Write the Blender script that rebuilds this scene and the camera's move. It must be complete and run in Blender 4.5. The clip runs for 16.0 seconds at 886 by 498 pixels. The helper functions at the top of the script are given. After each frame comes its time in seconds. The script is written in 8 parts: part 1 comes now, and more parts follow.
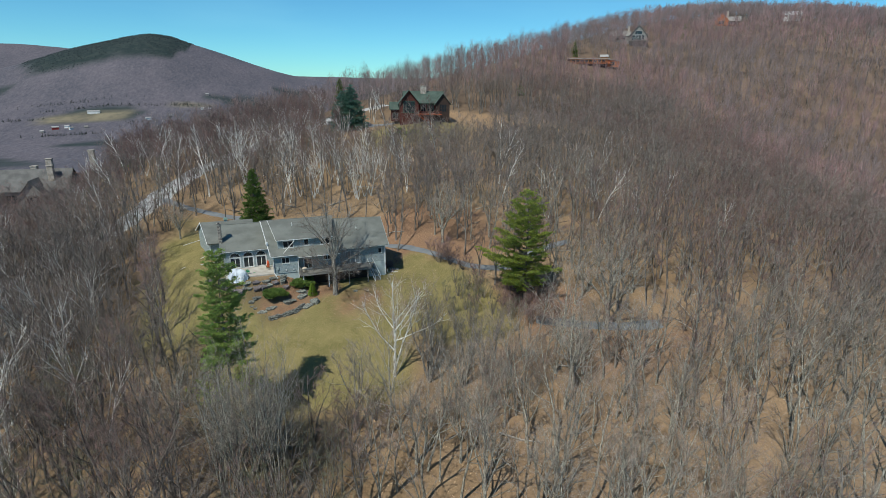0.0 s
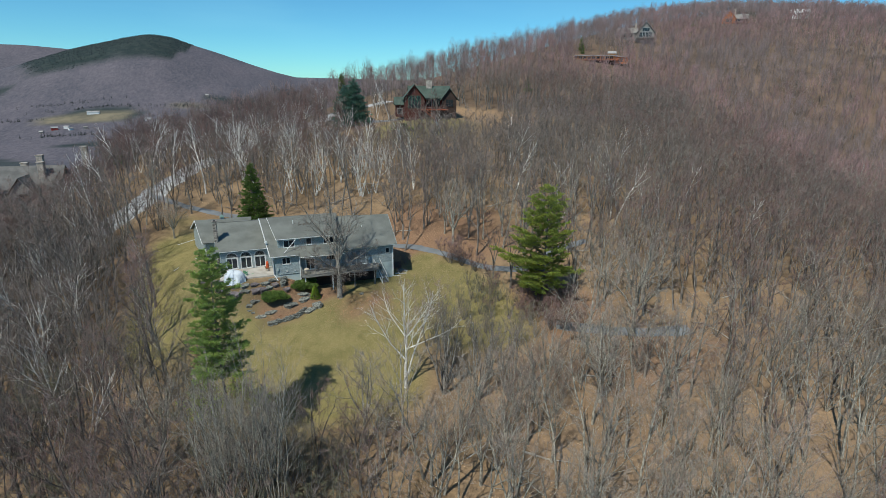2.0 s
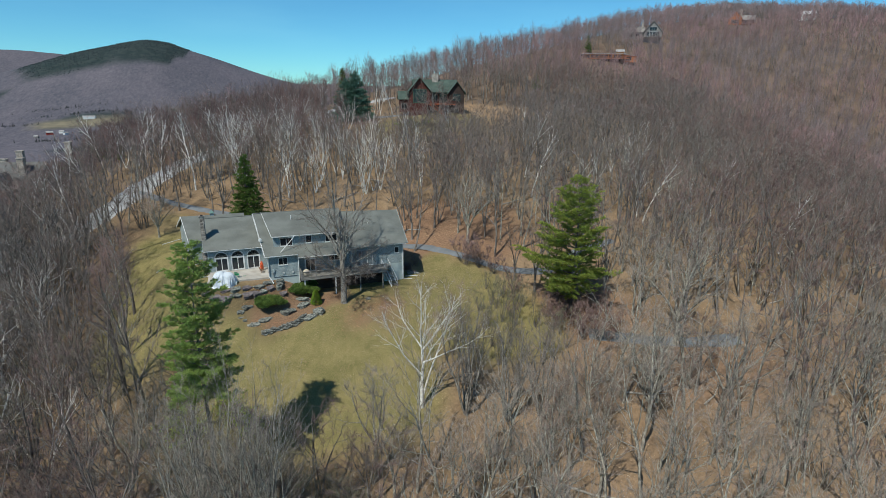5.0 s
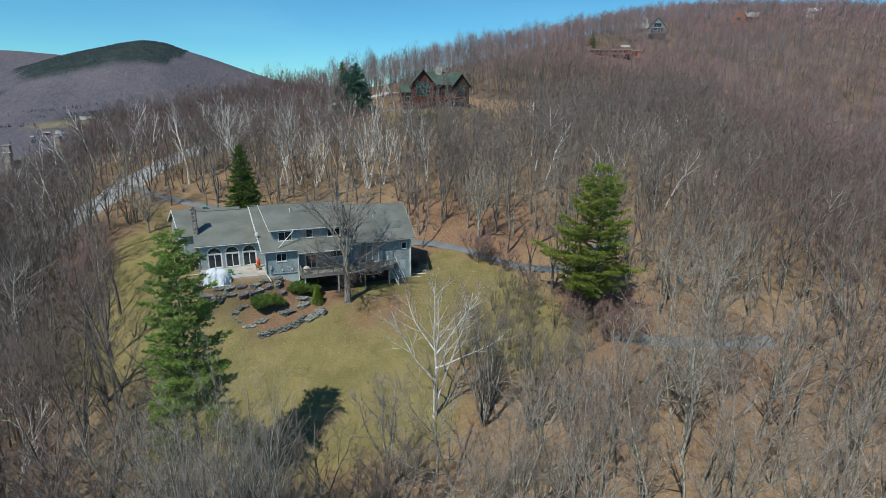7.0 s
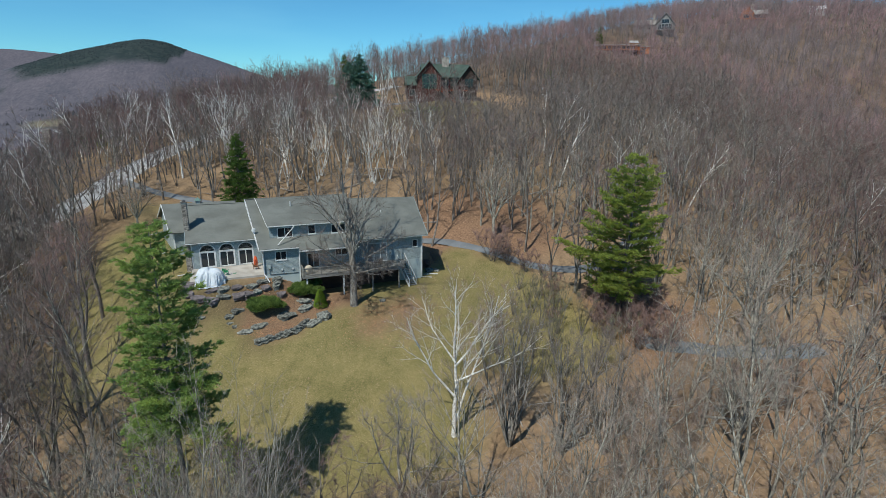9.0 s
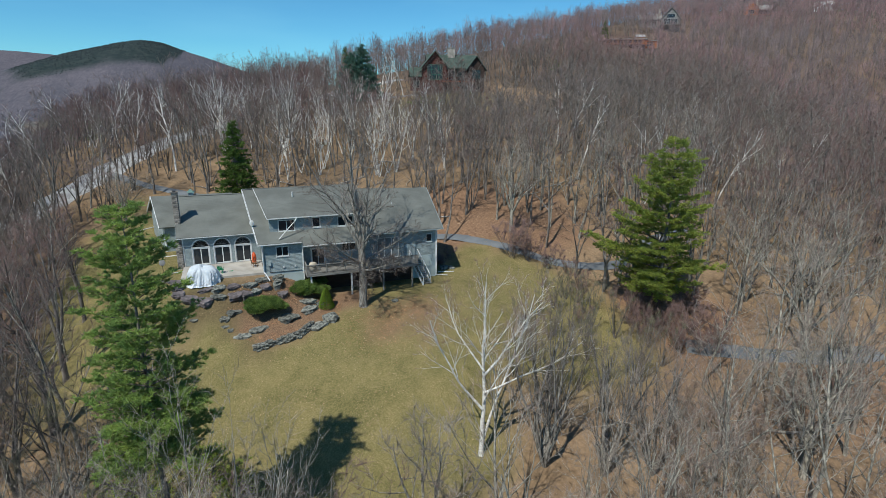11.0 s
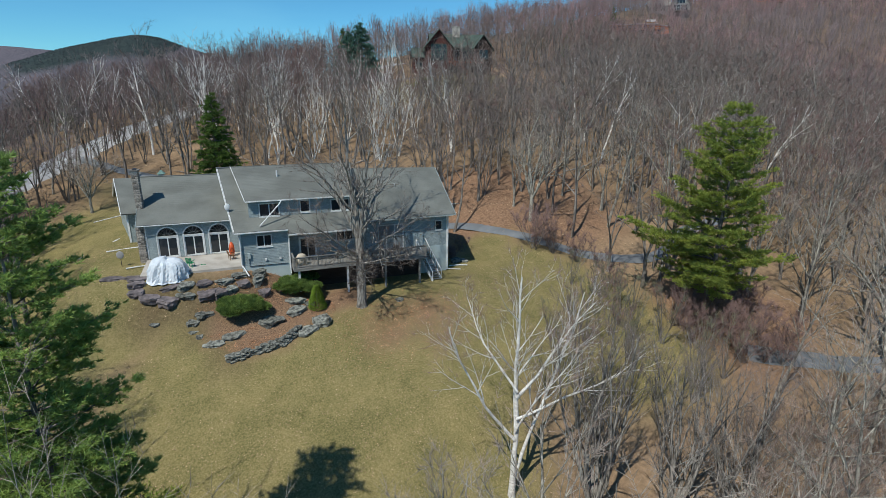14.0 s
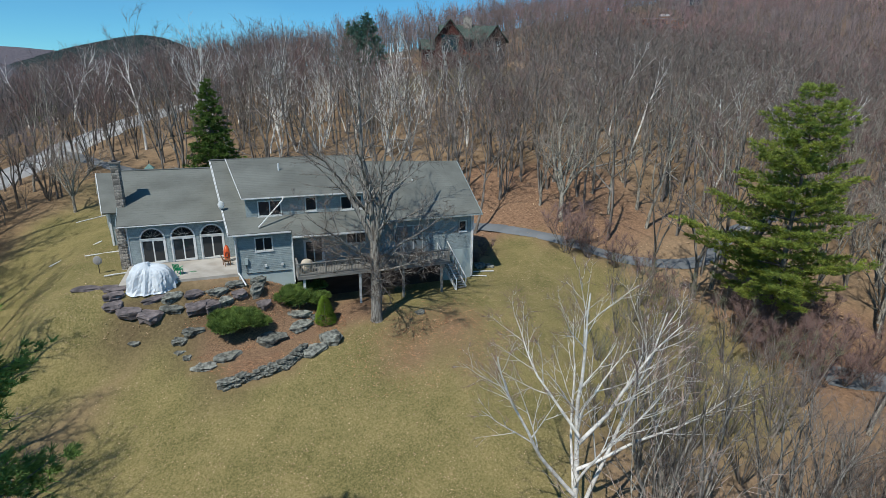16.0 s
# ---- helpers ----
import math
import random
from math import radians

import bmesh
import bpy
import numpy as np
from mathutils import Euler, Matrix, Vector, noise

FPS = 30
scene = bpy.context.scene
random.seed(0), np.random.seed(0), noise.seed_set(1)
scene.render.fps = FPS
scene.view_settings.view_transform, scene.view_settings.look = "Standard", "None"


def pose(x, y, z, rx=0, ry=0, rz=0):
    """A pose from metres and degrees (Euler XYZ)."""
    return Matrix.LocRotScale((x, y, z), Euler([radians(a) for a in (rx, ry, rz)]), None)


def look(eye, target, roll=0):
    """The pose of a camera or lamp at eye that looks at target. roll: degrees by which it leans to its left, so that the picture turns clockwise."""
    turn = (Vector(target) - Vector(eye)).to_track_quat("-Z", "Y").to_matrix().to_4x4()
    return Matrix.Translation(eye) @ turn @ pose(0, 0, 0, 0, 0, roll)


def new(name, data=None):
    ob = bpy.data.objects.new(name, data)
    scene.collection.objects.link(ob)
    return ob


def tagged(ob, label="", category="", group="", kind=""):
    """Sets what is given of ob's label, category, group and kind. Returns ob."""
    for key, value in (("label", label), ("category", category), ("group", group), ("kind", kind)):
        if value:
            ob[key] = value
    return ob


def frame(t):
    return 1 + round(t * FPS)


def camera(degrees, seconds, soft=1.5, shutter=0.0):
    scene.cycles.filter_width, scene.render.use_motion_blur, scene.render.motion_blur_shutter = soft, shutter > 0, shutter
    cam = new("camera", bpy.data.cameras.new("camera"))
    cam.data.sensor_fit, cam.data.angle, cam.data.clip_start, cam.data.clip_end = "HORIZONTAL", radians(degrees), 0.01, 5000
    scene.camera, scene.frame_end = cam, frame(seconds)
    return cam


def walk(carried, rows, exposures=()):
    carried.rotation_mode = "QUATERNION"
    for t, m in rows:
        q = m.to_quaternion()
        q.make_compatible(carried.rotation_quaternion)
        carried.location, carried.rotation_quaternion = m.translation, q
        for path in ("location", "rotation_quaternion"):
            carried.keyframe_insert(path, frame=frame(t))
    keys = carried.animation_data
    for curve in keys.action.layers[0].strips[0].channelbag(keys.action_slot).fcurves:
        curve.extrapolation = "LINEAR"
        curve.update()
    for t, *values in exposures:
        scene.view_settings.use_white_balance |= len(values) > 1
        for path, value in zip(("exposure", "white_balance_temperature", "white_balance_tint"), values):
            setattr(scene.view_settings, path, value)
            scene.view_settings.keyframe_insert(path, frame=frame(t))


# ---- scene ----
cam = camera(79.7, 16.0, soft=0.8)
# seconds, metres, degrees
PATH = [
    (0, -2.75, -95.488, 33.192, 72.566, -0.477, -20.413),
    (0.5, -2.656, -93.762, 32.592, 72.557, -0.482, -20.384),
    (1, -2.568, -92.036, 32.005, 72.618, -0.505, -20.381),
    (1.5, -2.517, -90.297, 31.376, 72.67, -0.502, -20.396),
    (2, -2.489, -88.537, 30.785, 72.721, -0.519, -20.405),
    (2.5, -2.458, -86.72, 30.235, 72.792, -0.529, -20.426),
    (3, -2.374, -84.941, 29.65, 72.904, -0.555, -20.464),
    (3.5, -2.277, -83.24, 28.998, 73.026, -0.574, -20.514),
    (4, -2.181, -81.535, 28.156, 73.189, -0.58, -20.576),
    (6.5, -1.778, -74, 24.588, 73.511, -0.706, -20.817),
    (7, -1.746, -72.457, 23.984, 73.533, -0.671, -20.882),
    (7.5, -1.652, -70.855, 23.448, 73.54, -0.717, -20.9),
    (8, -1.564, -69.188, 22.893, 73.536, -0.769, -20.906),
    (8.5, -1.471, -67.494, 22.312, 73.552, -0.818, -20.902),
    (9, -1.421, -65.768, 21.737, 73.589, -0.863, -20.92),
    (11.5, -1.379, -57.834, 18.453, 73.675, -0.676, -21.201),
    (12, -1.124, -56.389, 17.762, 73.591, -0.582, -21.24),
    (12.5, -0.761, -54.856, 17.247, 73.408, -0.479, -21.281),
    (13, -0.292, -53.304, 16.826, 73.235, -0.453, -21.25),
    (13.5, 0.261, -51.713, 16.242, 73.192, -0.524, -21.198),
    (14, 0.777, -50.072, 15.689, 73.229, -0.608, -21.184),
    (14.5, 1.128, -48.354, 15.176, 73.237, -0.67, -21.166),
    (15, 1.27, -46.569, 14.758, 73.173, -0.683, -21.037),
    (15.5, 1.241, -44.754, 14.408, 73.141, -0.613, -20.976),
    (16, 1.314, -43.071, 14.027, 73.258, -0.575, -20.884),
]
walk(cam, [(t, pose(x, y, z, rx, ry, rz)) for t, x, y, z, rx, ry, rz in PATH], [(0, 0.06, 6750, 3), (9, 0.02, 6600, 4), (16, 0.0, 6550, 6)])

# ---- sky, sun and exposure ----
SUN_EL, SUN_AZ = radians(54), math.atan2(-0.79, -0.6)
world = bpy.data.worlds.new("sky")
scene.world = world
world.use_nodes = True
wn, wl = world.node_tree.nodes, world.node_tree.links
sky = wn.new("ShaderNodeTexSky")
sky.sky_type, sky.sun_disc = "NISHITA", False
sky.sun_elevation, sky.sun_rotation = SUN_EL, SUN_AZ % (2 * math.pi)
sky.air_density, sky.dust_density, sky.ozone_density, sky.altitude = 1.0, 0.0, 3.0, 1500
# thin high cloud
wtc = wn.new("ShaderNodeTexCoord")
wmap = wn.new("ShaderNodeMapping")
wmap.inputs["Scale"].default_value = (2.0, 2.0, 9.0)
wnoise = wn.new("ShaderNodeTexNoise")
wnoise.inputs["Scale"].default_value, wnoise.inputs["Detail"].default_value = 1.6, 6
wramp = wn.new("ShaderNodeValToRGB")
wramp.color_ramp.elements[0].position, wramp.color_ramp.elements[1].position = 0.48, 0.85
wramp.color_ramp.elements[1].color = (0.18, 0.18, 0.18, 1)
wmix = wn.new("ShaderNodeMixRGB")
wmix.inputs["Color2"].default_value = (7.0, 7.6, 8.2, 1)
wl.new(wtc.outputs["Generated"], wmap.inputs["Vector"])
wl.new(wmap.outputs["Vector"], wnoise.inputs["Vector"])
wl.new(wnoise.outputs["Fac"], wramp.inputs["Fac"])
wl.new(wramp.outputs["Color"], wmix.inputs["Fac"])
wl.new(sky.outputs["Color"], wmix.inputs["Color1"])
wtint = wn.new("ShaderNodeMixRGB")
wtint.blend_type, wtint.inputs["Fac"].default_value, wtint.inputs["Color2"].default_value = "MULTIPLY", 1.0, (0.50, 1.05, 1.28, 1)
wl.new(wmix.outputs["Color"], wtint.inputs["Color1"])
wl.new(wtint.outputs["Color"], wn["Background"].inputs["Color"])
wn["Background"].inputs["Strength"].default_value = 0.091
sun = new("sun", bpy.data.lights.new("sun", "SUN"))
sun.data.energy, sun.data.angle, sun.data.color = 4.2, radians(0.55), (1.0, 0.965, 0.91)
sun.matrix_world = look((0, 0, 0), (0.79 * math.cos(SUN_EL), 0.6 * math.cos(SUN_EL), -math.sin(SUN_EL) * 0.992))


# ---- materials ----
def material(name, base, rough=0.8, spots=None, scale=4.0, amount=0.35, fine=60.0, bump=0.3, metal=0.0, per_object=0.0, per_island=0.0, stretch=(1, 1, 1), spec=0.3, thin=0.0):
    """A surface of one stuff: its colour drifts at two scales and its relief follows the fine one."""
    m = bpy.data.materials.new(name)
    m.use_nodes = True
    n, l = m.node_tree.nodes, m.node_tree.links
    b = n["Principled BSDF"]
    b.inputs["Roughness"].default_value, b.inputs["Metallic"].default_value = rough, metal
    b.inputs["Specular IOR Level"].default_value = spec
    tc, mp = n.new("ShaderNodeTexCoord"), n.new("ShaderNodeMapping")
    mp.inputs["Scale"].default_value = stretch
    l.new(tc.outputs["Object"], mp.inputs["Vector"])
    big, small = n.new("ShaderNodeTexNoise"), n.new("ShaderNodeTexNoise")
    big.inputs["Scale"].default_value, big.inputs["Detail"].default_value = scale, 4
    small.inputs["Scale"].default_value, small.inputs["Detail"].default_value = fine, 3
    l.new(mp.outputs["Vector"], big.inputs["Vector"])
    l.new(mp.outputs["Vector"], small.inputs["Vector"])
    mix = n.new("ShaderNodeMixRGB")
    dark = spots or tuple(c * (1 - amount) for c in base)
    mix.inputs["Color1"].default_value, mix.inputs["Color2"].default_value = (*dark, 1), (*base, 1)
    ramp = n.new("ShaderNodeValToRGB")
    ramp.color_ramp.elements[0].position, ramp.color_ramp.elements[1].position = 0.36, 0.62
    l.new(big.outputs["Fac"], ramp.inputs["Fac"])
    l.new(ramp.outputs["Color"], mix.inputs["Fac"])
    hsv = n.new("ShaderNodeHueSaturation")
    l.new(mix.outputs["Color"], hsv.inputs["Color"])
    val = n.new("ShaderNodeMath")
    val.operation, val.inputs[1].default_value, val.inputs[2].default_value = "MULTIPLY_ADD", amount, 1 - amount / 2
    l.new(small.outputs["Fac"], val.inputs[0])
    top = val
    for src, k in (("Object", per_object), ("Island", per_island)):
        if k:
            if src == "Object":
                r = n.new("ShaderNodeObjectInfo").outputs["Random"]
            else:
                r = n.new("ShaderNodeNewGeometry").outputs["Random Per Island"]
            sc, mu = n.new("ShaderNodeMath"), n.new("ShaderNodeMath")
            sc.operation, sc.inputs[1].default_value, sc.inputs[2].default_value = "MULTIPLY_ADD", k, 1 - k / 2
            mu.operation = "MULTIPLY"
            l.new(r, sc.inputs[0])
            l.new(sc.outputs[0], mu.inputs[0])
            l.new(top.outputs[0], mu.inputs[1])
            top = mu
    l.new(top.outputs[0], hsv.inputs["Value"])
    l.new(hsv.outputs["Color"], b.inputs["Base Color"])
    if thin:
        tr, mx = n.new("ShaderNodeBsdfTranslucent"), n.new("ShaderNodeMixShader")
        mx.inputs["Fac"].default_value = thin
        l.new(hsv.outputs["Color"], tr.inputs["Color"])
        l.new(b.outputs["BSDF"], mx.inputs[1])
        l.new(tr.outputs["BSDF"], mx.inputs[2])
        l.new(mx.outputs["Shader"], n["Material Output"].inputs["Surface"])
    if bump:
        bp = n.new("ShaderNodeBump")
        bp.inputs["Strength"].default_value, bp.inputs["Distance"].default_value = bump, 0.02
        l.new(small.outputs["Fac"], bp.inputs["Height"])
        l.new(bp.outputs["Normal"], b.inputs["Normal"])
    return m


def glass_material(name, tint=(0.02, 0.025, 0.03)):
    """A window pane before a dark room."""
    m = bpy.data.materials.new(name)
    m.use_nodes = True
    b = m.node_tree.nodes["Principled BSDF"]
    b.inputs["Base Color"].default_value, b.inputs["Roughness"].default_value = (*tint, 1), 0.06
    b.inputs["Specular IOR Level"].default_value = 0.6
    return m


def shingle_material(name, base, dark, wide=0.17, high=0.155):
    """Painted wall shingles: rows of narrow boards with fine joints, each board its own shade."""
    m = bpy.data.materials.new(name)
    m.use_nodes = True
    n, l = m.node_tree.nodes, m.node_tree.links
    b = n["Principled BSDF"]
    b.inputs["Roughness"].default_value, b.inputs["Specular IOR Level"].default_value = 0.75, 0.25
    tc, sp, add, cb = n.new("ShaderNodeTexCoord"), n.new("ShaderNodeSeparateXYZ"), n.new("ShaderNodeMath"), n.new("ShaderNodeCombineXYZ")
    l.new(tc.outputs["Object"], sp.inputs["Vector"])
    l.new(sp.outputs["X"], add.inputs[0])
    l.new(sp.outputs["Y"], add.inputs[1])
    l.new(add.outputs[0], cb.inputs["X"])
    l.new(sp.outputs["Z"], cb.inputs["Y"])
    br = n.new("ShaderNodeTexBrick")
    br.inputs["Scale"].default_value, br.inputs["Brick Width"].default_value, br.inputs["Row Height"].default_value = 1.0, wide, high
    br.inputs["Mortar Size"].default_value, br.inputs["Mortar Smooth"].default_value = 0.006, 0.3
    br.inputs["Color1"].default_value, br.inputs["Color2"].default_value = (*base, 1), (*dark, 1)
    br.inputs["Mortar"].default_value = (*(c * 0.55 for c in dark), 1)
    l.new(cb.outputs["Vector"], br.inputs["Vector"])
    stain = n.new("ShaderNodeTexNoise")
    stain.inputs["Scale"].default_value, stain.inputs["Detail"].default_value = 0.9, 6
    l.new(tc.outputs["Object"], stain.inputs["Vector"])
    val, hsv = n.new("ShaderNodeMath"), n.new("ShaderNodeHueSaturation")
    val.operation, val.inputs[1].default_value, val.inputs[2].default_value = "MULTIPLY_ADD", 0.5, 0.75
    l.new(stain.outputs["Fac"], val.inputs[0])
    l.new(val.outputs[0], hsv.inputs["Value"])
    l.new(br.outputs["Color"], hsv.inputs["Color"])
    l.new(hsv.outputs["Color"], b.inputs["Base Color"])
    return m


ROOF = material("asphalt_shingle", (0.172, 0.180, 0.164), 0.9, (0.128, 0.133, 0.121), 0.35, 0.42, 12.0, 0.6, stretch=(1, 1, 2))
SIDING = shingle_material("grey_blue_shingles", (0.335, 0.39, 0.395), (0.255, 0.30, 0.31))
BASEWALL = material("painted_concrete", (0.43, 0.50, 0.50), 0.8, (0.36, 0.42, 0.42), 0.8, 0.2, 30.0, 0.25)
WHITE = material("white_paint", (0.72, 0.73, 0.73), 0.5, (0.60, 0.61, 0.60), 2.0, 0.12, 30.0, 0.1)
GLASS = glass_material("dark_pane")
# pale blue tint paints the sky's reflection into the pane
SKYPANE = glass_material("pane_tinted_as_sky", (0.20, 0.24, 0.26))
MAPLEBARK = material("furrowed_maple_bark", (0.36, 0.335, 0.30), 0.95, (0.07, 0.062, 0.054), 2.2, 0.45, 7.0, 1.0, stretch=(5, 5, 0.7))
STONE = material("chimney_stone", (0.34, 0.305, 0.265), 0.9, (0.15, 0.138, 0.125), 2.5, 0.4, 25.0, 0.6, per_object=1.1)
MORTAR = material("mortar", (0.20, 0.19, 0.175), 0.95, None, 3.0, 0.3, 50.0, 0.4)
ROCK = material("field_stone", (0.25, 0.255, 0.225), 0.92, (0.06, 0.062, 0.056), 3.2, 0.5, 18.0, 0.9, per_object=0.5)
PURPLE_ROCK = material("bluestone_slab", (0.195, 0.165, 0.165), 0.9, (0.09, 0.078, 0.08), 2.2, 0.4, 18.0, 0.8, per_object=0.4)
CONCRETE = material("patio_concrete", (0.47, 0.44, 0.40), 0.9, (0.36, 0.33, 0.29), 0.7, 0.25, 20.0, 0.3)
DECKWOOD = material("weathered_deck_wood", (0.27, 0.26, 0.24), 0.85, (0.17, 0.165, 0.155), 1.2, 0.3, 25.0, 0.3, stretch=(1, 6, 6))
TARP = material("silver_tarp", (0.70, 0.745, 0.79), 0.42, (0.50, 0.55, 0.60), 1.2, 0.15, 30.0, 0.2)
ORANGE = material("orange_plastic", (0.62, 0.10, 0.03), 0.4, None, 3.0, 0.2, 30.0, 0.1)
GREEN_PLASTIC = material("green_plastic", (0.02, 0.28, 0.12), 0.4, None, 3.0, 0.2, 30.0, 0.1)
TANWOOD = material("oiled_wood", (0.24, 0.13, 0.07), 0.7, None, 3.0, 0.3, 30.0, 0.2)
BEIGE = material("beige_cover", (0.50, 0.44, 0.35), 0.8, None, 2.0, 0.2, 20.0, 0.3)
DARKMETAL = material("dark_metal", (0.05, 0.05, 0.055), 0.5, None, 4.0, 0.2, 40.0, 0.1, metal=0.5)
COPPER = material("verdigris_copper", (0.16, 0.27, 0.24), 0.7, None, 4.0, 0.3, 40.0, 0.2)
BARK = material("grey_bark", (0.25, 0.222, 0.196), 0.95, (0.085, 0.075, 0.066), 1.2, 0.35, 9.0, 0.8, per_object=0.35, stretch=(3, 3, 0.6))
PALEBARK = material("pale_lichened_bark", (0.42, 0.392, 0.33), 0.95, (0.12, 0.11, 0.092), 2.0, 0.35, 9.0, 0.8, stretch=(3, 3, 0.8))
PALETWIG = material("pale_twigs", (0.33, 0.28, 0.238), 0.95, (0.235, 0.198, 0.168), 0.4, 0.3, 3.0, 0.0, per_object=0.4, per_island=0.35)
TWIG = material("bare_twigs", (0.212, 0.172, 0.154), 0.95, (0.105, 0.085, 0.077), 0.14, 0.3, 3.0, 0.0, per_object=0.45, per_island=0.35)
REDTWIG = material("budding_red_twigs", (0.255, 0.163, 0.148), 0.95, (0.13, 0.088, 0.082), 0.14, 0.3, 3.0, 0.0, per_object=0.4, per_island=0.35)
HAZETWIG = material("fine_thicket_twigs", (0.345, 0.258, 0.215), 0.95, (0.235, 0.172, 0.143), 0.4, 0.3, 3.0, 0.0, per_object=0.35, per_island=0.5)
# paler and more purple than TWIG: distance haze put into the colour
HILLTWIG = material("hillside_twigs", (0.29, 0.225, 0.22), 0.95, (0.16, 0.126, 0.124), 0.08, 0.3, 3.0, 0.0, per_island=0.35)
PINKTWIG = material("pink_budding_twigs", (0.365, 0.23, 0.225), 0.95, (0.18, 0.12, 0.12), 0.05, 0.3, 3.0, 0.0, per_island=0.35)
OLIVETWIG = material("budding_olive_twigs", (0.205, 0.20, 0.125), 0.95, (0.155, 0.15, 0.095), 0.4, 0.3, 3.0, 0.0, per_object=0.4, per_island=0.35)
BIRCH = material("white_birch_bark", (0.86, 0.84, 0.80), 0.7, (0.60, 0.57, 0.53), 1.6, 0.3, 7.0, 0.4, per_object=0.2, stretch=(1, 1, 3))
SOFTPINE = material("soft_pine_needles", (0.36, 0.47, 0.13), 0.7, (0.19, 0.29, 0.085), 0.6, 0.35, 5.0, 0.0, per_island=0.6, thin=0.45)
PINE = material("pine_needles", (0.41, 0.47, 0.10), 0.7, (0.23, 0.30, 0.07), 0.8, 0.35, 5.0, 0.0, per_object=0.2, per_island=0.6, thin=0.5)
SPRUCE = material("spruce_needles", (0.13, 0.205, 0.042), 0.8, (0.075, 0.135, 0.032), 0.8, 0.35, 5.0, 0.0, per_object=0.2, per_island=0.6, thin=0.4)
BLUESPRUCE = material("blue_spruce_needles", (0.13, 0.25, 0.19), 0.8, (0.085, 0.165, 0.125), 0.8, 0.35, 5.0, 0.0, per_island=0.6, thin=0.4)
JUNIPER = material("juniper_leaves", (0.22, 0.31, 0.08), 0.8, (0.10, 0.165, 0.045), 1.5, 0.35, 6.0, 0.0, per_island=0.6, thin=0.4)
LIMECONE = material("dwarf_spruce_leaves", (0.20, 0.30, 0.035), 0.8, (0.12, 0.20, 0.025), 2.0, 0.3, 6.0, 0.0, per_island=0.5, thin=0.4)
LOGRED = material("red_stained_logs", (0.10, 0.027, 0.02), 0.75, (0.06, 0.02, 0.015), 1.0, 0.3, 12.0, 0.4, stretch=(1, 1, 4))
# dark logs; also the painted shade of walls under decks and a shaded gable
DARK_LOG_SHADE = material("dark_logs_and_shade", (0.055, 0.035, 0.028), 0.8, None, 1.0, 0.3, 12.0, 0.4, stretch=(1, 1, 4))
GREENROOF = material("green_shingle", (0.075, 0.105, 0.088), 0.9, (0.05, 0.072, 0.06), 0.4, 0.3, 10.0, 0.4)
GREENTRIM = material("green_trim", (0.03, 0.12, 0.085), 0.5, None, 2.0, 0.2, 20.0, 0.1)
REDDECK = material("red_deck_wood", (0.34, 0.085, 0.035), 0.75, None, 1.0, 0.25, 15.0, 0.2)
BROWNSTONE = material("pale_stone", (0.44, 0.39, 0.34), 0.9, (0.26, 0.23, 0.20), 1.4, 0.3, 8.0, 0.5)
GREYWOOD = material("grey_shingle_wall", (0.26, 0.245, 0.23), 0.85, None, 0.8, 0.3, 10.0, 0.3)
ORANGELOG = material("orange_log_wall", (0.50, 0.165, 0.065), 0.8, None, 0.8, 0.3, 10.0, 0.3)
TANWALL = material("tan_board_wall", (0.50, 0.25, 0.11), 0.8, None, 0.8, 0.3, 10.0, 0.3)
PALEROOF = material("pale_roof", (0.36, 0.345, 0.335), 0.7, None, 0.8, 0.2, 10.0, 0.2)
GRAVEL = material("road_gravel", (0.42, 0.425, 0.43), 0.95, (0.31, 0.31, 0.31), 0.3, 0.3, 12.0, 0.6)
ASPHALT = material("driveway_asphalt", (0.18, 0.195, 0.21), 0.9, (0.13, 0.14, 0.15), 0.3, 0.25, 20.0, 0.4)
PALEWOOD = material("barkless_wood", (0.42, 0.38, 0.33), 0.9, (0.28, 0.25, 0.21), 1.5, 0.3, 12.0, 0.4)
VALLEYFIR = material("distant_evergreen", (0.045, 0.06, 0.055), 0.9, None, 0.2, 0.3, 2.0, 0.0, per_island=0.4)
RUSSET = material("russet_leaf", (0.44, 0.225, 0.12), 0.85, (0.26, 0.125, 0.07), 2.0, 0.3, 20.0, 0.0, per_island=0.8)
LEAF = material("dry_leaf", (0.50, 0.37, 0.235), 0.85, (0.30, 0.19, 0.115), 2.0, 0.3, 20.0, 0.0, per_island=0.7)


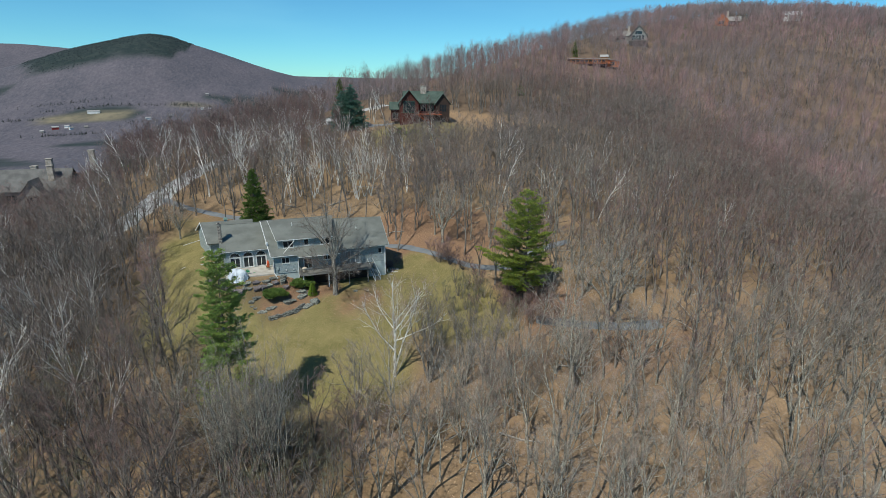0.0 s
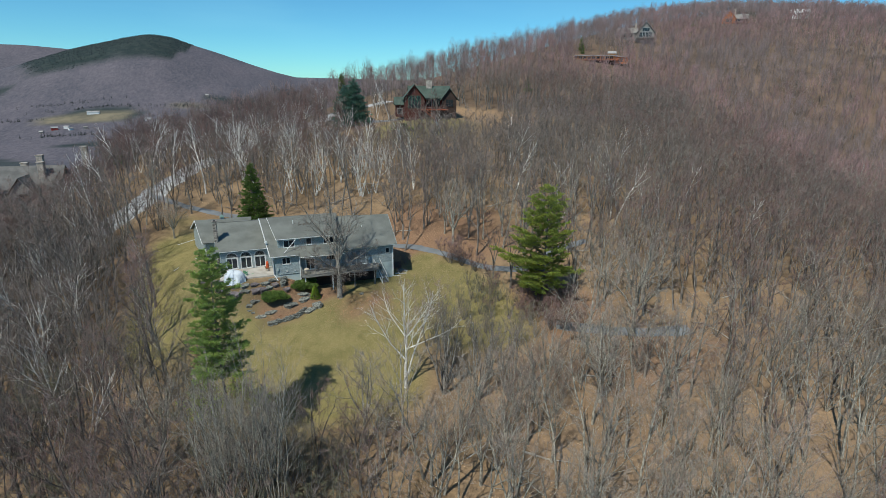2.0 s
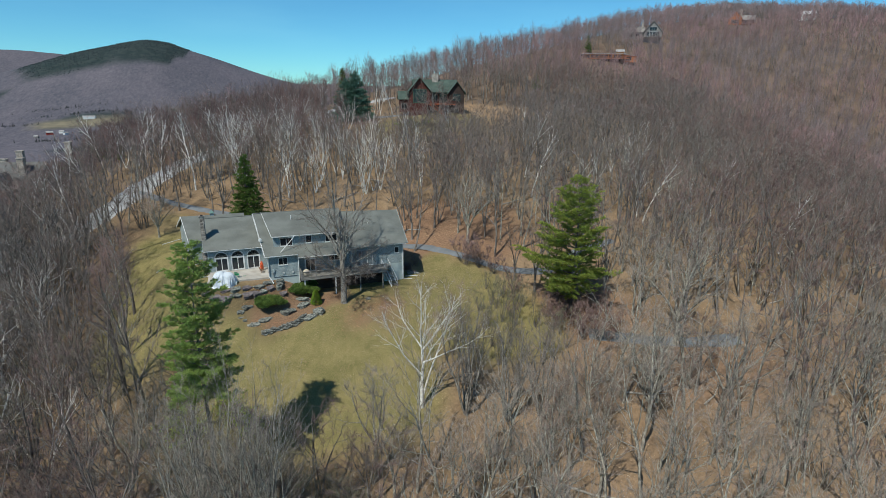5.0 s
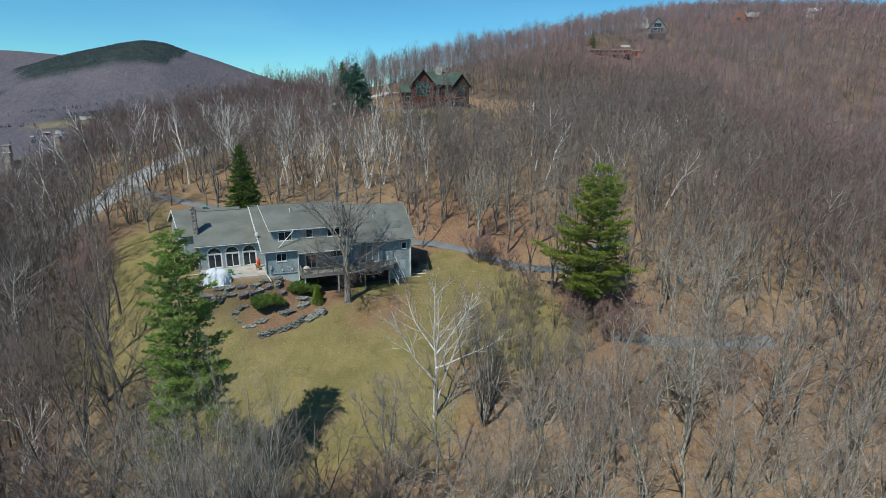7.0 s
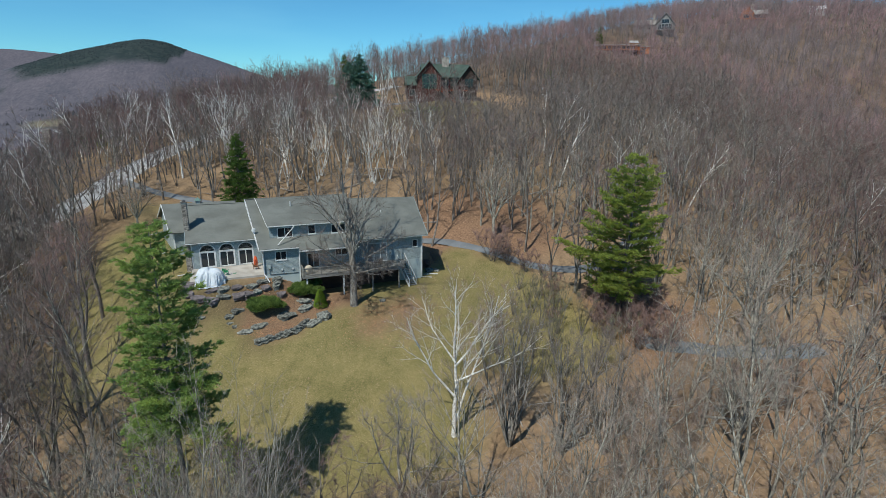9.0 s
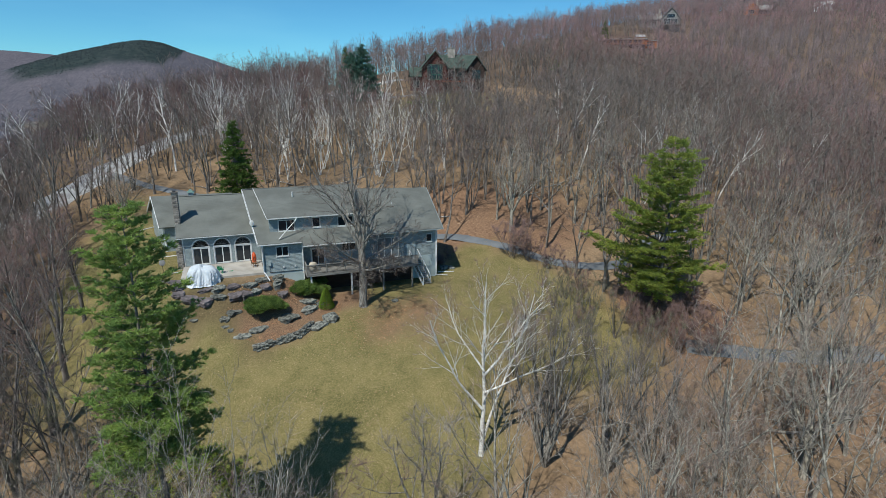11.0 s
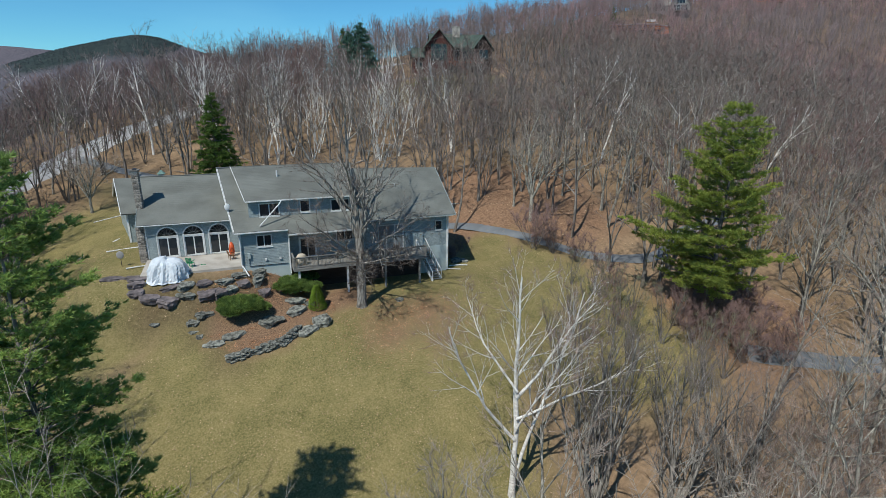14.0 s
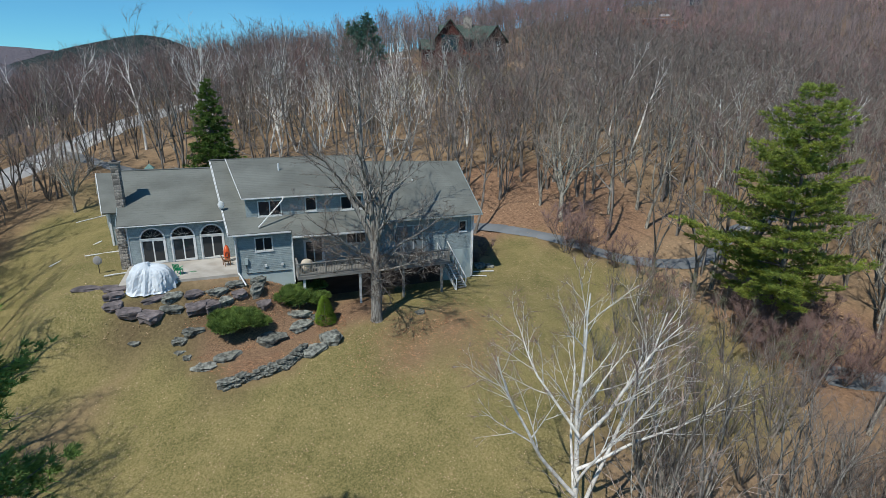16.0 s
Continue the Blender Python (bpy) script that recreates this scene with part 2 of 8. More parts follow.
# ---- mesh helpers ----
class Geo:
    """Collects vertices and faces, then becomes one mesh object."""

    def __init__(self):
        self.v, self.f = [], []

    def poly(self, pts):
        k = len(self.v)
        self.v += [tuple(p) for p in pts]
        self.f.append(tuple(range(k, k + len(pts))))
        return self

    def box(self, x0, x1, y0, y1, z0, z1):
        return self.slab([(x0, y0, z0), (x1, y0, z0), (x1, y1, z0), (x0, y1, z0)], (0, 0, z1 - z0))

    def slab(self, pts, off):
        """A flat outline pushed out along off, closed all round."""
        k, n = len(self.v), len(pts)
        self.v += [tuple(p) for p in pts] + [(p[0] + off[0], p[1] + off[1], p[2] + off[2]) for p in pts]
        self.f += [tuple(range(k + n - 1, k - 1, -1)), tuple(range(k + n, k + 2 * n))]
        self.f += [(k + i, k + (i + 1) % n, k + n + (i + 1) % n, k + n + i) for i in range(n)]
        return self

    def beam(self, a, b, w, h=None):
        """A squared bar from a to b."""
        a, b = Vector(a), Vector(b)
        d = (b - a).normalized()
        s = d.cross(Vector((0, 0, 1)))
        s = Vector((1, 0, 0)) if s.length < 1e-4 else s.normalized()
        u = s.cross(d)
        h = h or w
        q = [a + s * i * w / 2 + u * j * h / 2 for i, j in ((-1, -1), (1, -1), (1, 1), (-1, 1))]
        return self.slab(q, b - a)

    def tube(self, pts, radii, n=6, cap=True):
        """A round bar along a line of points."""
        k = len(self.v)
        pts = [Vector(p) for p in pts]
        for i, p in enumerate(pts):
            d = (pts[min(i + 1, len(pts) - 1)] - pts[max(i - 1, 0)]).normalized()
            s = d.cross(Vector((0.31, 0.95, 0.02)))
            s = s.normalized() if s.length > 1e-3 else Vector((1, 0, 0))
            u = d.cross(s)
            r = radii[i] if hasattr(radii, "__len__") else radii
            for j in range(n):
                a = 2 * math.pi * j / n
                self.v.append(tuple(p + (s * math.cos(a) + u * math.sin(a)) * r))
        for i in range(len(pts) - 1):
            for j in range(n):
                self.f.append((k + i * n + j, k + i * n + (j + 1) % n, k + (i + 1) * n + (j + 1) % n, k + (i + 1) * n + j))
        if cap:
            self.f += [tuple(range(k + n - 1, k - 1, -1)), tuple(range(k + (len(pts) - 1) * n, k + len(pts) * n))]
        return self

    def ball(self, c, r, n=8, rows=5, rough=0.0, rng=None):
        """A closed rounded lump."""
        k = len(self.v)
        for i in range(1, rows):
            for j in range(n):
                a, b = math.pi * i / rows, 2 * math.pi * j / n
                q = 1 + (rng.uniform(-rough, rough) if rng else 0)
                self.v.append((c[0] + r[0] * q * math.sin(a) * math.cos(b), c[1] + r[1] * q * math.sin(a) * math.sin(b), c[2] + r[2] * q * math.cos(a)))
        self.v += [(c[0], c[1], c[2] + r[2]), (c[0], c[1], c[2] - r[2])]
        t = len(self.v) - 2
        for i in range(rows - 2):
            for j in range(n):
                self.f.append((k + i * n + j, k + (i + 1) * n + j, k + (i + 1) * n + (j + 1) % n, k + i * n + (j + 1) % n))
        for j in range(n):
            self.f.append((t, k + j, k + (j + 1) % n))
            self.f.append((t + 1, k + (rows - 2) * n + (j + 1) % n, k + (rows - 2) * n + j))
        return self

    def mesh(self, name, mat, soft=False):
        me = bpy.data.meshes.new(name)
        me.from_pydata(self.v, [], self.f)
        me.materials.append(mat)
        if soft:
            me.polygons.foreach_set("use_smooth", [True] * len(me.polygons))
        me.update()
        return me


def part(name, geo, mat, parent=None, label="", soft=False):
    """One mesh object, under a thing or a part of it."""
    ob = new(name, geo.mesh(name, mat, soft) if isinstance(geo, Geo) else geo)
    if parent is not None:
        ob.parent = parent
    if label:
        ob["label"] = label
    return ob


def thing(name, at=(0, 0, 0), turn=0.0, label="", category="", group="", kind=""):
    ob = new(name)
    ob.matrix_world = pose(*at, 0, 0, turn)
    ob.empty_display_size = 0.2
    return tagged(ob, label, category, group, kind)


def fast_mesh(name, v, tri, mat, soft=False):
    """A mesh of many triangles from arrays."""
    me = bpy.data.meshes.new(name)
    me.vertices.add(len(v))
    me.vertices.foreach_set("co", np.asarray(v, np.float32).ravel())
    me.loops.add(len(tri) * 3)
    me.loops.foreach_set("vertex_index", np.asarray(tri, np.int32).ravel())
    me.polygons.add(len(tri))
    me.polygons.foreach_set("loop_start", np.arange(0, len(tri) * 3, 3, dtype=np.int32))
    if soft:
        me.polygons.foreach_set("use_smooth", np.ones(len(tri), bool))
    me.materials.append(mat)
    me.update(calc_edges=True)
    me.validate()
    return me
# ---- the lie of the land ----
def smooth(a, b, x):
    t = np.clip((np.asarray(x, float) - a) / (b - a), 0, 1)
    return t * t * (3 - 2 * t)


def curve(x, xs, ys):
    """A smooth profile through a few knots (monotone cubic)."""
    xs, ys = np.array(xs, float), np.array(ys, float)
    d = np.diff(ys) / np.diff(xs)
    m = np.concatenate([[d[0]], np.where(d[1:] * d[:-1] > 0, 2 * d[1:] * d[:-1] / (d[1:] + d[:-1] + 1e-9), 0), [d[-1]]])
    x = np.clip(np.asarray(x, float), xs[0], xs[-1])
    i = np.clip(np.searchsorted(xs, x) - 1, 0, len(xs) - 2)
    h = xs[i + 1] - xs[i]
    t = (x - xs[i]) / h
    return ((1 + 2 * t) * (1 - t) ** 2 * ys[i] + t * (1 - t) ** 2 * h * m[i]
            + t * t * (3 - 2 * t) * ys[i + 1] + t * t * (t - 1) * h * m[i + 1])


def wave(x, y, size, seed):
    """Soft unevenness between -1 and 1."""
    a, b = x / size, y / size
    return (np.sin(a * 1.3 + 2.1 * seed + 0.9 * np.sin(b * 1.7 + seed)) + np.sin(b * 1.1 - a * 0.6 + 1.7 * seed)
            + np.sin(0.7 * a + 1.9 * b + 3.3 * seed)) / 3


def land(x, y):
    """Height of the ground: a wooded spur that climbs to a long crest, a side valley, a broad valley and far hills."""
    x, y = np.asarray(x, float), np.asarray(y, float)
    m, n = 0.866 * x + 0.5 * y, 0.5 * x - 0.866 * y
    crest = curve(m, (-1500, -400, -120, -60, 0, 30, 62, 96, 114, 246, 320, 450, 620, 900, 1600), (-135, -95, -34, -14, 5.5, 10, 15.5, 21, 24.5, 47.5, 62.5, 82.5, 102, 113, 80))
    drop = curve(n, (-75, -45, -34, -9, 3, 12, 18, 40, 80, 150, 400, 900), (0, 4.6, 6.5, 10.3, 11, 12.2, 14, 18.5, 27, 40, 90, 140))
    more = curve(m, (-50, 60, 250, 330, 450, 900), (1, 1, 2, 1.6, 0.7, 0.7))
    fall = curve(-n, (104, 118, 132, 250, 600, 1400), (0, 3, 13, 52, 120, 210))
    z = crest - drop * more - fall - 12 * np.exp(-((x + 60) / 16) ** 2 - ((y - 85) / 26) ** 2)
    z = z + 0.5 * wave(x, y, 11, 1) * smooth(25, 60, np.hypot(x - 5, y - 5)) + 2.0 * wave(x, y, 60, 2) * smooth(90, 260, np.hypot(x, y))
    # level ground round the house, and the lawn in front of it
    pad = np.where(y > 8, -0.7 - 2.6 * smooth(0, 22, x), -0.75 - 2.75 * smooth(1.5, 7.5, x))
    inside = smooth(-22, -11, x) * (1 - smooth(23, 36, x)) * smooth(-7.5, 0.6, y) * (1 - smooth(22, 36, y))
    z = z + (pad - z) * inside
    front = smooth(-26, -14, x) * (1 - smooth(18, 36, x)) * smooth(-46, -30, y) * (1 - smooth(-7, -1, y))
    lawn = -5.1 + 0.385 * (y + 7) + 0.05 * np.clip(x, -10, 20) - 0.25 * smooth(-2, -12, x)
    z = z + (lawn - z) * front
    # valley floor and far hills
    floor = -122 + 5 * wave(x, y, 300, 3)
    far = smooth(350, 1100, np.hypot(x, y))
    z = np.where(z < floor + 14, floor + 14 * np.exp(np.clip((z - floor - 14) / 14, -30, 0)), z) * 1.0
    r = 3 * wave(x, y, 90, 4) + 6 * wave(x, y, 210, 5)
    ridge = curve(x, (-1800, -1300, -1000, -850, -694, -542, -430, -350, -290, -214, -73, 75, 232, 400, 700, 1100), (-10, 30, 70, 108, 155, 195, 225, 238, 236, 214, 174, 128, 84, 42, -15, -100))
    hill = (ridge + 114) * np.exp(-((y - 3050) / 520) ** 2 / 2)
    back = 250 * smooth(-250, -1100, x) * np.exp(-((y - 4150) / 420) ** 2 / 2) + 190 * np.exp(-((y - 4600) / 260) ** 2 / 2)
    side = 260 * np.exp(-((x - 2600) / 700) ** 2 / 2 - ((y - 1800) / 1500) ** 2 / 2)
    return z + far * (np.maximum(np.maximum(hill, back), side) + r)


def fir_edge(x):
    """Height at which the fir woods of the far mountain begin."""
    return curve(x, (-960, -880, -822, -728, -629, -475, -292, -211, -170), (170, 110, 78, 62, 74, 120, 126, 152, 260))


def bumps(x, y):
    return land(x, y) + 4.2 * np.exp(-(((x - 62) / 17) ** 2 + ((y - 86) / 13) ** 2))


def along(x, y, line):
    """Distance from each point to a line of plan points."""
    best = np.full(np.shape(x), 1e9)
    for (ax, ay), (bx, by) in zip(line[:-1], line[1:]):
        t = np.clip(((x - ax) * (bx - ax) + (y - ay) * (by - ay)) / ((bx - ax) ** 2 + (by - ay) ** 2), 0, 1)
        best = np.minimum(best, np.hypot(x - ax - t * (bx - ax), y - ay - t * (by - ay)))
    return best


# plan lines: the gravel road up the spur, the loop of the driveway
ROAD = [(-80, 44), (-56, 36), (-42, 35), (-33, 40), (-28, 48), (-22, 62), (-16, 73), (-6, 84), (8, 98), (22, 112), (34, 124), (46, 129), (56, 133)]
SPUR = [(30, 113), (36, 106), (42, 101), (49, 97), (53, 96)]
DRIVE = [(-24, 56), (-17, 47), (-8, 40), (2, 35), (12, 31), (22, 25), (28, 17.5), (31, 11.5), (34.5, 5.5), (39, 2), (44, -0.8), (50, -1.2), (56, 3.5), (66, 5)]
LOWER = [(45, -17.4), (50, -20.2), (56, -23), (62, -24.5), (67, -24.9)]


def lawn_mask(x, y):
    """1 where mown grass grows."""
    w = 1.6 * wave(x, y, 4.0, 7) + 1.2 * wave(x, y, 9.0, 8)
    a = smooth(0, 3, 17 - np.hypot((x - 5) / 1.12, (y + 14) / 0.95) + w)
    b = smooth(0, 3, 15.5 - np.hypot((x - 24) / 1.2, (y + 5) / 0.85) + w)
    c = smooth(0, 3, 13 - np.hypot((x + 14) / 0.9, (y - 12) / 2.1) + w)
    d = smooth(0, 3, 10 - np.hypot((x - 6) / 1.8, (y - 27) / 0.8) + w)
    e = smooth(0, 4, 11 - np.hypot((x - 54) / 2.3, (y - 84) / 1.2) + w)
    g = smooth(0, 3, 5 - np.hypot(x - 29, y - 7) + w)
    h = smooth(0, 4, 11 - np.hypot((x - 31) / 1.15, y + 12) + w)
    return np.maximum.reduce([a, b, c, d, e, g, h])


def ground_mesh():
    k, a = 340, 58.0
    top = math.asinh(5400 / a)
    u = np.linspace(-top, top, k)
    gx, gy = np.meshgrid(8 + a * np.sinh(u), 20 + a * np.sinh(u))
    gz = bumps(gx, gy)
    near = 1 - smooth(60, 220, np.hypot(gx, gy))
    gz = gz + near * (0.10 * wave(gx, gy, 1.9, 11) + 0.05 * wave(gx, gy, 0.9, 12)) * (1 - 0.7 * lawn_mask(gx, gy))
    for line, half in ((ROAD, 3.6), (SPUR, 2.2), (DRIVE, 1.8), (LOWER, 1.8)):
        d = along(gx, gy, line)
        gz = gz - 0.30 * (1 - smooth(half, half + 1.6, d))
    # under floors and the patio the soil lies lower
    gz = np.where((gx > -8.4) & (gx < 0.4) & (gy > 0.9) & (gy < 6), np.minimum(gz, -0.72), gz)
    v = np.stack([gx, gy, gz], -1).reshape(-1, 3)
    i = np.arange(k * k).reshape(k, k)
    q = np.stack([i[:-1, :-1], i[:-1, 1:], i[1:, 1:], i[1:, :-1]], -1).reshape(-1, 4)
    tri = np.concatenate([q[:, [0, 1, 2]], q[:, [0, 2, 3]]])
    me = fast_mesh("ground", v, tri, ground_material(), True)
    x, y = gx.ravel(), gy.ravel()
    dist = np.hypot(x, y)
    grass = lawn_mask(x, y)
    bed = smooth(0, 0.25, 1 + 0.12 * wave(x, y, 0.8, 32) - np.hypot((x - 2.2) / 6.2, (y + 3.6) / 4.3)) * smooth(-8.6, -7.4, y - 0.33 * (x - 1.0) * (x > -2)) + smooth(0, 1, 3.2 - np.hypot(x - 9.5, (y + 2.5) / 0.8)) + 0.75 * smooth(0, 3, 5 - np.hypot((x - 14.5) / 1.2, y + 7.5)) * (0.5 + 0.5 * wave(x, y, 1.2, 31))
    field = np.maximum.reduce([smooth(0, 50, 165 - np.hypot((x + 455) / 1.0, (y - 1890) / 0.42)), smooth(0, 40, 70 - np.hypot((x + 160) / 1.6, (y - 2050) / 0.5)), smooth(0, 30, 60 - np.hypot((x + 700) / 1.2, (y - 1500) / 0.5)),
                               smooth(0, 5, 26 - np.hypot(x - 470, (y - 262) / 0.6))])
    fir = smooth(-10, 10, gz.ravel() - fir_edge(x) + 14 * wave(x, y, 70, 14) + 7 * wave(x, y, 28, 16)) * (x > -960) * (x < -150) * (y > 2300) * (y < 3500)
    fir = np.maximum(fir, smooth(0.42, 0.62, wave(x, y, 120, 15)) * smooth(900, 1300, dist) * (gz.ravel() < 0) * 0.9)
    cut = np.maximum(smooth(0, 6, 17 - np.hypot((x - 82) / 1.3, (y - 92) / 0.7)), smooth(0, 5, 8 - along(x, y, [(72, 106), (91, 97), (126, 84)]))) * 0.8
    bank = smooth(0, 0.3, 1 + 0.25 * wave(x, y, 0.9, 33) - np.hypot((x + 4.2) / 6.5, (y + 1.4) / 2.3)) * 0.85 + smooth(0, 1, 1.2 + 0.6 * wave(x, y, 1.1, 34) - along(x, y, [(-4.5, -3.5), (-2.5, -6.5), (-0.5, -9)])) * 0.6
    for name, val in (("grass", grass * (1 - np.clip(bed, 0, 1))), ("bed", np.clip(bed, 0, 1)), ("field", field), ("fir", fir), ("cut", cut), ("bank", np.clip(bank, 0, 1)), ("russet", np.clip(smooth(0, 6, 17 - np.hypot((x - 37) / 0.95, (y - 17) / 1.1) + 3 * wave(x, y, 5, 51)) + smooth(0, 5, 9 - np.hypot((x - 57) / 2.2, (y + 30) / 0.7) + 2 * wave(x, y, 4, 52)) + smooth(0, 5, 12 - np.hypot((x - 44) / 1.3, (y + 14) / 0.8) + 2 * wave(x, y, 4, 53)), 0, 1)), ("tan_litter", smooth(14, 30, x) * smooth(-14, -28, y)), ("under", smooth(70, 190, dist)), ("far", smooth(330, 900, dist))):
        at = me.attributes.new(name, "FLOAT", "POINT")
        at.data.foreach_set("value", np.asarray(val, np.float32))
    return tagged(new("ground", me), "sloping wooded ground with dry leaf litter and patchy lawn", "ground", kind="structure")


def ground_material():
    m = bpy.data.materials.new("woodland_ground")
    m.use_nodes = True
    n, l = m.node_tree.nodes, m.node_tree.links
    b = n["Principled BSDF"]
    b.inputs["Roughness"].default_value, b.inputs["Specular IOR Level"].default_value = 0.95, 0.1
    tc = n.new("ShaderNodeTexCoord")

    def noise_tex(scale, detail=4, rough=0.6, vec=None):
        t = n.new("ShaderNodeTexNoise")
        t.inputs["Scale"].default_value, t.inputs["Detail"].default_value, t.inputs["Roughness"].default_value = scale, detail, rough
        l.new(vec or tc.outputs["Object"], t.inputs["Vector"])
        return t.outputs["Fac"]

    def ramp(fac, p0, c0, p1, c1):
        r = n.new("ShaderNodeValToRGB")
        r.color_ramp.elements[0].position, r.color_ramp.elements[1].position = p0, p1
        r.color_ramp.elements[0].color, r.color_ramp.elements[1].color = (*c0, 1), (*c1, 1)
        l.new(fac, r.inputs["Fac"])
        return r.outputs["Color"]

    def mix(fac, a, c):
        x = n.new("ShaderNodeMixRGB")
        l.new(fac, x.inputs["Fac"])
        l.new(a, x.inputs["Color1"])
        l.new(c, x.inputs["Color2"])
        return x.outputs["Color"]

    def attr(name):
        a = n.new("ShaderNodeAttribute")
        a.attribute_name = name
        return a.outputs["Fac"]

    def times(a, c):
        x = n.new("ShaderNodeMath")
        x.operation = "MULTIPLY"
        l.new(a, x.inputs[0])
        if isinstance(c, float):
            x.inputs[1].default_value = c
        else:
            l.new(c, x.inputs[1])
        return x.outputs[0]

    litter = mix(times(noise_tex(5.5, 6, 0.75), 0.8), ramp(noise_tex(0.12, 5), 0.38, (0.20, 0.135, 0.08), 0.62, (0.315, 0.222, 0.14)), ramp(noise_tex(2.6, 8, 0.8), 0.4, (0.075, 0.054, 0.036), 0.64, (0.40, 0.265, 0.155)))
    turf = mix(times(noise_tex(8.0, 8, 0.95), 1.0), ramp(noise_tex(0.30, 7, 0.7), 0.38, (0.120, 0.112, 0.036), 0.62, (0.262, 0.21, 0.088)), ramp(noise_tex(7.0, 9, 0.9), 0.43, (0.05, 0.056, 0.018), 0.58, (0.38, 0.31, 0.155)))
    leaves = ramp(noise_tex(14.0, 4, 0.75), 0.60, (0, 0, 0), 0.65, (1, 1, 1))
    fallen = n.new("ShaderNodeRGB")
    fallen.outputs[0].default_value = (0.44, 0.315, 0.20, 1)
    turf = mix(times(leaves, ramp(noise_tex(0.35, 3), 0.42, (0, 0, 0), 0.62, (0.9, 0.9, 0.9))), turf, fallen.outputs[0])
    mulch = ramp(noise_tex(10.0, 5, 0.75), 0.36, (0.075, 0.05, 0.036), 0.64, (0.33, 0.205, 0.125))
    soil = ramp(noise_tex(3.0, 5), 0.36, (0.22, 0.14, 0.08), 0.64, (0.42, 0.28, 0.165))
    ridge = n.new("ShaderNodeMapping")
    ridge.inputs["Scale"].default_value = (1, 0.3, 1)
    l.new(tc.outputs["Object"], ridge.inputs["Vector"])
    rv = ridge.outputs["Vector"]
    # distance haze is put into the far woods as a blue-grey colour
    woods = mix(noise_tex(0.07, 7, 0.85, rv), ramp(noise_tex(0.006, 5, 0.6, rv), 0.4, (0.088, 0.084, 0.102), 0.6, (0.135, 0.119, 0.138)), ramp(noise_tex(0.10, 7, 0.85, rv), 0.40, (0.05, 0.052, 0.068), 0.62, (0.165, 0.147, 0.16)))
    hay = ramp(noise_tex(0.02, 6), 0.4, (0.13, 0.115, 0.085), 0.6, (0.205, 0.175, 0.12))
    firs = ramp(noise_tex(0.03, 4), 0.4, (0.022, 0.034, 0.034), 0.6, (0.038, 0.05, 0.048))
    rust = ramp(noise_tex(3.2, 8, 0.8), 0.38, (0.095, 0.055, 0.036), 0.64, (0.36, 0.215, 0.135))
    litter = mix(times(attr("russet"), 0.85), litter, rust)
    litter = mix(times(attr("tan_litter"), 0.4), litter, ramp(noise_tex(2.4, 8, 0.8), 0.38, (0.15, 0.10, 0.066), 0.64, (0.43, 0.295, 0.195)))
    c = mix(attr("grass"), litter, turf)
    c = mix(attr("bed"), c, mulch)
    c = mix(attr("bank"), c, ramp(noise_tex(4.0, 6, 0.75), 0.35, (0.07, 0.05, 0.03), 0.65, (0.175, 0.13, 0.075)))
    c = mix(attr("under"), c, ramp(noise_tex(0.05, 6, 0.7), 0.4, (0.11, 0.08, 0.062), 0.62, (0.19, 0.132, 0.095)))
    c = mix(attr("cut"), c, soil)
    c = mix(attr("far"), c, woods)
    c = mix(attr("fir"), c, firs)
    c = mix(attr("field"), c, hay)
    l.new(c, b.inputs["Base Color"])
    bp = n.new("ShaderNodeBump")
    bp.inputs["Strength"].default_value, bp.inputs["Distance"].default_value = 0.6, 0.06
    l.new(noise_tex(6.0, 6, 0.8), bp.inputs["Height"])
    l.new(bp.outputs["Normal"], b.inputs["Normal"])
    return m


ground = ground_mesh()


def strip(name, line, half, mat, label, lift=0.0):
    """A road bed that follows the land, slightly arched, with ragged shoulders."""
    pts = []
    for (ax, ay), (bx, by) in zip(line[:-1], line[1:]):
        k = max(2, int(math.hypot(bx - ax, by - ay) / 1.5))
        pts += [(ax + (bx - ax) * i / k, ay + (by - ay) * i / k) for i in range(k)]
    pts.append(line[-1])
    p = np.array(pts)
    for _ in range(6):
        p[1:-1] = (p[:-2] + 2 * p[1:-1] + p[2:]) / 4
    t = np.gradient(p, axis=0)
    t /= np.linalg.norm(t, axis=1)[:, None]
    s = np.stack([t[:, 1], -t[:, 0]], 1)
    g = Geo()
    cols = (-1, -0.6, 0, 0.6, 1)
    mid = bumps(p[:, 0], p[:, 1])
    for i in range(len(p)):
        edge = 1 + 0.10 * math.sin(i * 1.7) + 0.06 * math.sin(i * 0.61)
        for c in cols:
            q = p[i] + s[i] * c * half * edge
            z = 0.5 * mid[i] + 0.5 * float(bumps(q[0], q[1])) - 0.13 - 0.24 * abs(c) ** 3 + lift
            g.v.append((q[0], q[1], z))
    w = len(cols)
    for i in range(len(p) - 1):
        for j in range(w - 1):
            g.f.append((i * w + j, i * w + j + 1, (i + 1) * w + j + 1, (i + 1) * w + j))
    return tagged(part(name, g, mat, None, "", True), label, "road", kind="structure")


strip("road", ROAD, 3.5, GRAVEL, "pale gravel road climbing through the wood")
strip("road_spur", SPUR, 2.8, ASPHALT, "dark paved spur to the red log house", 0.02)
strip("driveway", DRIVE, 1.15, ASPHALT, "narrow blue-grey paved driveway curving round the house")
strip("driveway_lower", LOWER, 1.6, ASPHALT, "lower paved driveway half hidden by trees")


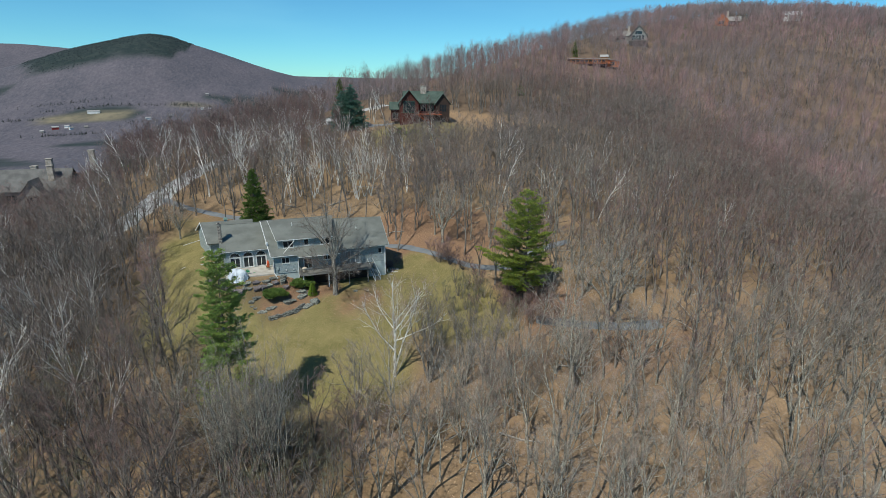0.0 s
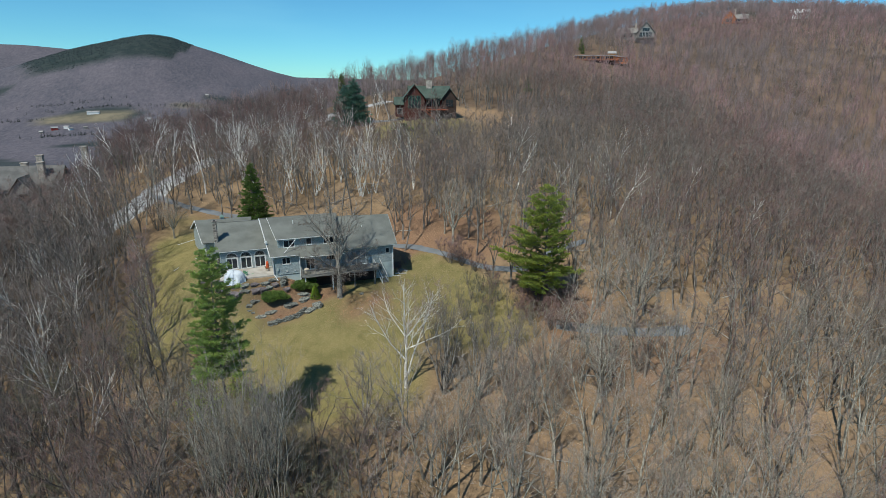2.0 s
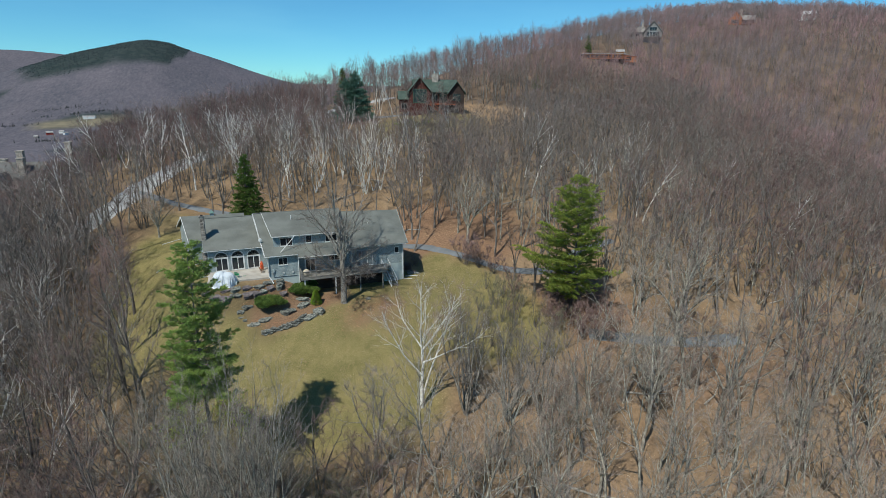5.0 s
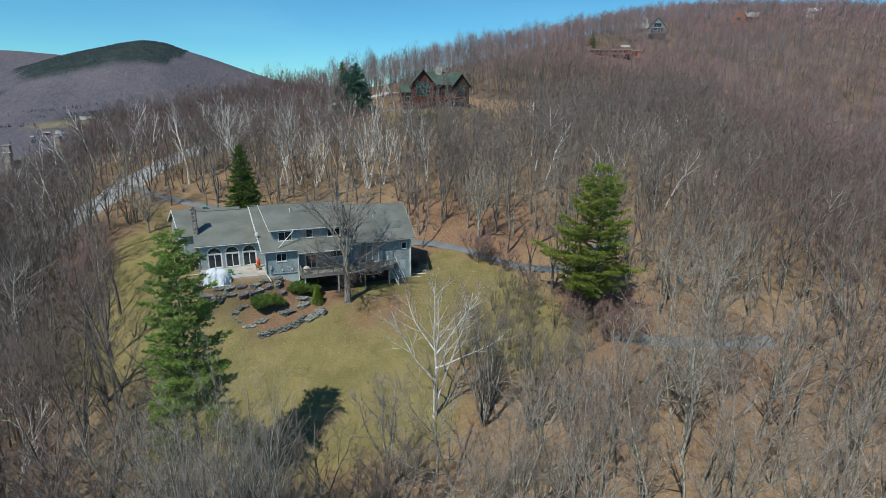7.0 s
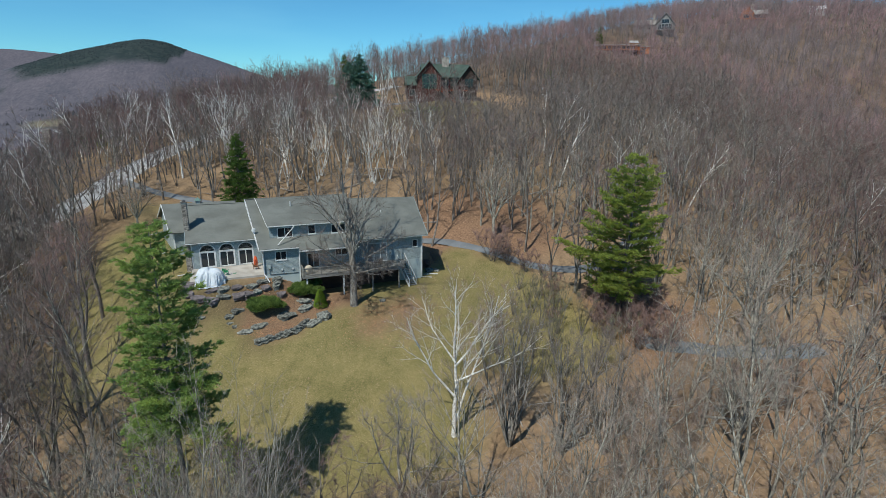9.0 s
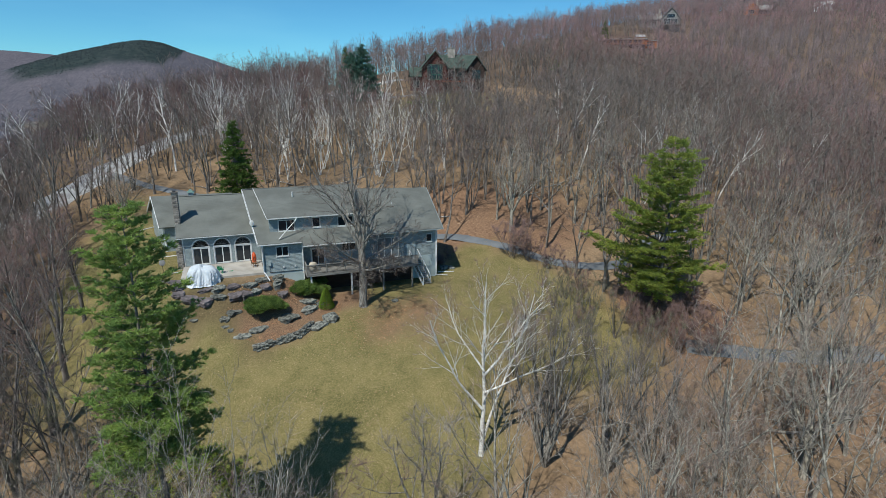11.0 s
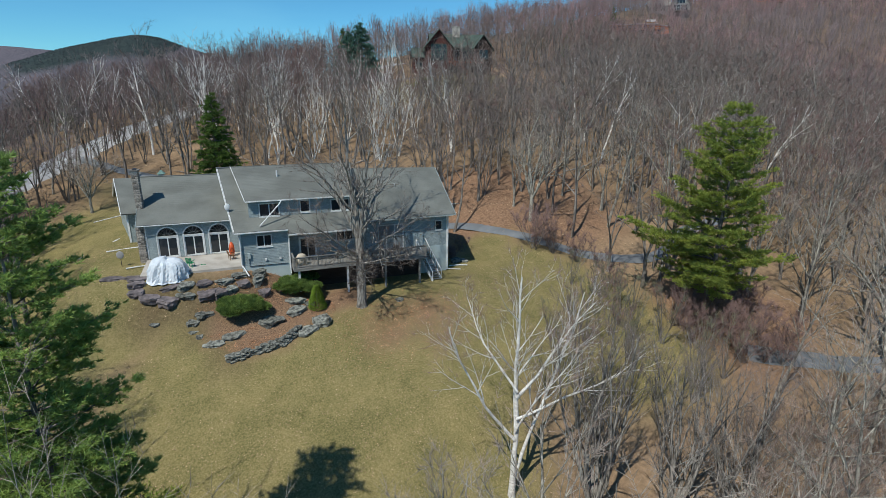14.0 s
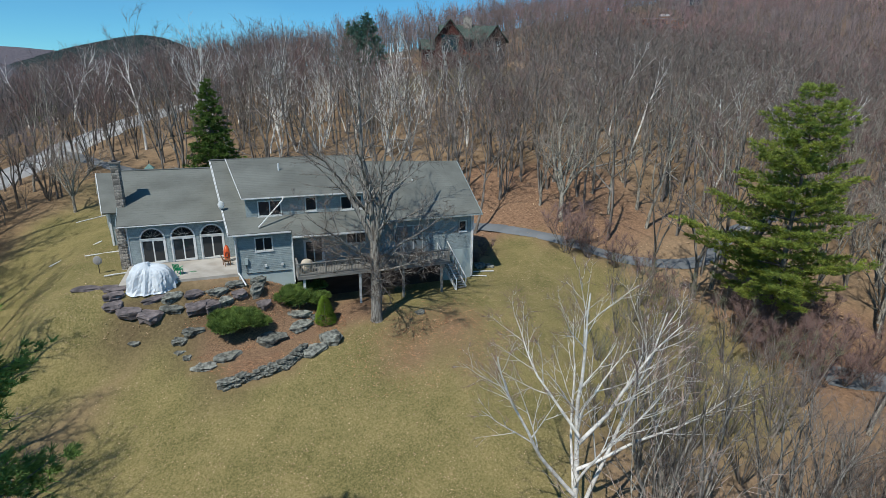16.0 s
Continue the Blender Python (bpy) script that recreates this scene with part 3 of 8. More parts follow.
# ---- the grey house ----
def lapped(parent, x0, x1, z0, z1, y, step=0.16, holes=()):
    """Clapboards on a wall that faces -y: every board leans out at its foot. holes: (x0, x1, z0, z1) left open."""
    z = z0
    while z < z1 - 0.01:
        top = min(z + step, z1)
        spans = [(x0, x1)]
        for hx0, hx1, hz0, hz1 in holes:
            if hz0 < top - 0.02 and hz1 > z + 0.02:
                nxt = []
                for a, b in spans:
                    if hx1 <= a or hx0 >= b:
                        nxt.append((a, b))
                    else:
                        nxt += [s for s in ((a, hx0), (hx1, b)) if s[1] - s[0] > 0.02]
                spans = nxt
        for a, b in spans:
            part("clapboard", Geo().slab([(a, y, z), (a, y - 0.028, z), (a, y - 0.006, top), (a, y, top)], (b - a, 0, 0)), SIDING, parent)
        z = top


def wall_with_holes(g, x0, x1, z0, z1, y, thick, holes):
    """A wall along x in one piece, its openings cut right through."""
    xs = sorted({x0, x1, *[h[0] for h in holes], *[h[1] for h in holes]})
    zs = sorted({z0, z1, *[h[2] for h in holes], *[h[3] for h in holes]})
    nx, nz = len(xs), len(zs)
    base = len(g.v)
    g.v += [(u, y + d, w) for d in (0, thick) for w in zs for u in xs]

    def solid(i, j):
        if not (0 <= i < nx - 1 and 0 <= j < nz - 1):
            return False
        u, w = (xs[i] + xs[i + 1]) / 2, (zs[j] + zs[j + 1]) / 2
        return not any(h[0] < u < h[1] and h[2] < w < h[3] for h in holes)

    def at(i, j, back):
        return base + back * nx * nz + j * nx + i

    for i in range(nx - 1):
        for j in range(nz - 1):
            if not solid(i, j):
                continue
            g.f.append((at(i, j, 0), at(i + 1, j, 0), at(i + 1, j + 1, 0), at(i, j + 1, 0)))
            g.f.append((at(i, j, 1), at(i, j + 1, 1), at(i + 1, j + 1, 1), at(i + 1, j, 1)))
            for di, dj, p, q in ((-1, 0, (i, j + 1), (i, j)), (1, 0, (i + 1, j), (i + 1, j + 1)), (0, -1, (i, j), (i + 1, j)), (0, 1, (i + 1, j + 1), (i, j + 1))):
                if not solid(i + di, j + dj):
                    g.f.append((at(*p, 0), at(*p, 1), at(*q, 1), at(*q, 0)))


def window(parent, x0, x1, z0, z1, y, bars=1, rows=0, frame_mat=None, glass=None):
    """A framed window in a wall that faces -y."""
    fm = frame_mat or WHITE
    w = part("window", Geo().box(x0 - 0.055, x1 + 0.055, y - 0.05, y - 0.02, z0 - 0.055, z0 - 0.005).box(x0 - 0.055, x1 + 0.055, y - 0.05, y - 0.02, z1 + 0.005, z1 + 0.055)
             .box(x0 - 0.055, x0 - 0.005, y - 0.05, y - 0.02, z0 - 0.005, z1 + 0.005).box(x1 + 0.005, x1 + 0.055, y - 0.05, y - 0.02, z0 - 0.005, z1 + 0.005), fm, parent, "white framed window with dark panes")
    step = (x1 - x0) / (bars + 1)
    for i in range(bars + 1):
        part("pane", Geo().box(x0 + i * step + 0.035, x0 + (i + 1) * step - 0.035, y + 0.03, y + 0.05, z0 + 0.035, z1 - 0.035), glass or GLASS, w)
        a, b = x0 + i * step, x0 + (i + 1) * step
        g = Geo().box(a, b, y + 0.01, y + 0.06, z0, z0 + 0.04).box(a, b, y + 0.01, y + 0.06, z1 - 0.04, z1)
        g.box(a, a + 0.04, y + 0.01, y + 0.06, z0 + 0.04, z1 - 0.04).box(b - 0.04, b, y + 0.01, y + 0.06, z0 + 0.04, z1 - 0.04)
        for r in range(rows):
            zz = z0 + (z1 - z0) * (r + 1) / (rows + 1)
            g.box(a + 0.04, b - 0.04, y + 0.015, y + 0.03, zz - 0.015, zz + 0.015)
        part("sash", g, fm, w)
    part("sill", Geo().box(x0 - 0.12, x1 + 0.12, y - 0.055, y - 0.052, z0 - 0.13, z0 - 0.0552), fm, w)
    return w


def patio_door(parent, x0, x1, z0, z1, y, arch=0.0):
    """A sliding glass door; arch: height of the round fanlight over it."""
    d = part("patio_door", Geo().box(x0 - 0.1, x0, y - 0.05, y + 0.06, z0, z1 + 0.1).box(x1, x1 + 0.1, y - 0.05, y + 0.06, z0, z1 + 0.1).box(x0, x1, y - 0.05, y + 0.06, z1, z1 + 0.1), WHITE, parent, "white sliding glass door with dark panes")
    mid = (x0 + x1) / 2
    for a, b, off in ((x0, mid + 0.04, 0.02), (mid - 0.04, x1, -0.03)):
        g = Geo().box(a, a + 0.09, y + off, y + off + 0.045, z0, z1).box(b - 0.09, b, y + off, y + off + 0.045, z0, z1)
        g.box(a + 0.09, b - 0.09, y + off, y + off + 0.045, z0, z0 + (0.2 if off < 0 else 0.12)).box(a + 0.09, b - 0.09, y + off, y + off + 0.045, z1 - 0.09, z1)
        part("leaf", g, WHITE, d)
        part("pane", Geo().box(a + 0.09, b - 0.09, y + off + 0.02, y + off + 0.03, z0 + 0.12, z1 - 0.09), GLASS, d)
    if arch:
        c, r = z1 + 0.1, (x1 - x0) / 2 + 0.1
        ring = []
        k = 18
        for i in range(k + 1):
            a = math.pi * i / k
            ring.append((mid + r * math.cos(a), c + arch * math.sin(a)))
        inner = [(mid + (r - 0.12) * math.cos(math.pi * i / k), c + (arch - 0.12) * math.sin(math.pi * i / k)) for i in range(k + 1)]
        g = Geo()
        for i in range(k):
            (ax, az), (bx, bz), (cx, cz), (ex, ez) = ring[i], ring[i + 1], inner[i + 1], inner[i]
            g.slab([(ax, y - 0.06, az), (bx, y - 0.06, bz), (cx, y - 0.06, cz), (ex, y - 0.06, ez)], (0, 0.1, 0))
        g.box(x0 - 0.1, x1 + 0.1, y - 0.07, y + 0.03, c, c + 0.07)
        fan = part("fanlight", g, WHITE, d, "half-round fanlight with fine white bars")
        part("pane", Geo().slab([(p[0], y + 0.01, p[1]) for p in inner], (0, 0.015, 0)), GLASS, fan)
        for a in (30, 60, 90, 120, 150):
            e = radians(a)
            part("glazing_bar", Geo().beam((mid + 0.22 * math.cos(e), y - 0.005, c + 0.07 + 0.2 * math.sin(e)), (mid + (r - 0.12) * math.cos(e), y - 0.005, c + (arch - 0.12) * math.sin(e)), 0.022), WHITE, fan)
        hub = Geo()
        for i in range(10):
            a, e = math.pi * i / 10, math.pi * (i + 1) / 10
            hub.beam((mid + 0.24 * math.cos(a), y - 0.005, c + 0.07 + 0.22 * math.sin(a)), (mid + 0.24 * math.cos(e), y - 0.005, c + 0.07 + 0.22 * math.sin(e)), 0.022)
        part("glazing_hub", hub, WHITE, fan)
    return d


def roof_plane(parent, quad, thick=0.14, mat=None, label=""):
    """A pitched roof surface with depth, its courses laid across the slope as low steps. quad: eave left, eave right, ridge right, ridge left."""
    a, b, c, d = [Vector(q) for q in quad]
    run = ((d - a).length + (c - b).length) / 2
    k = max(4, int(run / 0.29))
    nrm = (b - a).cross(d - a).normalized()
    left, right = [], []
    for i in range(k):
        for t, up in ((i / k, 0.005), ((i + 1) / k, 0.0)):
            left.append(a.lerp(d, t) + nrm * up)
            right.append(b.lerp(c, t) + nrm * up)
    left += [d - nrm * thick, a - nrm * thick]
    right += [c - nrm * thick, b - nrm * thick]
    g, n = Geo(), len(left)
    g.v = [tuple(v) for v in left + right]
    g.f = [(i, n + i, n + (i + 1) % n, (i + 1) % n) for i in range(n)] + [tuple(range(n)), tuple(range(2 * n - 1, n - 1, -1))]
    return part("roof", g, mat or ROOF, parent, label)


def grey_house():
    h = thing("house", label="long grey-blue clapboard house with grey shingle roof on a grassy slope", category="house")
    PAT = -0.5
    # sunroom section
    doors = [(-6.98, -5.24), (-4.66, -2.92), (-2.36, -0.62)]
    holes = [(a - 0.1, b + 0.1, PAT, 1.62) for a, b in doors]
    g = Geo()
    wall_with_holes(g, -8.0, 0.5, -1.1, 3.05, 5.95, 0.16, holes)
    part("wall", g, SIDING, h, "grey-blue front wall of the sunroom")
    lapped(h, -7.86, 0.42, -0.45, 3.0, 5.95, 0.15, [(a - 0.14, b + 0.14, -1, 1.66) for a, b in doors] + [((a + b) / 2 - w, (a + b) / 2 + w, 1.66 + i * 0.15, 1.82 + i * 0.15) for a, b in doors for i, w in enumerate((0.98, 0.95, 0.90, 0.82, 0.68, 0.42))])
    part("corner_board", Geo().box(-8.06, -7.87, 5.90, 6.12, -0.6, 2.95), WHITE, h, "white corner board")
    for a, b in doors:
        patio_door(h, a, b, PAT + 0.04, 1.58, 5.94, 0.98)
    side = [(-8.0, 6.11, -1.2), (-8.0, 17.3, -1.2), (-8.0, 17.3, 3.1), (-8.0, 11.6, 6.5), (-8.0, 6.11, 3.2)]
    part("gable_wall", Geo().slab(side, (0.15, 0, 0)), SIDING, h)
    part("rear_wall", Geo().box(-7.85, 21.5, 14.3, 14.45, -3.6, 2.95), SIDING, h)
    roof_plane(h, [(-8.5, 5.45, 3.05), (0.10, 5.45, 3.02), (-0.62, 11.6, 6.72), (-8.68, 11.6, 6.74)], label="weathered grey shingle roof of the sunroom")
    roof_plane(h, [(-0.3, 17.9, 3.0), (-8.5, 17.9, 3.0), (-8.68, 11.64, 6.74), (-0.62, 11.64, 6.72)])
    part("ridge_cap", Geo().beam((-8.7, 11.62, 6.76), (-0.5, 11.62, 6.74), 0.24, 0.05), ROOF, h)
    part("gutter", Geo().box(-8.52, 0.06, 5.37, 5.44, 2.93, 3.0), WHITE, h, "white eave gutter")
    part("rake_board", Geo().slab([(-8.58, 5.42, 2.88), (-8.58, 5.42, 3.04), (-8.72, 11.6, 6.74), (-8.72, 11.6, 6.56)], (0.04, 0, 0)), SIDING, h, "grey-blue board along the roof edge")
    # main section: front block
    part("wall", Geo().box(0.5, 4.8, 0.50, 0.66, -2.9, 3.1).box(0.5, 0.66, 0.66, 5.95, -1.0, 3.1), SIDING, h)
    lapped(h, 0.5, 4.74, -0.32, 3.02, 0.50, 0.155, [(1.80, 3.35, 1.28, 2.58)])
    part("foundation", Geo().box(0.48, 4.8, 0.46, 0.498, -2.9, -0.34), BASEWALL, h, "pale painted concrete foundation")
    window(h, 1.93, 3.22, 1.40, 2.46, 0.465)
    part("corner_board", Geo().box(0.42, 0.56, 0.43, 0.55, -0.5, 2.95), WHITE, h)
    part("corner_board", Geo().box(4.72, 4.86, 0.43, 0.55, -0.9, 2.6), WHITE, h)
    part("wall", Geo().box(4.66, 4.80, 0.66, 1.6, -2.9, 2.9), SIDING, h)
    # recessed wall behind the deck, with the walk-out basement under it
    holes = [(5.85, 7.45, -0.52, 1.62), (9.45, 11.2, 0.98, 2.35), (13.75, 16.5, -0.4, 2.2), (20.05, 20.85, 1.2, 2.25)]
    g = Geo()
    wall_with_holes(g, 4.8, 21.4, -3.7, 3.4, 1.6, 0.16, holes)
    part("wall", g, SIDING, h)
    lapped(h, 4.86, 21.36, -0.5, 3.1, 1.6, 0.155, [(a - 0.12, b + 0.12, c - 0.12, d + 0.12) for a, b, c, d in holes])
    # the deck's shade is put into the dark colour of this wall stretch
    part("foundation", Geo().box(4.86, 18.2, 1.555, 1.595, -3.7, -0.6), DARK_LOG_SHADE, h, "basement wall under the deck, coloured dark for shade")
    part("foundation", Geo().box(18.22, 21.38, 1.555, 1.595, -3.7, -0.52), BASEWALL, h, "pale painted basement wall")
    patio_door(h, 5.90, 7.40, -0.48, 1.57, 1.59)
    window(h, 9.5, 11.15, 1.02, 2.3, 1.565, 1)
    window(h, 13.8, 16.45, -0.35, 2.15, 1.565, 2, glass=SKYPANE)
    window(h, 20.1, 20.8, 1.25, 2.2, 1.565, 0)
    part("gable_wall", Geo().slab([(21.25, 1.76, -3.7), (21.25, 14.3, -3.7), (21.25, 14.3, 2.9), (21.25, 7.5, 6.85), (21.25, 1.76, 3.3)], (0.15, 0, 0)), SIDING, h)
    part("corner_board", Geo().box(21.33, 21.46, 1.53, 1.66, -3.4, 3.1), WHITE, h)
    part("gable_wall", Geo().slab([(0.3, 6.2, 2.6), (0.3, 14.3, 2.6), (0.3, 14.3, 3.2), (0.3, 7.5, 7.6), (0.3, 0.7, 3.25), (0.3, 0.7, 2.6)], (0.15, 0, 0)), SIDING, h)
    # main roof
    roof_plane(h, [(0.0, 0.0, 3.0), (4.78, 0.0, 3.0), (4.78, 7.5, 7.9), (-1.05, 7.5, 7.9)], label="weathered grey shingle roof")
    roof_plane(h, [(4.78, -0.52, 2.66), (12.4, -0.52, 2.66), (12.4, 7.5, 7.88), (4.78, 7.5, 7.88)])
    roof_plane(h, [(12.42, 0.9, 3.0), (22.08, 0.9, 3.0), (22.12, 7.5, 7.06), (12.42, 7.5, 7.25)])
    roof_plane(h, [(22.1, 15.0, 3.0), (-0.4, 15.0, 3.0), (-1.05, 7.53, 7.86), (22.1, 7.53, 7.03)])
    part("ridge_cap", Geo().beam((-1.05, 7.5, 7.94), (12.4, 7.5, 7.97), 0.26, 0.05), ROOF, h)
    part("rake_board", Geo().slab([(-0.05, -0.05, 2.86), (-0.05, -0.05, 3.03), (-1.12, 7.5, 7.95), (-1.12, 7.5, 7.74)], (0.04, 0, 0)), WHITE, h)
    part("rake_board", Geo().slab([(22.10, 0.85, 2.8), (22.10, 0.85, 3.0), (22.14, 7.5, 7.05), (22.14, 7.5, 6.8)], (0.06, 0, 0)), SIDING, h)
    part("rake_flashing", Geo().beam((0.02, 0.05, 3.07), (-1.0, 7.3, 7.82), 0.05, 0.03), WHITE, h, "white strip along the roof edge")
    for x0, x1, y, z in ((0.02, 4.74, -0.10, 2.86), (4.74, 12.3, -0.62, 2.52), (12.45, 22.05, 0.79, 2.86)):
        part("gutter", Geo().box(x0, x1, y + 0.01, y + 0.09, z + 0.0, z + 0.1), WHITE if x0 < 12 else SIDING, h)
    part("soffit", Geo().box(0.3, 4.7, 0.0, 0.5, 2.80, 2.83).box(4.85, 12.35, -0.45, 1.6, 2.42, 2.45).box(12.4, 21.9, 0.96, 1.6, 2.80, 2.83), WHITE, h)
    # long shed dormer
    part("dormer_wall", Geo().slab([(1.45, 1.5, 3.9), (11.3, 1.5, 3.9), (11.3, 1.5, 5.62), (1.45, 1.5, 5.62)], (0, 0.14, 0)), SIDING, h)
    lapped(h, 1.45, 11.3, 3.98, 5.55, 1.5, 0.155, [(2.3, 4.3, 3.9, 5.36), (6.04, 7.14, 4.1, 5.45), (8.95, 10.95, 4.0, 5.36)])
    for x in (1.45, 11.16):
        part("dormer_cheek", Geo().slab([(x, 1.5, 3.9), (x, 1.5, 5.62), (x, 6.9, 7.5)], (0.14, 0, 0)), SIDING, h)
    roof_plane(h, [(1.22, 1.0, 5.62), (11.35, 1.0, 5.62), (12.35, 7.52, 7.98), (0.2, 7.52, 7.98)], 0.12)
    part("dormer_fascia", Geo().box(1.2, 11.36, 0.93, 1.0, 5.52, 5.62), WHITE, h)
    part("dormer_edge", Geo().beam((1.2, 0.98, 5.63), (0.2, 7.5, 8.0), 0.05, 0.04), WHITE, h)
    window(h, 2.43, 4.18, 4.02, 5.22, 1.465)
    window(h, 6.17, 7.03, 4.22, 5.32, 1.465, 0)
    window(h, 9.11, 10.87, 4.12, 5.2, 1.465)
    # small roof fittings and pipes
    part("downspout", Geo().tube([(4.40, 0.90, 5.56), (4.25, 0.78, 5.30), (2.30, 0.36, 3.36)], 0.055, 8), WHITE, h, "white pipe laid down across the roof")
    part("downspout", Geo().tube([(0.36, 0.0, 2.8), (0.44, 0.33, 2.4), (0.44, 0.33, -0.25), (0.62, -0.1, -0.42), (0.95, -0.95, -0.92)], 0.06, 8), WHITE, h, "white downspout")
    part("downspout", Geo().tube([(4.78, -0.42, 2.5), (4.80, 0.34, 2.1), (4.80, 0.34, -1.4), (4.80, 0.2, -1.5)], 0.06, 8), WHITE, h)
    part("downspout", Geo().tube([(21.5, 1.48, 2.6), (21.5, 1.48, -3.3), (22.9, 1.1, -3.4)], 0.05, 8), WHITE, h)
    part("vent_pipe", Geo().tube([(4.48, 5.2, 7.0), (4.48, 5.2, 7.75)], 0.075, 10), WHITE, h, "white vent pipe")
    part("vent_pipe", Geo().tube([(16.6, 5.0, 5.4), (16.6, 5.0, 5.85)], 0.06, 8), WHITE, h)
    dish = part("roof_dish", Geo().tube([(-0.35, 2.4, 4.5), (-0.35, 2.3, 4.85)], 0.03, 6), DARKMETAL, h, "small grey satellite dish")
    part("bowl", Geo().ball((-0.35, 2.2, 4.98), (0.25, 0.07, 0.33), 14, 6), WHITE, dish)
    for x in (2.6, 3.9):
        part("wall_lamp", Geo().box(x - 0.09, x + 0.09, 0.37, 0.46, 0.0, 0.2), WHITE, h)
    part("wall_conduit", Geo().tube([(1.1, 0.41, 0.6), (1.1, 0.41, -0.42), (4.6, 0.41, -0.46)], 0.03, 6), DARKMETAL, h)
    part("meter_box", Geo().box(1.0, 1.25, 0.33, 0.45, 0.35, 0.85), BASEWALL, h)
    # rear wing
    part("wing_wall", Geo().slab([(-10.65, 14.0, -1.6), (-13.35, 25.5, -1.6), (-13.35, 25.5, 2.45), (-12.15, 20.3, 5.05), (-10.65, 14.0, 2.55)], (0.15, 0, 0)), SIDING, h, "pale end wall of the rear wing")
    part("wing_wall", Geo().box(-10.5, -8.02, 14.0, 14.15, -1.6, 2.5), SIDING, h)
    part("wing_wall", Geo().box(-13.2, -2.6, 25.4, 25.55, -1.4, 2.4), SIDING, h)
    part("corner_board", Geo().box(-10.74, -10.56, 13.93, 14.1, -1.2, 2.45), WHITE, h)
    roof_plane(h, [(-11.07, 13.4, 2.62), (-2.4, 13.4, 2.62), (-2.3, 20.3, 5.42), (-12.5, 20.3, 5.42)], label="grey shingle roof of the rear wing")
    roof_plane(h, [(-2.4, 26.2, 2.42), (-14.0, 26.2, 2.42), (-12.5, 20.33, 5.42), (-2.3, 20.33, 5.42)])
    part("rake_board", Geo().slab([(-11.13, 13.32, 2.4), (-11.13, 13.32, 2.64), (-12.56, 20.3, 5.46), (-14.06, 26.3, 2.44), (-14.06, 26.3, 2.2), (-12.56, 20.3, 5.2)], (0.07, 0, 0)), WHITE, h)
    part("gable_wall", Geo().slab([(-2.75, 14.5, -1.4), (-2.75, 25.4, -1.4), (-2.75, 25.4, 2.5), (-2.75, 20.3, 5.1), (-2.75, 14.5, 2.7)], (0.15, 0, 0)), SIDING, h)
    cup = part("cupola", Geo().box(-7.85, -7.25, 20.0, 20.6, 5.2, 5.75), SIDING, h, "small cupola with a green copper cap")
    part("cap", Geo().poly([(-8.0, 19.85, 5.76), (-7.1, 19.85, 5.76), (-7.55, 20.3, 6.25)]).poly([(-7.1, 19.85, 5.76), (-7.1, 20.75, 5.76), (-7.55, 20.3, 6.25)]).poly([(-7.1, 20.75, 5.76), (-8.0, 20.75, 5.76), (-7.55, 20.3, 6.25)]).poly([(-8.0, 20.75, 5.76), (-8.0, 19.85, 5.76), (-7.55, 20.3, 6.25)]).poly([(-8.0, 20.75, 5.76), (-7.1, 20.75, 5.76), (-7.1, 19.85, 5.76), (-8.0, 19.85, 5.76)]), COPPER, cup)
    part("vane", Geo().tube([(-7.55, 20.3, 6.22), (-7.55, 20.3, 6.6)], 0.03, 6), DARKMETAL, cup)
    # stone chimney
    rng = random.Random(5)
    ch = part("chimney", Geo().box(-8.60, -8.02, 7.46, 8.10, -1.2, 7.9), MORTAR, h, "stone chimney of mixed grey field stones")
    part("chimney_cap", Geo().box(-8.72, -7.90, 7.34, 8.22, 7.9, 8.02), STONE, ch)
    part("chimney_pot", Geo().box(-8.48, -8.14, 7.6, 7.96, 8.02, 8.14), DARKMETAL, ch)
    pier = part("stone_pier", Geo().box(-8.62, -8.05, 5.86, 6.7, -1.2, 2.85), MORTAR, h, "pier of mixed field stones at the corner")
    stones = [rough_block(rng) for _ in range(6)]
    for owner, x0, x1, y0, y1, z, end in ((ch, -8.58, -8.04, 7.48, 8.08, -1.0, 7.88), (pier, -8.64, -8.03, 5.84, 6.72, -1.1, 2.8)):
        while z < end - 0.05:
            hh = min(rng.uniform(0.16, 0.34), end - z)
            for axis in (0, 1, 2):
                u, lim = 0.0, (x1 - x0, y1 - y0, y1 - y0)[axis]
                while u < lim - 0.05:
                    w = min(rng.uniform(0.2, 0.5), lim - u)
                    st = new("stone", rng.choice(stones))
                    st.parent = owner
                    c = u + w / 2
                    at = [(x0 + c, y0, z + hh / 2), (x0, y0 + c, z + hh / 2), (x1, y0 + c, z + hh / 2)][axis]
                    st.matrix_basis = Matrix.Translation(at) @ Matrix.Diagonal((w * 0.95, 0.12, hh * 0.92, 1) if axis == 0 else (0.12, w * 0.95, hh * 0.92, 1))
                    u += w
            z += hh
    return h


def rough_block(rng, mat=None):
    """A unit stone with knocked-off corners."""
    bm = bmesh.new()
    bmesh.ops.create_cube(bm, size=1.0)
    bmesh.ops.bevel(bm, geom=bm.edges[:], offset=0.14, segments=1, affect="EDGES")
    for v in bm.verts:
        v.co += Vector((rng.uniform(-0.07, 0.07), rng.uniform(-0.07, 0.07), rng.uniform(-0.07, 0.07)))
    me = bpy.data.meshes.new("stone")
    bm.to_mesh(me)
    bm.free()
    me.materials.append(mat or STONE)
    return me


grey_house()


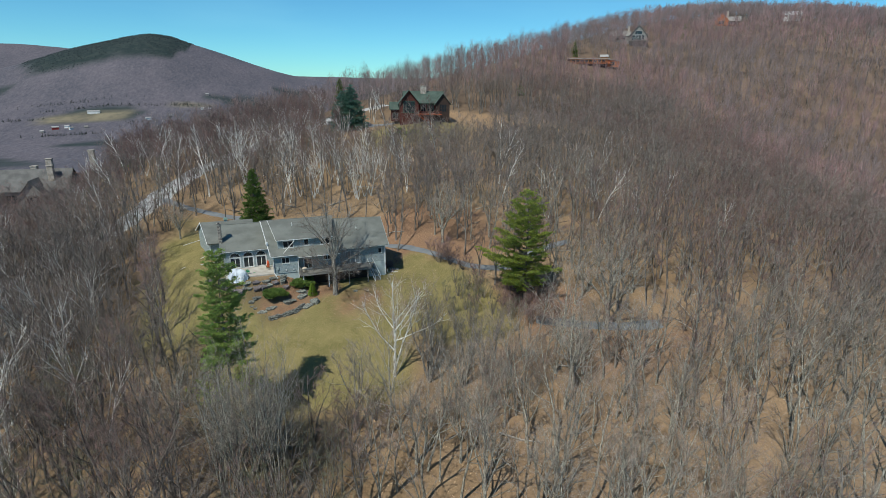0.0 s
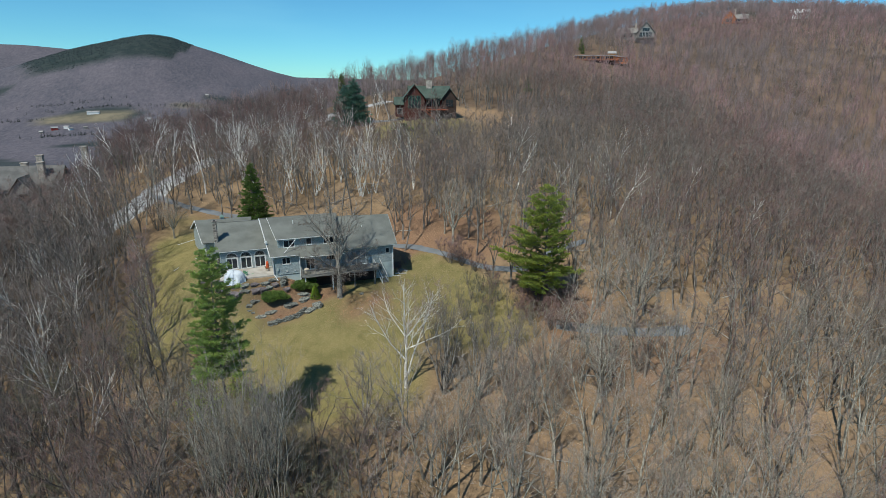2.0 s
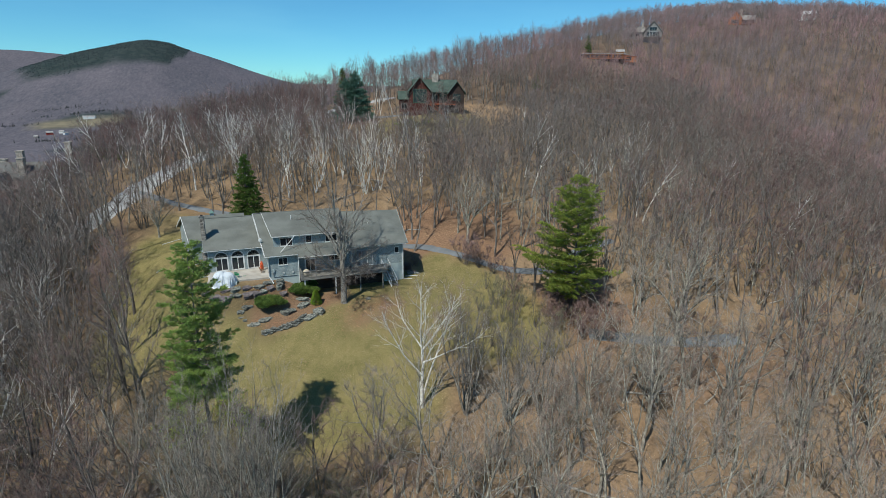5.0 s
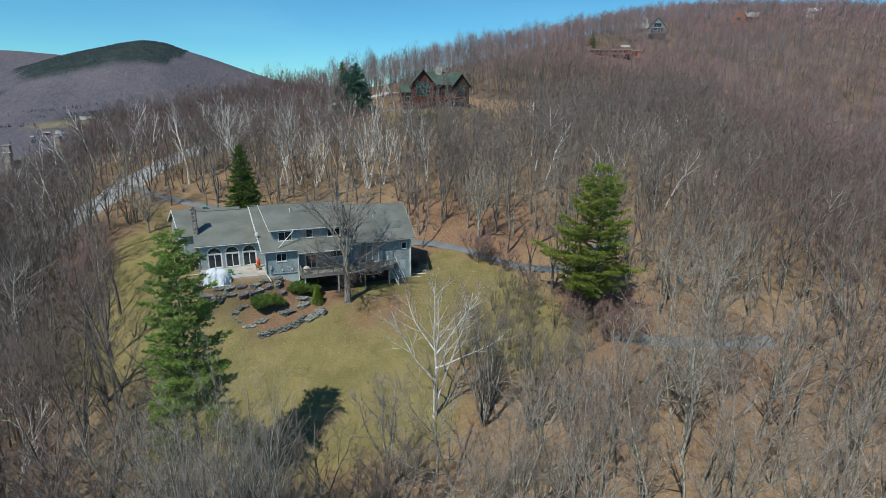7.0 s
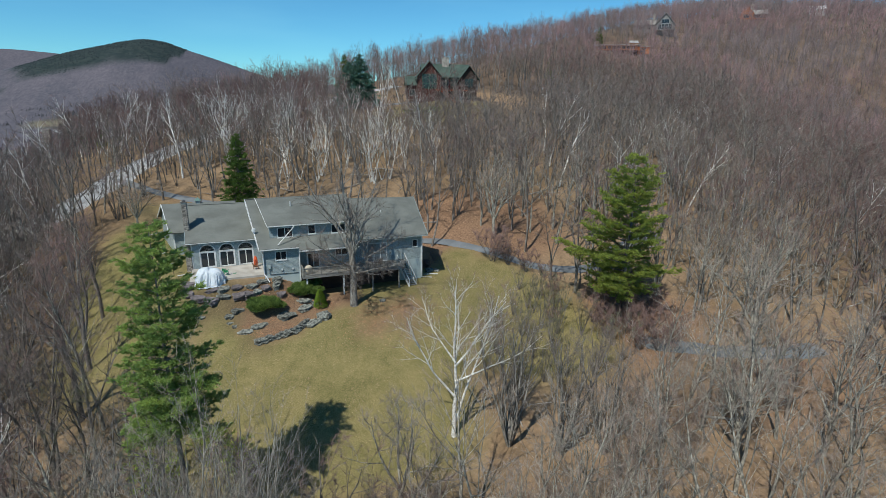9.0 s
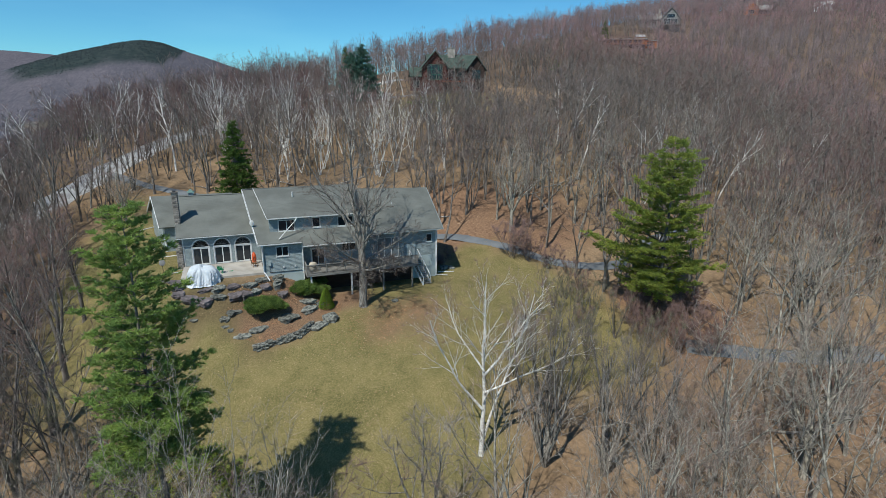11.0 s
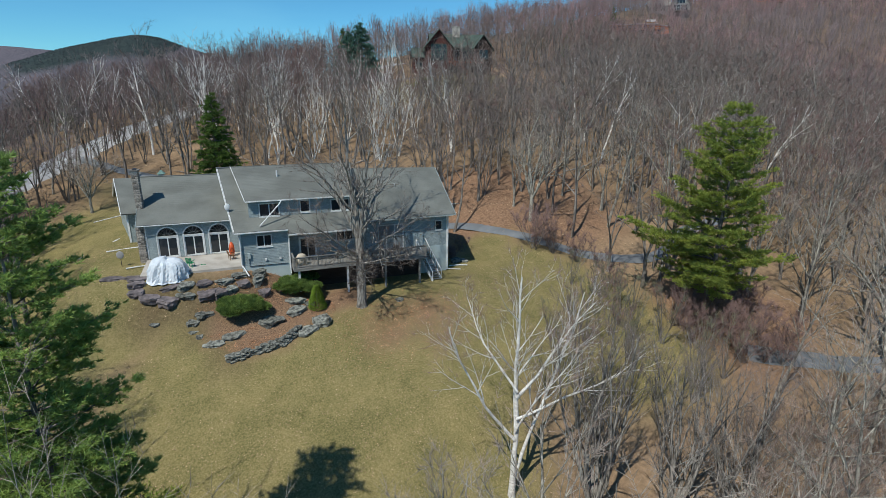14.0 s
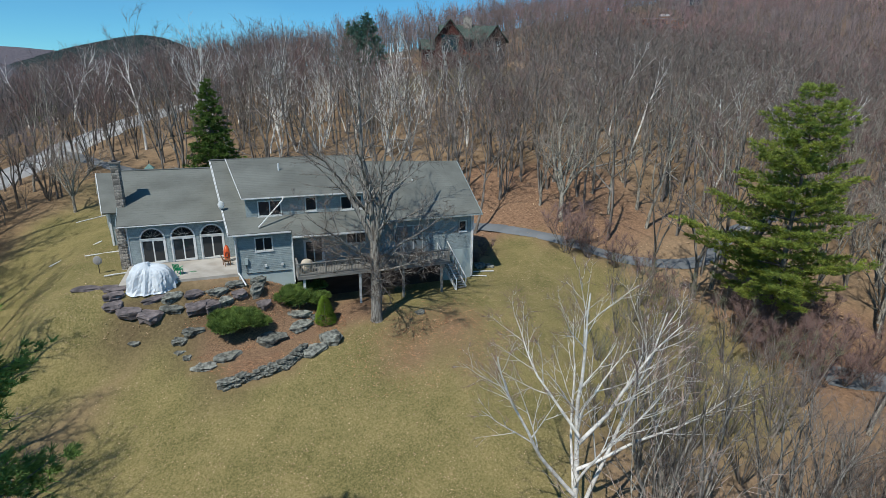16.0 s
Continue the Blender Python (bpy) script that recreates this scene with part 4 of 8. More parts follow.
def deck():
    d = thing("deck", label="raised weathered wooden deck with baluster railing along the house", category="deck")
    x0, x1, y0, y1, z = 4.95, 18.0, -1.25, 1.5, -0.55
    for i in range(19):
        y = y0 + i * 0.1435
        part("board", Geo().box(x0, x1, y, y + 0.137, z - 0.04, z), DECKWOOD, d)
    part("rim_beam", Geo().box(x0, x1, y0 - 0.06, y0 - 0.005, z - 0.32, z - 0.01), DECKWOOD, d)
    part("rim_beam", Geo().box(x0 - 0.06, x0 - 0.005, y0 - 0.06, y1, z - 0.32, z - 0.01), DECKWOOD, d)
    part("rim_beam", Geo().box(x1 + 0.005, x1 + 0.06, y0 - 0.06, y1, z - 0.32, z - 0.01), DECKWOOD, d)
    for i in range(12):
        x = x0 + 0.6 + i * 1.1
        part("joist", Geo().box(x, x + 0.05, y0, y1, z - 0.28, z - 0.042), DECKWOOD, d)
    for x in (5.4, 10.0, 13.8, 17.4):
        g = float(bumps(x, y0 + 0.2))
        part("post", Geo().box(x - 0.09, x + 0.09, y0 + 0.1, y0 + 0.28, g - 0.4, z - 0.285), WHITE if x < 11 else DECKWOOD, d)
    bal = Geo().box(-0.02, 0.02, -0.02, 0.02, 0.12, 0.98).mesh("baluster", DECKWOOD)

    def rail(ax, ay, bx, by):
        k = int(math.hypot(bx - ax, by - ay) / 0.125)
        ends = ((ax, ay), (bx, by))
        part("top_rail", Geo().beam((ax, ay, z + 1.02), (bx, by, z + 1.02), 0.13, 0.05), DECKWOOD, d)
        part("sub_rail", Geo().beam((ax, ay, z + 0.94), (bx, by, z + 0.94), 0.045, 0.09), DECKWOOD, d)
        part("bottom_rail", Geo().beam((ax, ay, z + 0.12), (bx, by, z + 0.12), 0.05, 0.09), DECKWOOD, d)
        for i in range(1, k):
            b = new("baluster", bal)
            b.parent = d
            b.location = (ax + (bx - ax) * i / k, ay + (by - ay) * i / k, z)
        n = max(1, round(math.hypot(bx - ax, by - ay) / 2.1))
        for i in range(n + 1):
            px, py = ax + (bx - ax) * i / n, ay + (by - ay) * i / n
            part("rail_post", Geo().box(px - 0.055, px + 0.055, py - 0.055, py + 0.055, z - 0.3, z + 1.06), DECKWOOD, d)

    rail(x0 + 0.02, y0, x1, y0)
    rail(x0 + 0.02, y0 + 0.15, x0 + 0.02, 0.4)
    # stair at the far end, down to the grass
    g = float(bumps(19.2, -0.9)) + 0.05
    k = 15
    top, foot = (18.35, 1.45), (19.35, -0.95)
    part("landing", Geo().box(x1 + 0.065, 19.0, 0.2, 1.5, z - 0.14, z), DECKWOOD, d)
    for side in (-0.55, 0.55):
        a, b = (top[0] + side, top[1] + side * 0.35), (foot[0] + side, foot[1] + side * 0.35)
        part("stringer", Geo().beam((*a, z - 0.12), (*b, g), 0.06, 0.28), WHITE, d, "pale painted stair side")
        part("stair_rail", Geo().beam((*a, z + 0.95), (*b, g + 0.95), 0.09, 0.06), WHITE, d, "pale painted stair rail")
        for i in range(0, k, 2):
            t = i / (k - 1)
            px, py = a[0] + (b[0] - a[0]) * t, a[1] + (b[1] - a[1]) * t
            part("stair_baluster", Geo().box(px - 0.03, px + 0.03, py - 0.03, py + 0.03, z - 0.1 + (g - z) * t, z + 0.93 + (g - z) * t), WHITE if i in (0, k - 1) else DECKWOOD, d)
    for i in range(k):
        t = (i + 0.5) / k
        px, py = top[0] + (foot[0] - top[0]) * t, top[1] + (foot[1] - top[1]) * t
        part("tread", Geo().box(px - 0.5, px + 0.5, py - 0.13, py + 0.13, z + (g - z) * t - 0.03, z + (g - z) * t + 0.01), DECKWOOD, d)
    return d


deck()


# ---- trees ----
def grow(rng, height, spread, first, limbs, twigs, lean=0.03, radius=0.16, sides=5, twig_r=0.016, up=1.0, forks=1, twig_len=1.5, sub=2, thick=0.52, splay=0.17, aims=(), droop=0.0, bend=0.05, seg=6, lseg=3, bole=0.0):
    """A leafless tree as lists of bars: (points, radii, sides) for wood and (root, tip, radius) for twigs."""
    wood, fine, stems = [], [], []
    if bole:
        wood.append(([Vector((0, 0, -0.4)), Vector((0, 0, 0.3)), Vector((0, 0, bole * 0.5)), Vector((0, 0, bole + 0.25))], [radius * 1.5, radius * 1.12, radius, radius * 0.95], sides))
    for s in range(forks):
        a = rng.uniform(0, 6.28)
        tilt = lean + (splay if forks > 1 else 0) * rng.uniform(0.5, 1.4)
        d = Vector((math.cos(a) * tilt, math.sin(a) * tilt, 1)).normalized()
        tall = height * (1 if s == 0 else rng.uniform(0.75, 1.0))
        if aims:
            d, tall = Vector(aims[s][:3]).normalized(), height * aims[s][3]
        p, pts, rad, k = Vector((0, 0, bole or -0.35)), [], [], seg
        for i in range(k + 1):
            t = i / k
            pts.append(p.copy())
            rad.append(radius * (1.3 if i == 0 and not bole else 1) * (1 - 0.88 * t) / (1 if forks == 1 else 1.75 if bole else 1.3))
            d = (d + Vector((rng.gauss(0, bend), rng.gauss(0, bend), 0.05))).normalized()
            p = p + d * tall / k
        wood.append((pts, rad, sides))
        stems.append((pts, rad, tall / height))
    per = max(1, limbs // forks)
    each = max(1, round(twigs / (per * forks * (1 + sub))))

    def fringe(line, reach):
        n = len(line) - 1
        for _ in range(each):
            s = rng.uniform(0.15, 1.0) * n
            i = min(int(s), n - 1)
            root = line[i].lerp(line[i + 1], s - i)
            ax = (line[i + 1] - line[i]).normalized()
            side = Vector((rng.gauss(0, 1), rng.gauss(0, 1), rng.gauss(0.45 - droop, 0.7))).normalized()
            fine.append((root, root + (ax * 0.9 + side * 0.75).normalized() * reach * rng.uniform(0.4, 1.2), twig_r * rng.uniform(0.7, 1.2)))

    for pts, rad, rel in stems:
        for j in range(per):
            t = first + (0.98 - first) * ((j + rng.random()) / per) ** 0.85
            i = min(int(t * seg), seg - 1)
            f = t * seg - i
            base = pts[i].lerp(pts[i + 1], f)
            r = rad[i] * (1 - f) + rad[i + 1] * f
            a = rng.uniform(0, 6.28)
            u = up * rng.uniform(0.6, 1.35) * (0.6 + 0.9 * t)
            d = Vector((math.cos(a), math.sin(a), u)).normalized()
            length = rel * spread * rng.uniform(0.65, 1.15) * (1.15 - 0.70 * (t - first) / (1 - first + 0.01))
            q, line, lr = base.copy(), [], []
            for s in range(lseg + 1):
                line.append(q.copy())
                lr.append(max(r * thick * (1 - s / (lseg + 0.5)), twig_r * 0.9))
                d = (d + Vector((rng.gauss(0, 0.14), rng.gauss(0, 0.14), 0.12 - droop * 0.3))).normalized()
                q = q + d * length / lseg
            wood.append((line, lr, 3))
            fringe(line, twig_len)
            for b in range(sub):
                s = rng.uniform(0.17, 0.87) * lseg
                i2 = int(s)
                root = line[i2].lerp(line[i2 + 1], s - i2)
                dd = (line[i2 + 1] - line[i2]).normalized() * 0.8 + Vector((rng.gauss(0, 0.6), rng.gauss(0, 0.6), rng.gauss(0.35 - droop, 0.4)))
                dd = dd.normalized() * length * rng.uniform(0.35, 0.6)
                bow = Vector((rng.gauss(0, 0.1), rng.gauss(0, 0.1), 0.12)) * dd.length
                sl = [root, root + dd * 0.5 + bow * 0.3, root + dd + bow]
                wood.append((sl, [max(lr[i2] * 0.6, twig_r), max(lr[i2] * 0.42, twig_r * 0.9), twig_r * 0.7], 3))
                fringe(sl, twig_len * 0.85)
    return wood, fine


def wood_arrays(wood):
    v, f = [], []
    for pts, rad, n in wood:
        k = len(v)
        for i, p in enumerate(pts):
            d = (pts[min(i + 1, len(pts) - 1)] - pts[max(i - 1, 0)]).normalized()
            s = d.cross(Vector((0.41, 0.9, 0.1)))
            s = s.normalized() if s.length > 1e-3 else Vector((1, 0, 0))
            u = d.cross(s)
            for j in range(n):
                a = 6.28319 * j / n
                v.append(p + (s * math.cos(a) + u * math.sin(a)) * rad[i])
        for i in range(len(pts) - 1):
            for j in range(n):
                a, b, c, e = k + i * n + j, k + i * n + (j + 1) % n, k + (i + 1) * n + (j + 1) % n, k + (i + 1) * n + j
                f += [(a, b, c), (a, c, e)]
    return np.array(v, np.float32).reshape(-1, 3), np.array(f, np.int32).reshape(-1, 3)


def twig_arrays(fine):
    """Every twig is a thin three-sided spike."""
    a = np.array([t[0] for t in fine], np.float32)
    b = np.array([t[1] for t in fine], np.float32)
    r = np.array([t[2] for t in fine], np.float32)[:, None]
    d = b - a
    d /= np.linalg.norm(d, axis=1)[:, None] + 1e-9
    s = np.cross(d, np.array([0.31, 0.2, 0.93], np.float32))
    s /= np.linalg.norm(s, axis=1)[:, None] + 1e-9
    u = np.cross(d, s)
    v = np.stack([a + s * r, a - s * r * 0.5 + u * r * 0.87, a - s * r * 0.5 - u * r * 0.87, b], 1).reshape(-1, 3)
    k = np.arange(len(fine), dtype=np.int32)[:, None] * 4
    f = np.stack([k + np.array([[0, 1, 3]]), k + np.array([[1, 2, 3]]), k + np.array([[2, 0, 3]])], 1).reshape(-1, 3)
    return v, f


def blade_arrays(fine, seed=3):
    """The finest twigs of trees far from the eye: thin slivers, turned at random."""
    g = np.random.default_rng(seed)
    a = np.array([t[0] for t in fine], np.float32)
    b = np.array([t[1] for t in fine], np.float32)
    r = np.array([t[2] for t in fine], np.float32)[:, None]
    s = np.cross(b - a, g.normal(size=a.shape))
    s /= np.linalg.norm(s, axis=1)[:, None] + 1e-9
    v = np.stack([a + s * r, a - s * r, b], 1).reshape(-1, 3)
    return v, np.arange(len(fine) * 3, dtype=np.int32).reshape(-1, 3)


def tree_meshes(seed, bark, twig, blades=False, **kw):
    rng = random.Random(seed)
    wood, fine = grow(rng, **kw)
    v, f = wood_arrays(wood)
    a = fast_mesh("trunk", v, f, bark, True)
    v, f = blade_arrays(fine, seed) if blades else twig_arrays(fine)
    return a, fast_mesh("crown", v, f, twig)


def bough(rng, p, d, length, r, level, plan, wood, fine):
    """One branch and all that grows on it. plan: kids and angle by level, wobble, lift, twigs on each last branch, their length and radius."""
    kids, wob, lift = plan["kids"], plan["wob"], plan["lift"]
    last = level >= len(kids)
    n = plan["segs"][min(level, 2)]
    pts, rad = [], []
    for i in range(n + 1):
        pts.append(p.copy())
        rad.append(max(r * (1 - 0.8 * i / n), plan["twig_r"] * 0.8))
        d = (d + Vector((rng.gauss(0, wob), rng.gauss(0, wob), rng.gauss(lift, wob * 0.6)))).normalized()
        p = p + d * length / n
    wood.append((pts, rad, plan["sides"] if level == 0 else 3))
    if last:
        for _ in range(plan["twigs"]):
            s = rng.uniform(0.1, 1.0) * n
            i = min(int(s), n - 1)
            root = pts[i].lerp(pts[i + 1], s - i)
            ax = (pts[i + 1] - pts[i]).normalized()
            side = Vector((rng.gauss(0, 1), rng.gauss(0, 1), rng.gauss(plan.get("rise", 0.3), 0.7))).normalized()
            fine.append((root, root + (ax * 0.8 + side * 0.7).normalized() * plan["twig_len"] * rng.uniform(0.35, 1.2), plan["twig_r"] * rng.uniform(0.7, 1.2)))
        return
    lo = plan["first"] if level == 0 else 0.22
    turn = rng.uniform(0, 6.28)
    for j in range(kids[level]):
        t = lo + (0.97 - lo) * (j + rng.uniform(0.1, 0.9)) / kids[level]
        i = min(int(t * n), n - 1)
        f = t * n - i
        ax = (pts[i + 1] - pts[i]).normalized()
        u = ax.cross(Vector((0.3, 0.5, 0.81))).normalized()
        w = ax.cross(u)
        turn += 2.4 + rng.uniform(-0.5, 0.5)
        a = plan["angle"][level] * rng.uniform(0.7, 1.35)
        out = ax * math.cos(a) + (u * math.cos(turn) + w * math.sin(turn)) * math.sin(a)
        share = plan["ratio"][level] * rng.uniform(0.75, 1.2) * (1.15 - 0.6 * t)
        bough(rng, pts[i].lerp(pts[i + 1], f), out, length * share, (rad[i] * (1 - f) + rad[i + 1] * f) * plan.get("taper", 0.62), level + 1, plan, wood, fine)


SHAPE = dict(kids=(9, 5), angle=(0.75, 0.7), ratio=(0.55, 0.5), wob=0.10, lift=0.09, segs=(7, 4, 2), sides=5, first=0.28, twigs=22, twig_len=0.98, twig_r=0.0115)


def branched(seed, height, radius, stems=(), bole=0.0, **kw):
    """A leafless tree that forks again and again; stems: (dx, dy, dz, length, height of its foot, share of the radius)."""
    rng, plan = random.Random(seed), {**SHAPE, **kw}
    wood, fine = [], []
    if bole:
        wood.append(([Vector((0, 0, -0.4)), Vector((0, 0, 0.35)), Vector((0.03, 0, bole * 0.5)), Vector((0, 0.02, bole + 0.3))], [radius * 1.5, radius * 1.1, radius, radius * 0.9], plan["sides"] + 2))
    for dx, dy, dz, length, z, share in stems or ((rng.gauss(0, 0.05), rng.gauss(0, 0.05), 1, height, -0.3, 1.1),):
        bough(rng, Vector((0, 0, z)), Vector((dx, dy, dz)).normalized(), length, radius * share, 0, plan, wood, fine)
    return wood, fine


def branched_meshes(seed, bark, twig, spikes=False, **kw):
    wood, fine = branched(seed, **kw)
    a = fast_mesh("trunk", *wood_arrays(wood), bark, True)
    return a, fast_mesh("crown", *(twig_arrays(fine) if spikes else blade_arrays(fine, seed)), twig)


def fan(seed, n, spread, length, z):
    """A handful of stems that lean apart from one foot."""
    g = random.Random(seed)
    return [(math.cos(i * 6.28 / n + g.uniform(-0.5, 0.5)) * spread * g.uniform(0.6, 1.3), math.sin(i * 6.28 / n + g.uniform(-0.5, 0.5)) * spread * g.uniform(0.6, 1.3), 1, length * g.uniform(0.8, 1.05), z, 0.66) for i in range(n)]


def tree_thing(meshes, at, turn, size, label, group="", name="bare_tree", category="tree"):
    t = thing(name, at, turn, label, category, group)
    t.scale = (size, size, size)
    part("trunk", meshes[0], None, t)
    part("crown", meshes[1], None, t)
    return t


def clear_of(x, y):
    """True where wood may grow: not on lawn, roads, houses."""
    ok = lawn_mask(x, y) < 0.12
    ok &= ~((x > -15) & (x < 25) & (y > -3) & (y < 29))
    ok &= ~((x > -17 - 0.22 * (y + 10)) & (x < 12) & (y > -20) & (y < 30))
    ok &= ~((x > -8) & (x < 20) & (y > -30) & (y < -15))
    ok &= along(x, y, ROAD) > np.where(x < -31, 0.3, np.where(y > 60, 1.8, 3.4))
    ok &= along(x, y, SPUR) > 3.5
    ok &= along(x, y, DRIVE) > 2.0
    ok &= (along(x, y, LOWER) > 3.0) & (along(x, y, [(a - 1.6, b - 4.2) for a, b in LOWER]) > 2.6)
    ok &= along(x, y, [(72, 106), (91, 97), (124, 85)]) > 3.8
    ok &= ~((x > 38) & (x < 82) & (y > 64) & (y < 104))
    ok &= (along(x, y, [(-68, 108), (-50, 52)]) > 10) & (along(x, y, [(-52, 108), (-40, 56)]) > 8)
    ok &= (np.hypot(x - 34, y - 96) > 6.5) & (along(x, y, [(34, 96), (28, 76)]) > 3.5)
    ok &= (np.hypot(x - 43, y + 15) > 8.5) & (along(x, y, [(43, -15), (29, -26)]) > 5)
    ok &= np.hypot((x - 84) / 1.4, (y - 92) / 0.6) > 8
    ok &= np.hypot((x + 62) / 1.5, y - 116) > 12
    for hx, hy in SHOWY:
        ok &= along(x, y, [(hx, hy), (hx - 2.0, hy - 5.0)]) > 2.2
    for hx, hy, form, size, _ in LONE:
        ok &= np.hypot(x - hx, y - hy) > 3.2
    for hx, hy, r in HOUSES:
        ok &= np.hypot(x - hx, y - hy) > r
        ok &= along(x, y, [(hx, hy), (hx - 0.9 * r, hy - 1.1 * r)]) > r * 0.8
    return ok


# the large white birches that stand out of the wood
SHOWY = [(14.9, 47.8), (24.5, 41.2), (28.2, 42.3), (8.3, 55.9), (33.0, 46.7), (37.9, 41.2), (21.0, 51.0), (-3.0, 57.0), (17.5, 61.0), (29.0, 58.0)]
# single trees that stand clear: plan, form, size, label
LONE = [(25.6, -28.8, 0, 0.9, "dark many-stemmed bare tree below the lawn"), (21.1, -26.5, 0, 1.0, "dark many-stemmed bare tree beside the white birch"), (29.5, -30.2, 0, 0.84, "lichened bare tree with fanned stems below the lawn"), (41.7, -23.5, 1, 0.82, "slim bare tree with a pale lichened trunk beside the lower driveway"),
        (41.7, -34.8, 2, 0.95, "broad bare tree with pale forking limbs"), (56.0, -23.7, 2, 1.22, "tall broad bare tree beyond the lower driveway"), (-17.5, -12.4, 3, 1.12, "tall dark bare tree on the western slope"), (-15.3, -14.6, 1, 1.05, "tall bare tree with a leaning trunk on the western slope"),
        (-17.7, 31.4, 2, 0.62, "small forked bare tree on the grass beside the road"), (-23.7, 38.9, 1, 0.85, "slender bare tree at the edge of the road"), (-21.5, 41.5, 1, 0.95, "slender bare tree at the edge of the road"), (-14.8, 42.0, 3, 0.75, "bare tree on the grass verge"),
        (36.5, 9.5, 2, 1.0, "large bare tree with pale spreading limbs beyond the driveway"), (46.2, 5.9, 1, 1.1, "tall bare tree beyond the driveway"), (-18.0, -5.5, 3, 1.0, "dark bare tree at the edge of the lawn"), (-19.5, 0.5, 1, 1.0, "slender bare tree at the edge of the lawn"), (-19.0, 7.0, 3, 0.9, "dark bare tree at the edge of the lawn"), (-20.5, 13.5, 1, 0.95, "slender bare tree at the edge of the lawn"), (-22.0, -18.7, 3, 1.0, "dark bare tree on the western slope"), (-14.9, -27.5, 2, 0.9, "bare tree with crooked limbs on the western slope")]
HOUSES = [(252, 216, 13), (375, 260, 16), (187, 174, 14), (439, 255, 13)]


def scatter(rng, x0, x1, y0, y1, step):
    gx, gy = np.meshgrid(np.arange(x0, x1, step), np.arange(y0, y1, step))
    gx = gx + rng.uniform(-0.48, 0.48, gx.shape) * step
    gy = gy + rng.uniform(-0.48, 0.48, gy.shape) * step
    x, y = gx.ravel(), gy.ravel()
    keep = clear_of(x, y)
    return x[keep], y[keep]


def in_view(x, y, margin):
    """The wedge of country that the flight looks over."""
    dx, dy = x + 3, y + 98
    a = np.degrees(np.arctan2(dx, dy))
    return (a > -21 - margin) & (a < 62 + margin) & (dy > 0)


def stuff(name, label, kinds, x, y, rng, mats, grow_by=(0.8, 1.2)):
    """Many trees as one body: every tree a turned, scaled copy of one of the kinds."""
    pick = rng.integers(0, len(kinds), len(x))
    turn, size = rng.uniform(0, 6.28, len(x)), rng.uniform(*grow_by, len(x))
    for which, (mat, suffix) in enumerate(mats):
        vs, fs, base = [], [], 0
        for i in range(len(kinds)):
            v, f = kinds[i][which]
            idx = np.where(pick == i)[0]
            if not len(idx):
                continue
            a, s = turn[idx], size[idx]
            c, sn = np.cos(a), np.sin(a)
            px = (v[None, :, 0] * c[:, None] - v[None, :, 1] * sn[:, None]) * s[:, None] + x[idx][:, None]
            py = (v[None, :, 0] * sn[:, None] + v[None, :, 1] * c[:, None]) * s[:, None] + y[idx][:, None]
            pz = v[None, :, 2] * s[:, None] + bumps(x[idx], y[idx])[:, None]
            vs.append(np.stack([px, py, pz], -1).reshape(-1, 3))
            fs.append((f[None] + (np.arange(len(idx)) * len(v))[:, None, None] + base).reshape(-1, 3))
            base += len(idx) * len(v)
        me = fast_mesh(name, np.concatenate(vs), np.concatenate(fs), mat, which == 0)
        if which == 0:
            top = tagged(new(name, me), label, "woods", kind="stuff")
        else:
            ob = new(suffix, me)
            ob.parent = top
            ob["kind"] = "stuff"
    return top


def arrays(seed, **kw):
    wood, fine = branched(seed, **kw)
    return wood_arrays(wood), blade_arrays(fine, seed)


def puff(seed, height, wide, rays, thick, trunk=0.13):
    """A far-off leafless tree: a stem, and a rounded crown of fine upswept rays."""
    g = random.Random(seed)
    wood = [([Vector((0, 0, -0.4)), Vector((g.gauss(0, 0.2), g.gauss(0, 0.2), height * 0.45)), Vector((g.gauss(0, 0.3), g.gauss(0, 0.3), height * 0.86))], [trunk, trunk * 0.7, 0.02], 3)]
    fine = []
    for i in range(rays):
        a, t = g.uniform(0, 6.28), g.random()
        z1 = height * (0.42 + 0.58 * t ** 0.7)
        r = wide * math.sqrt(max(0.03, 1 - ((z1 / height - 0.66) / 0.36) ** 2)) * g.uniform(0.35, 1.0)
        tip = Vector((math.cos(a) * r, math.sin(a) * r, z1))
        root = Vector((tip.x * 0.25, tip.y * 0.25, max(height * 0.25, z1 - g.uniform(0.16, 0.34) * height)))
        if i % 3:
            root = root.lerp(tip, g.uniform(0.4, 0.7)) + Vector((g.gauss(0, 0.25), g.gauss(0, 0.25), 0))
        fine.append((root, tip, thick * g.uniform(0.7, 1.3)))
    return wood_arrays(wood), blade_arrays(fine, seed)


nrng = np.random.default_rng(7)

# close and middle wood: the nearest trees are things of their own
x, y = scatter(nrng, -75, 160, -75, 120, 3.85)
xl, yl = scatter(nrng, -75, -13, -62, 62, 4.3)
xm, ym = scatter(nrng, -74, -27, 4, 34, 4.0)
x, y = np.concatenate([x, xl, xm]), np.concatenate([y, yl, ym])
keep = in_view(x, y, 5) & (np.hypot(x + 2, y + 92) > 14) & ~((x > 8) & (y < -22) & (nrng.random(len(x)) < 0.12))
x, y = x[keep], y[keep]
score = np.abs(0.35 * (x + 2) + 0.94 * (y + 38)) * 0.75 + np.abs(0.94 * (x - 8) - 0.35 * (y + 38)) * 0.8
order = np.argsort(score)
x, y = x[order], y[order]
NEAR = 290
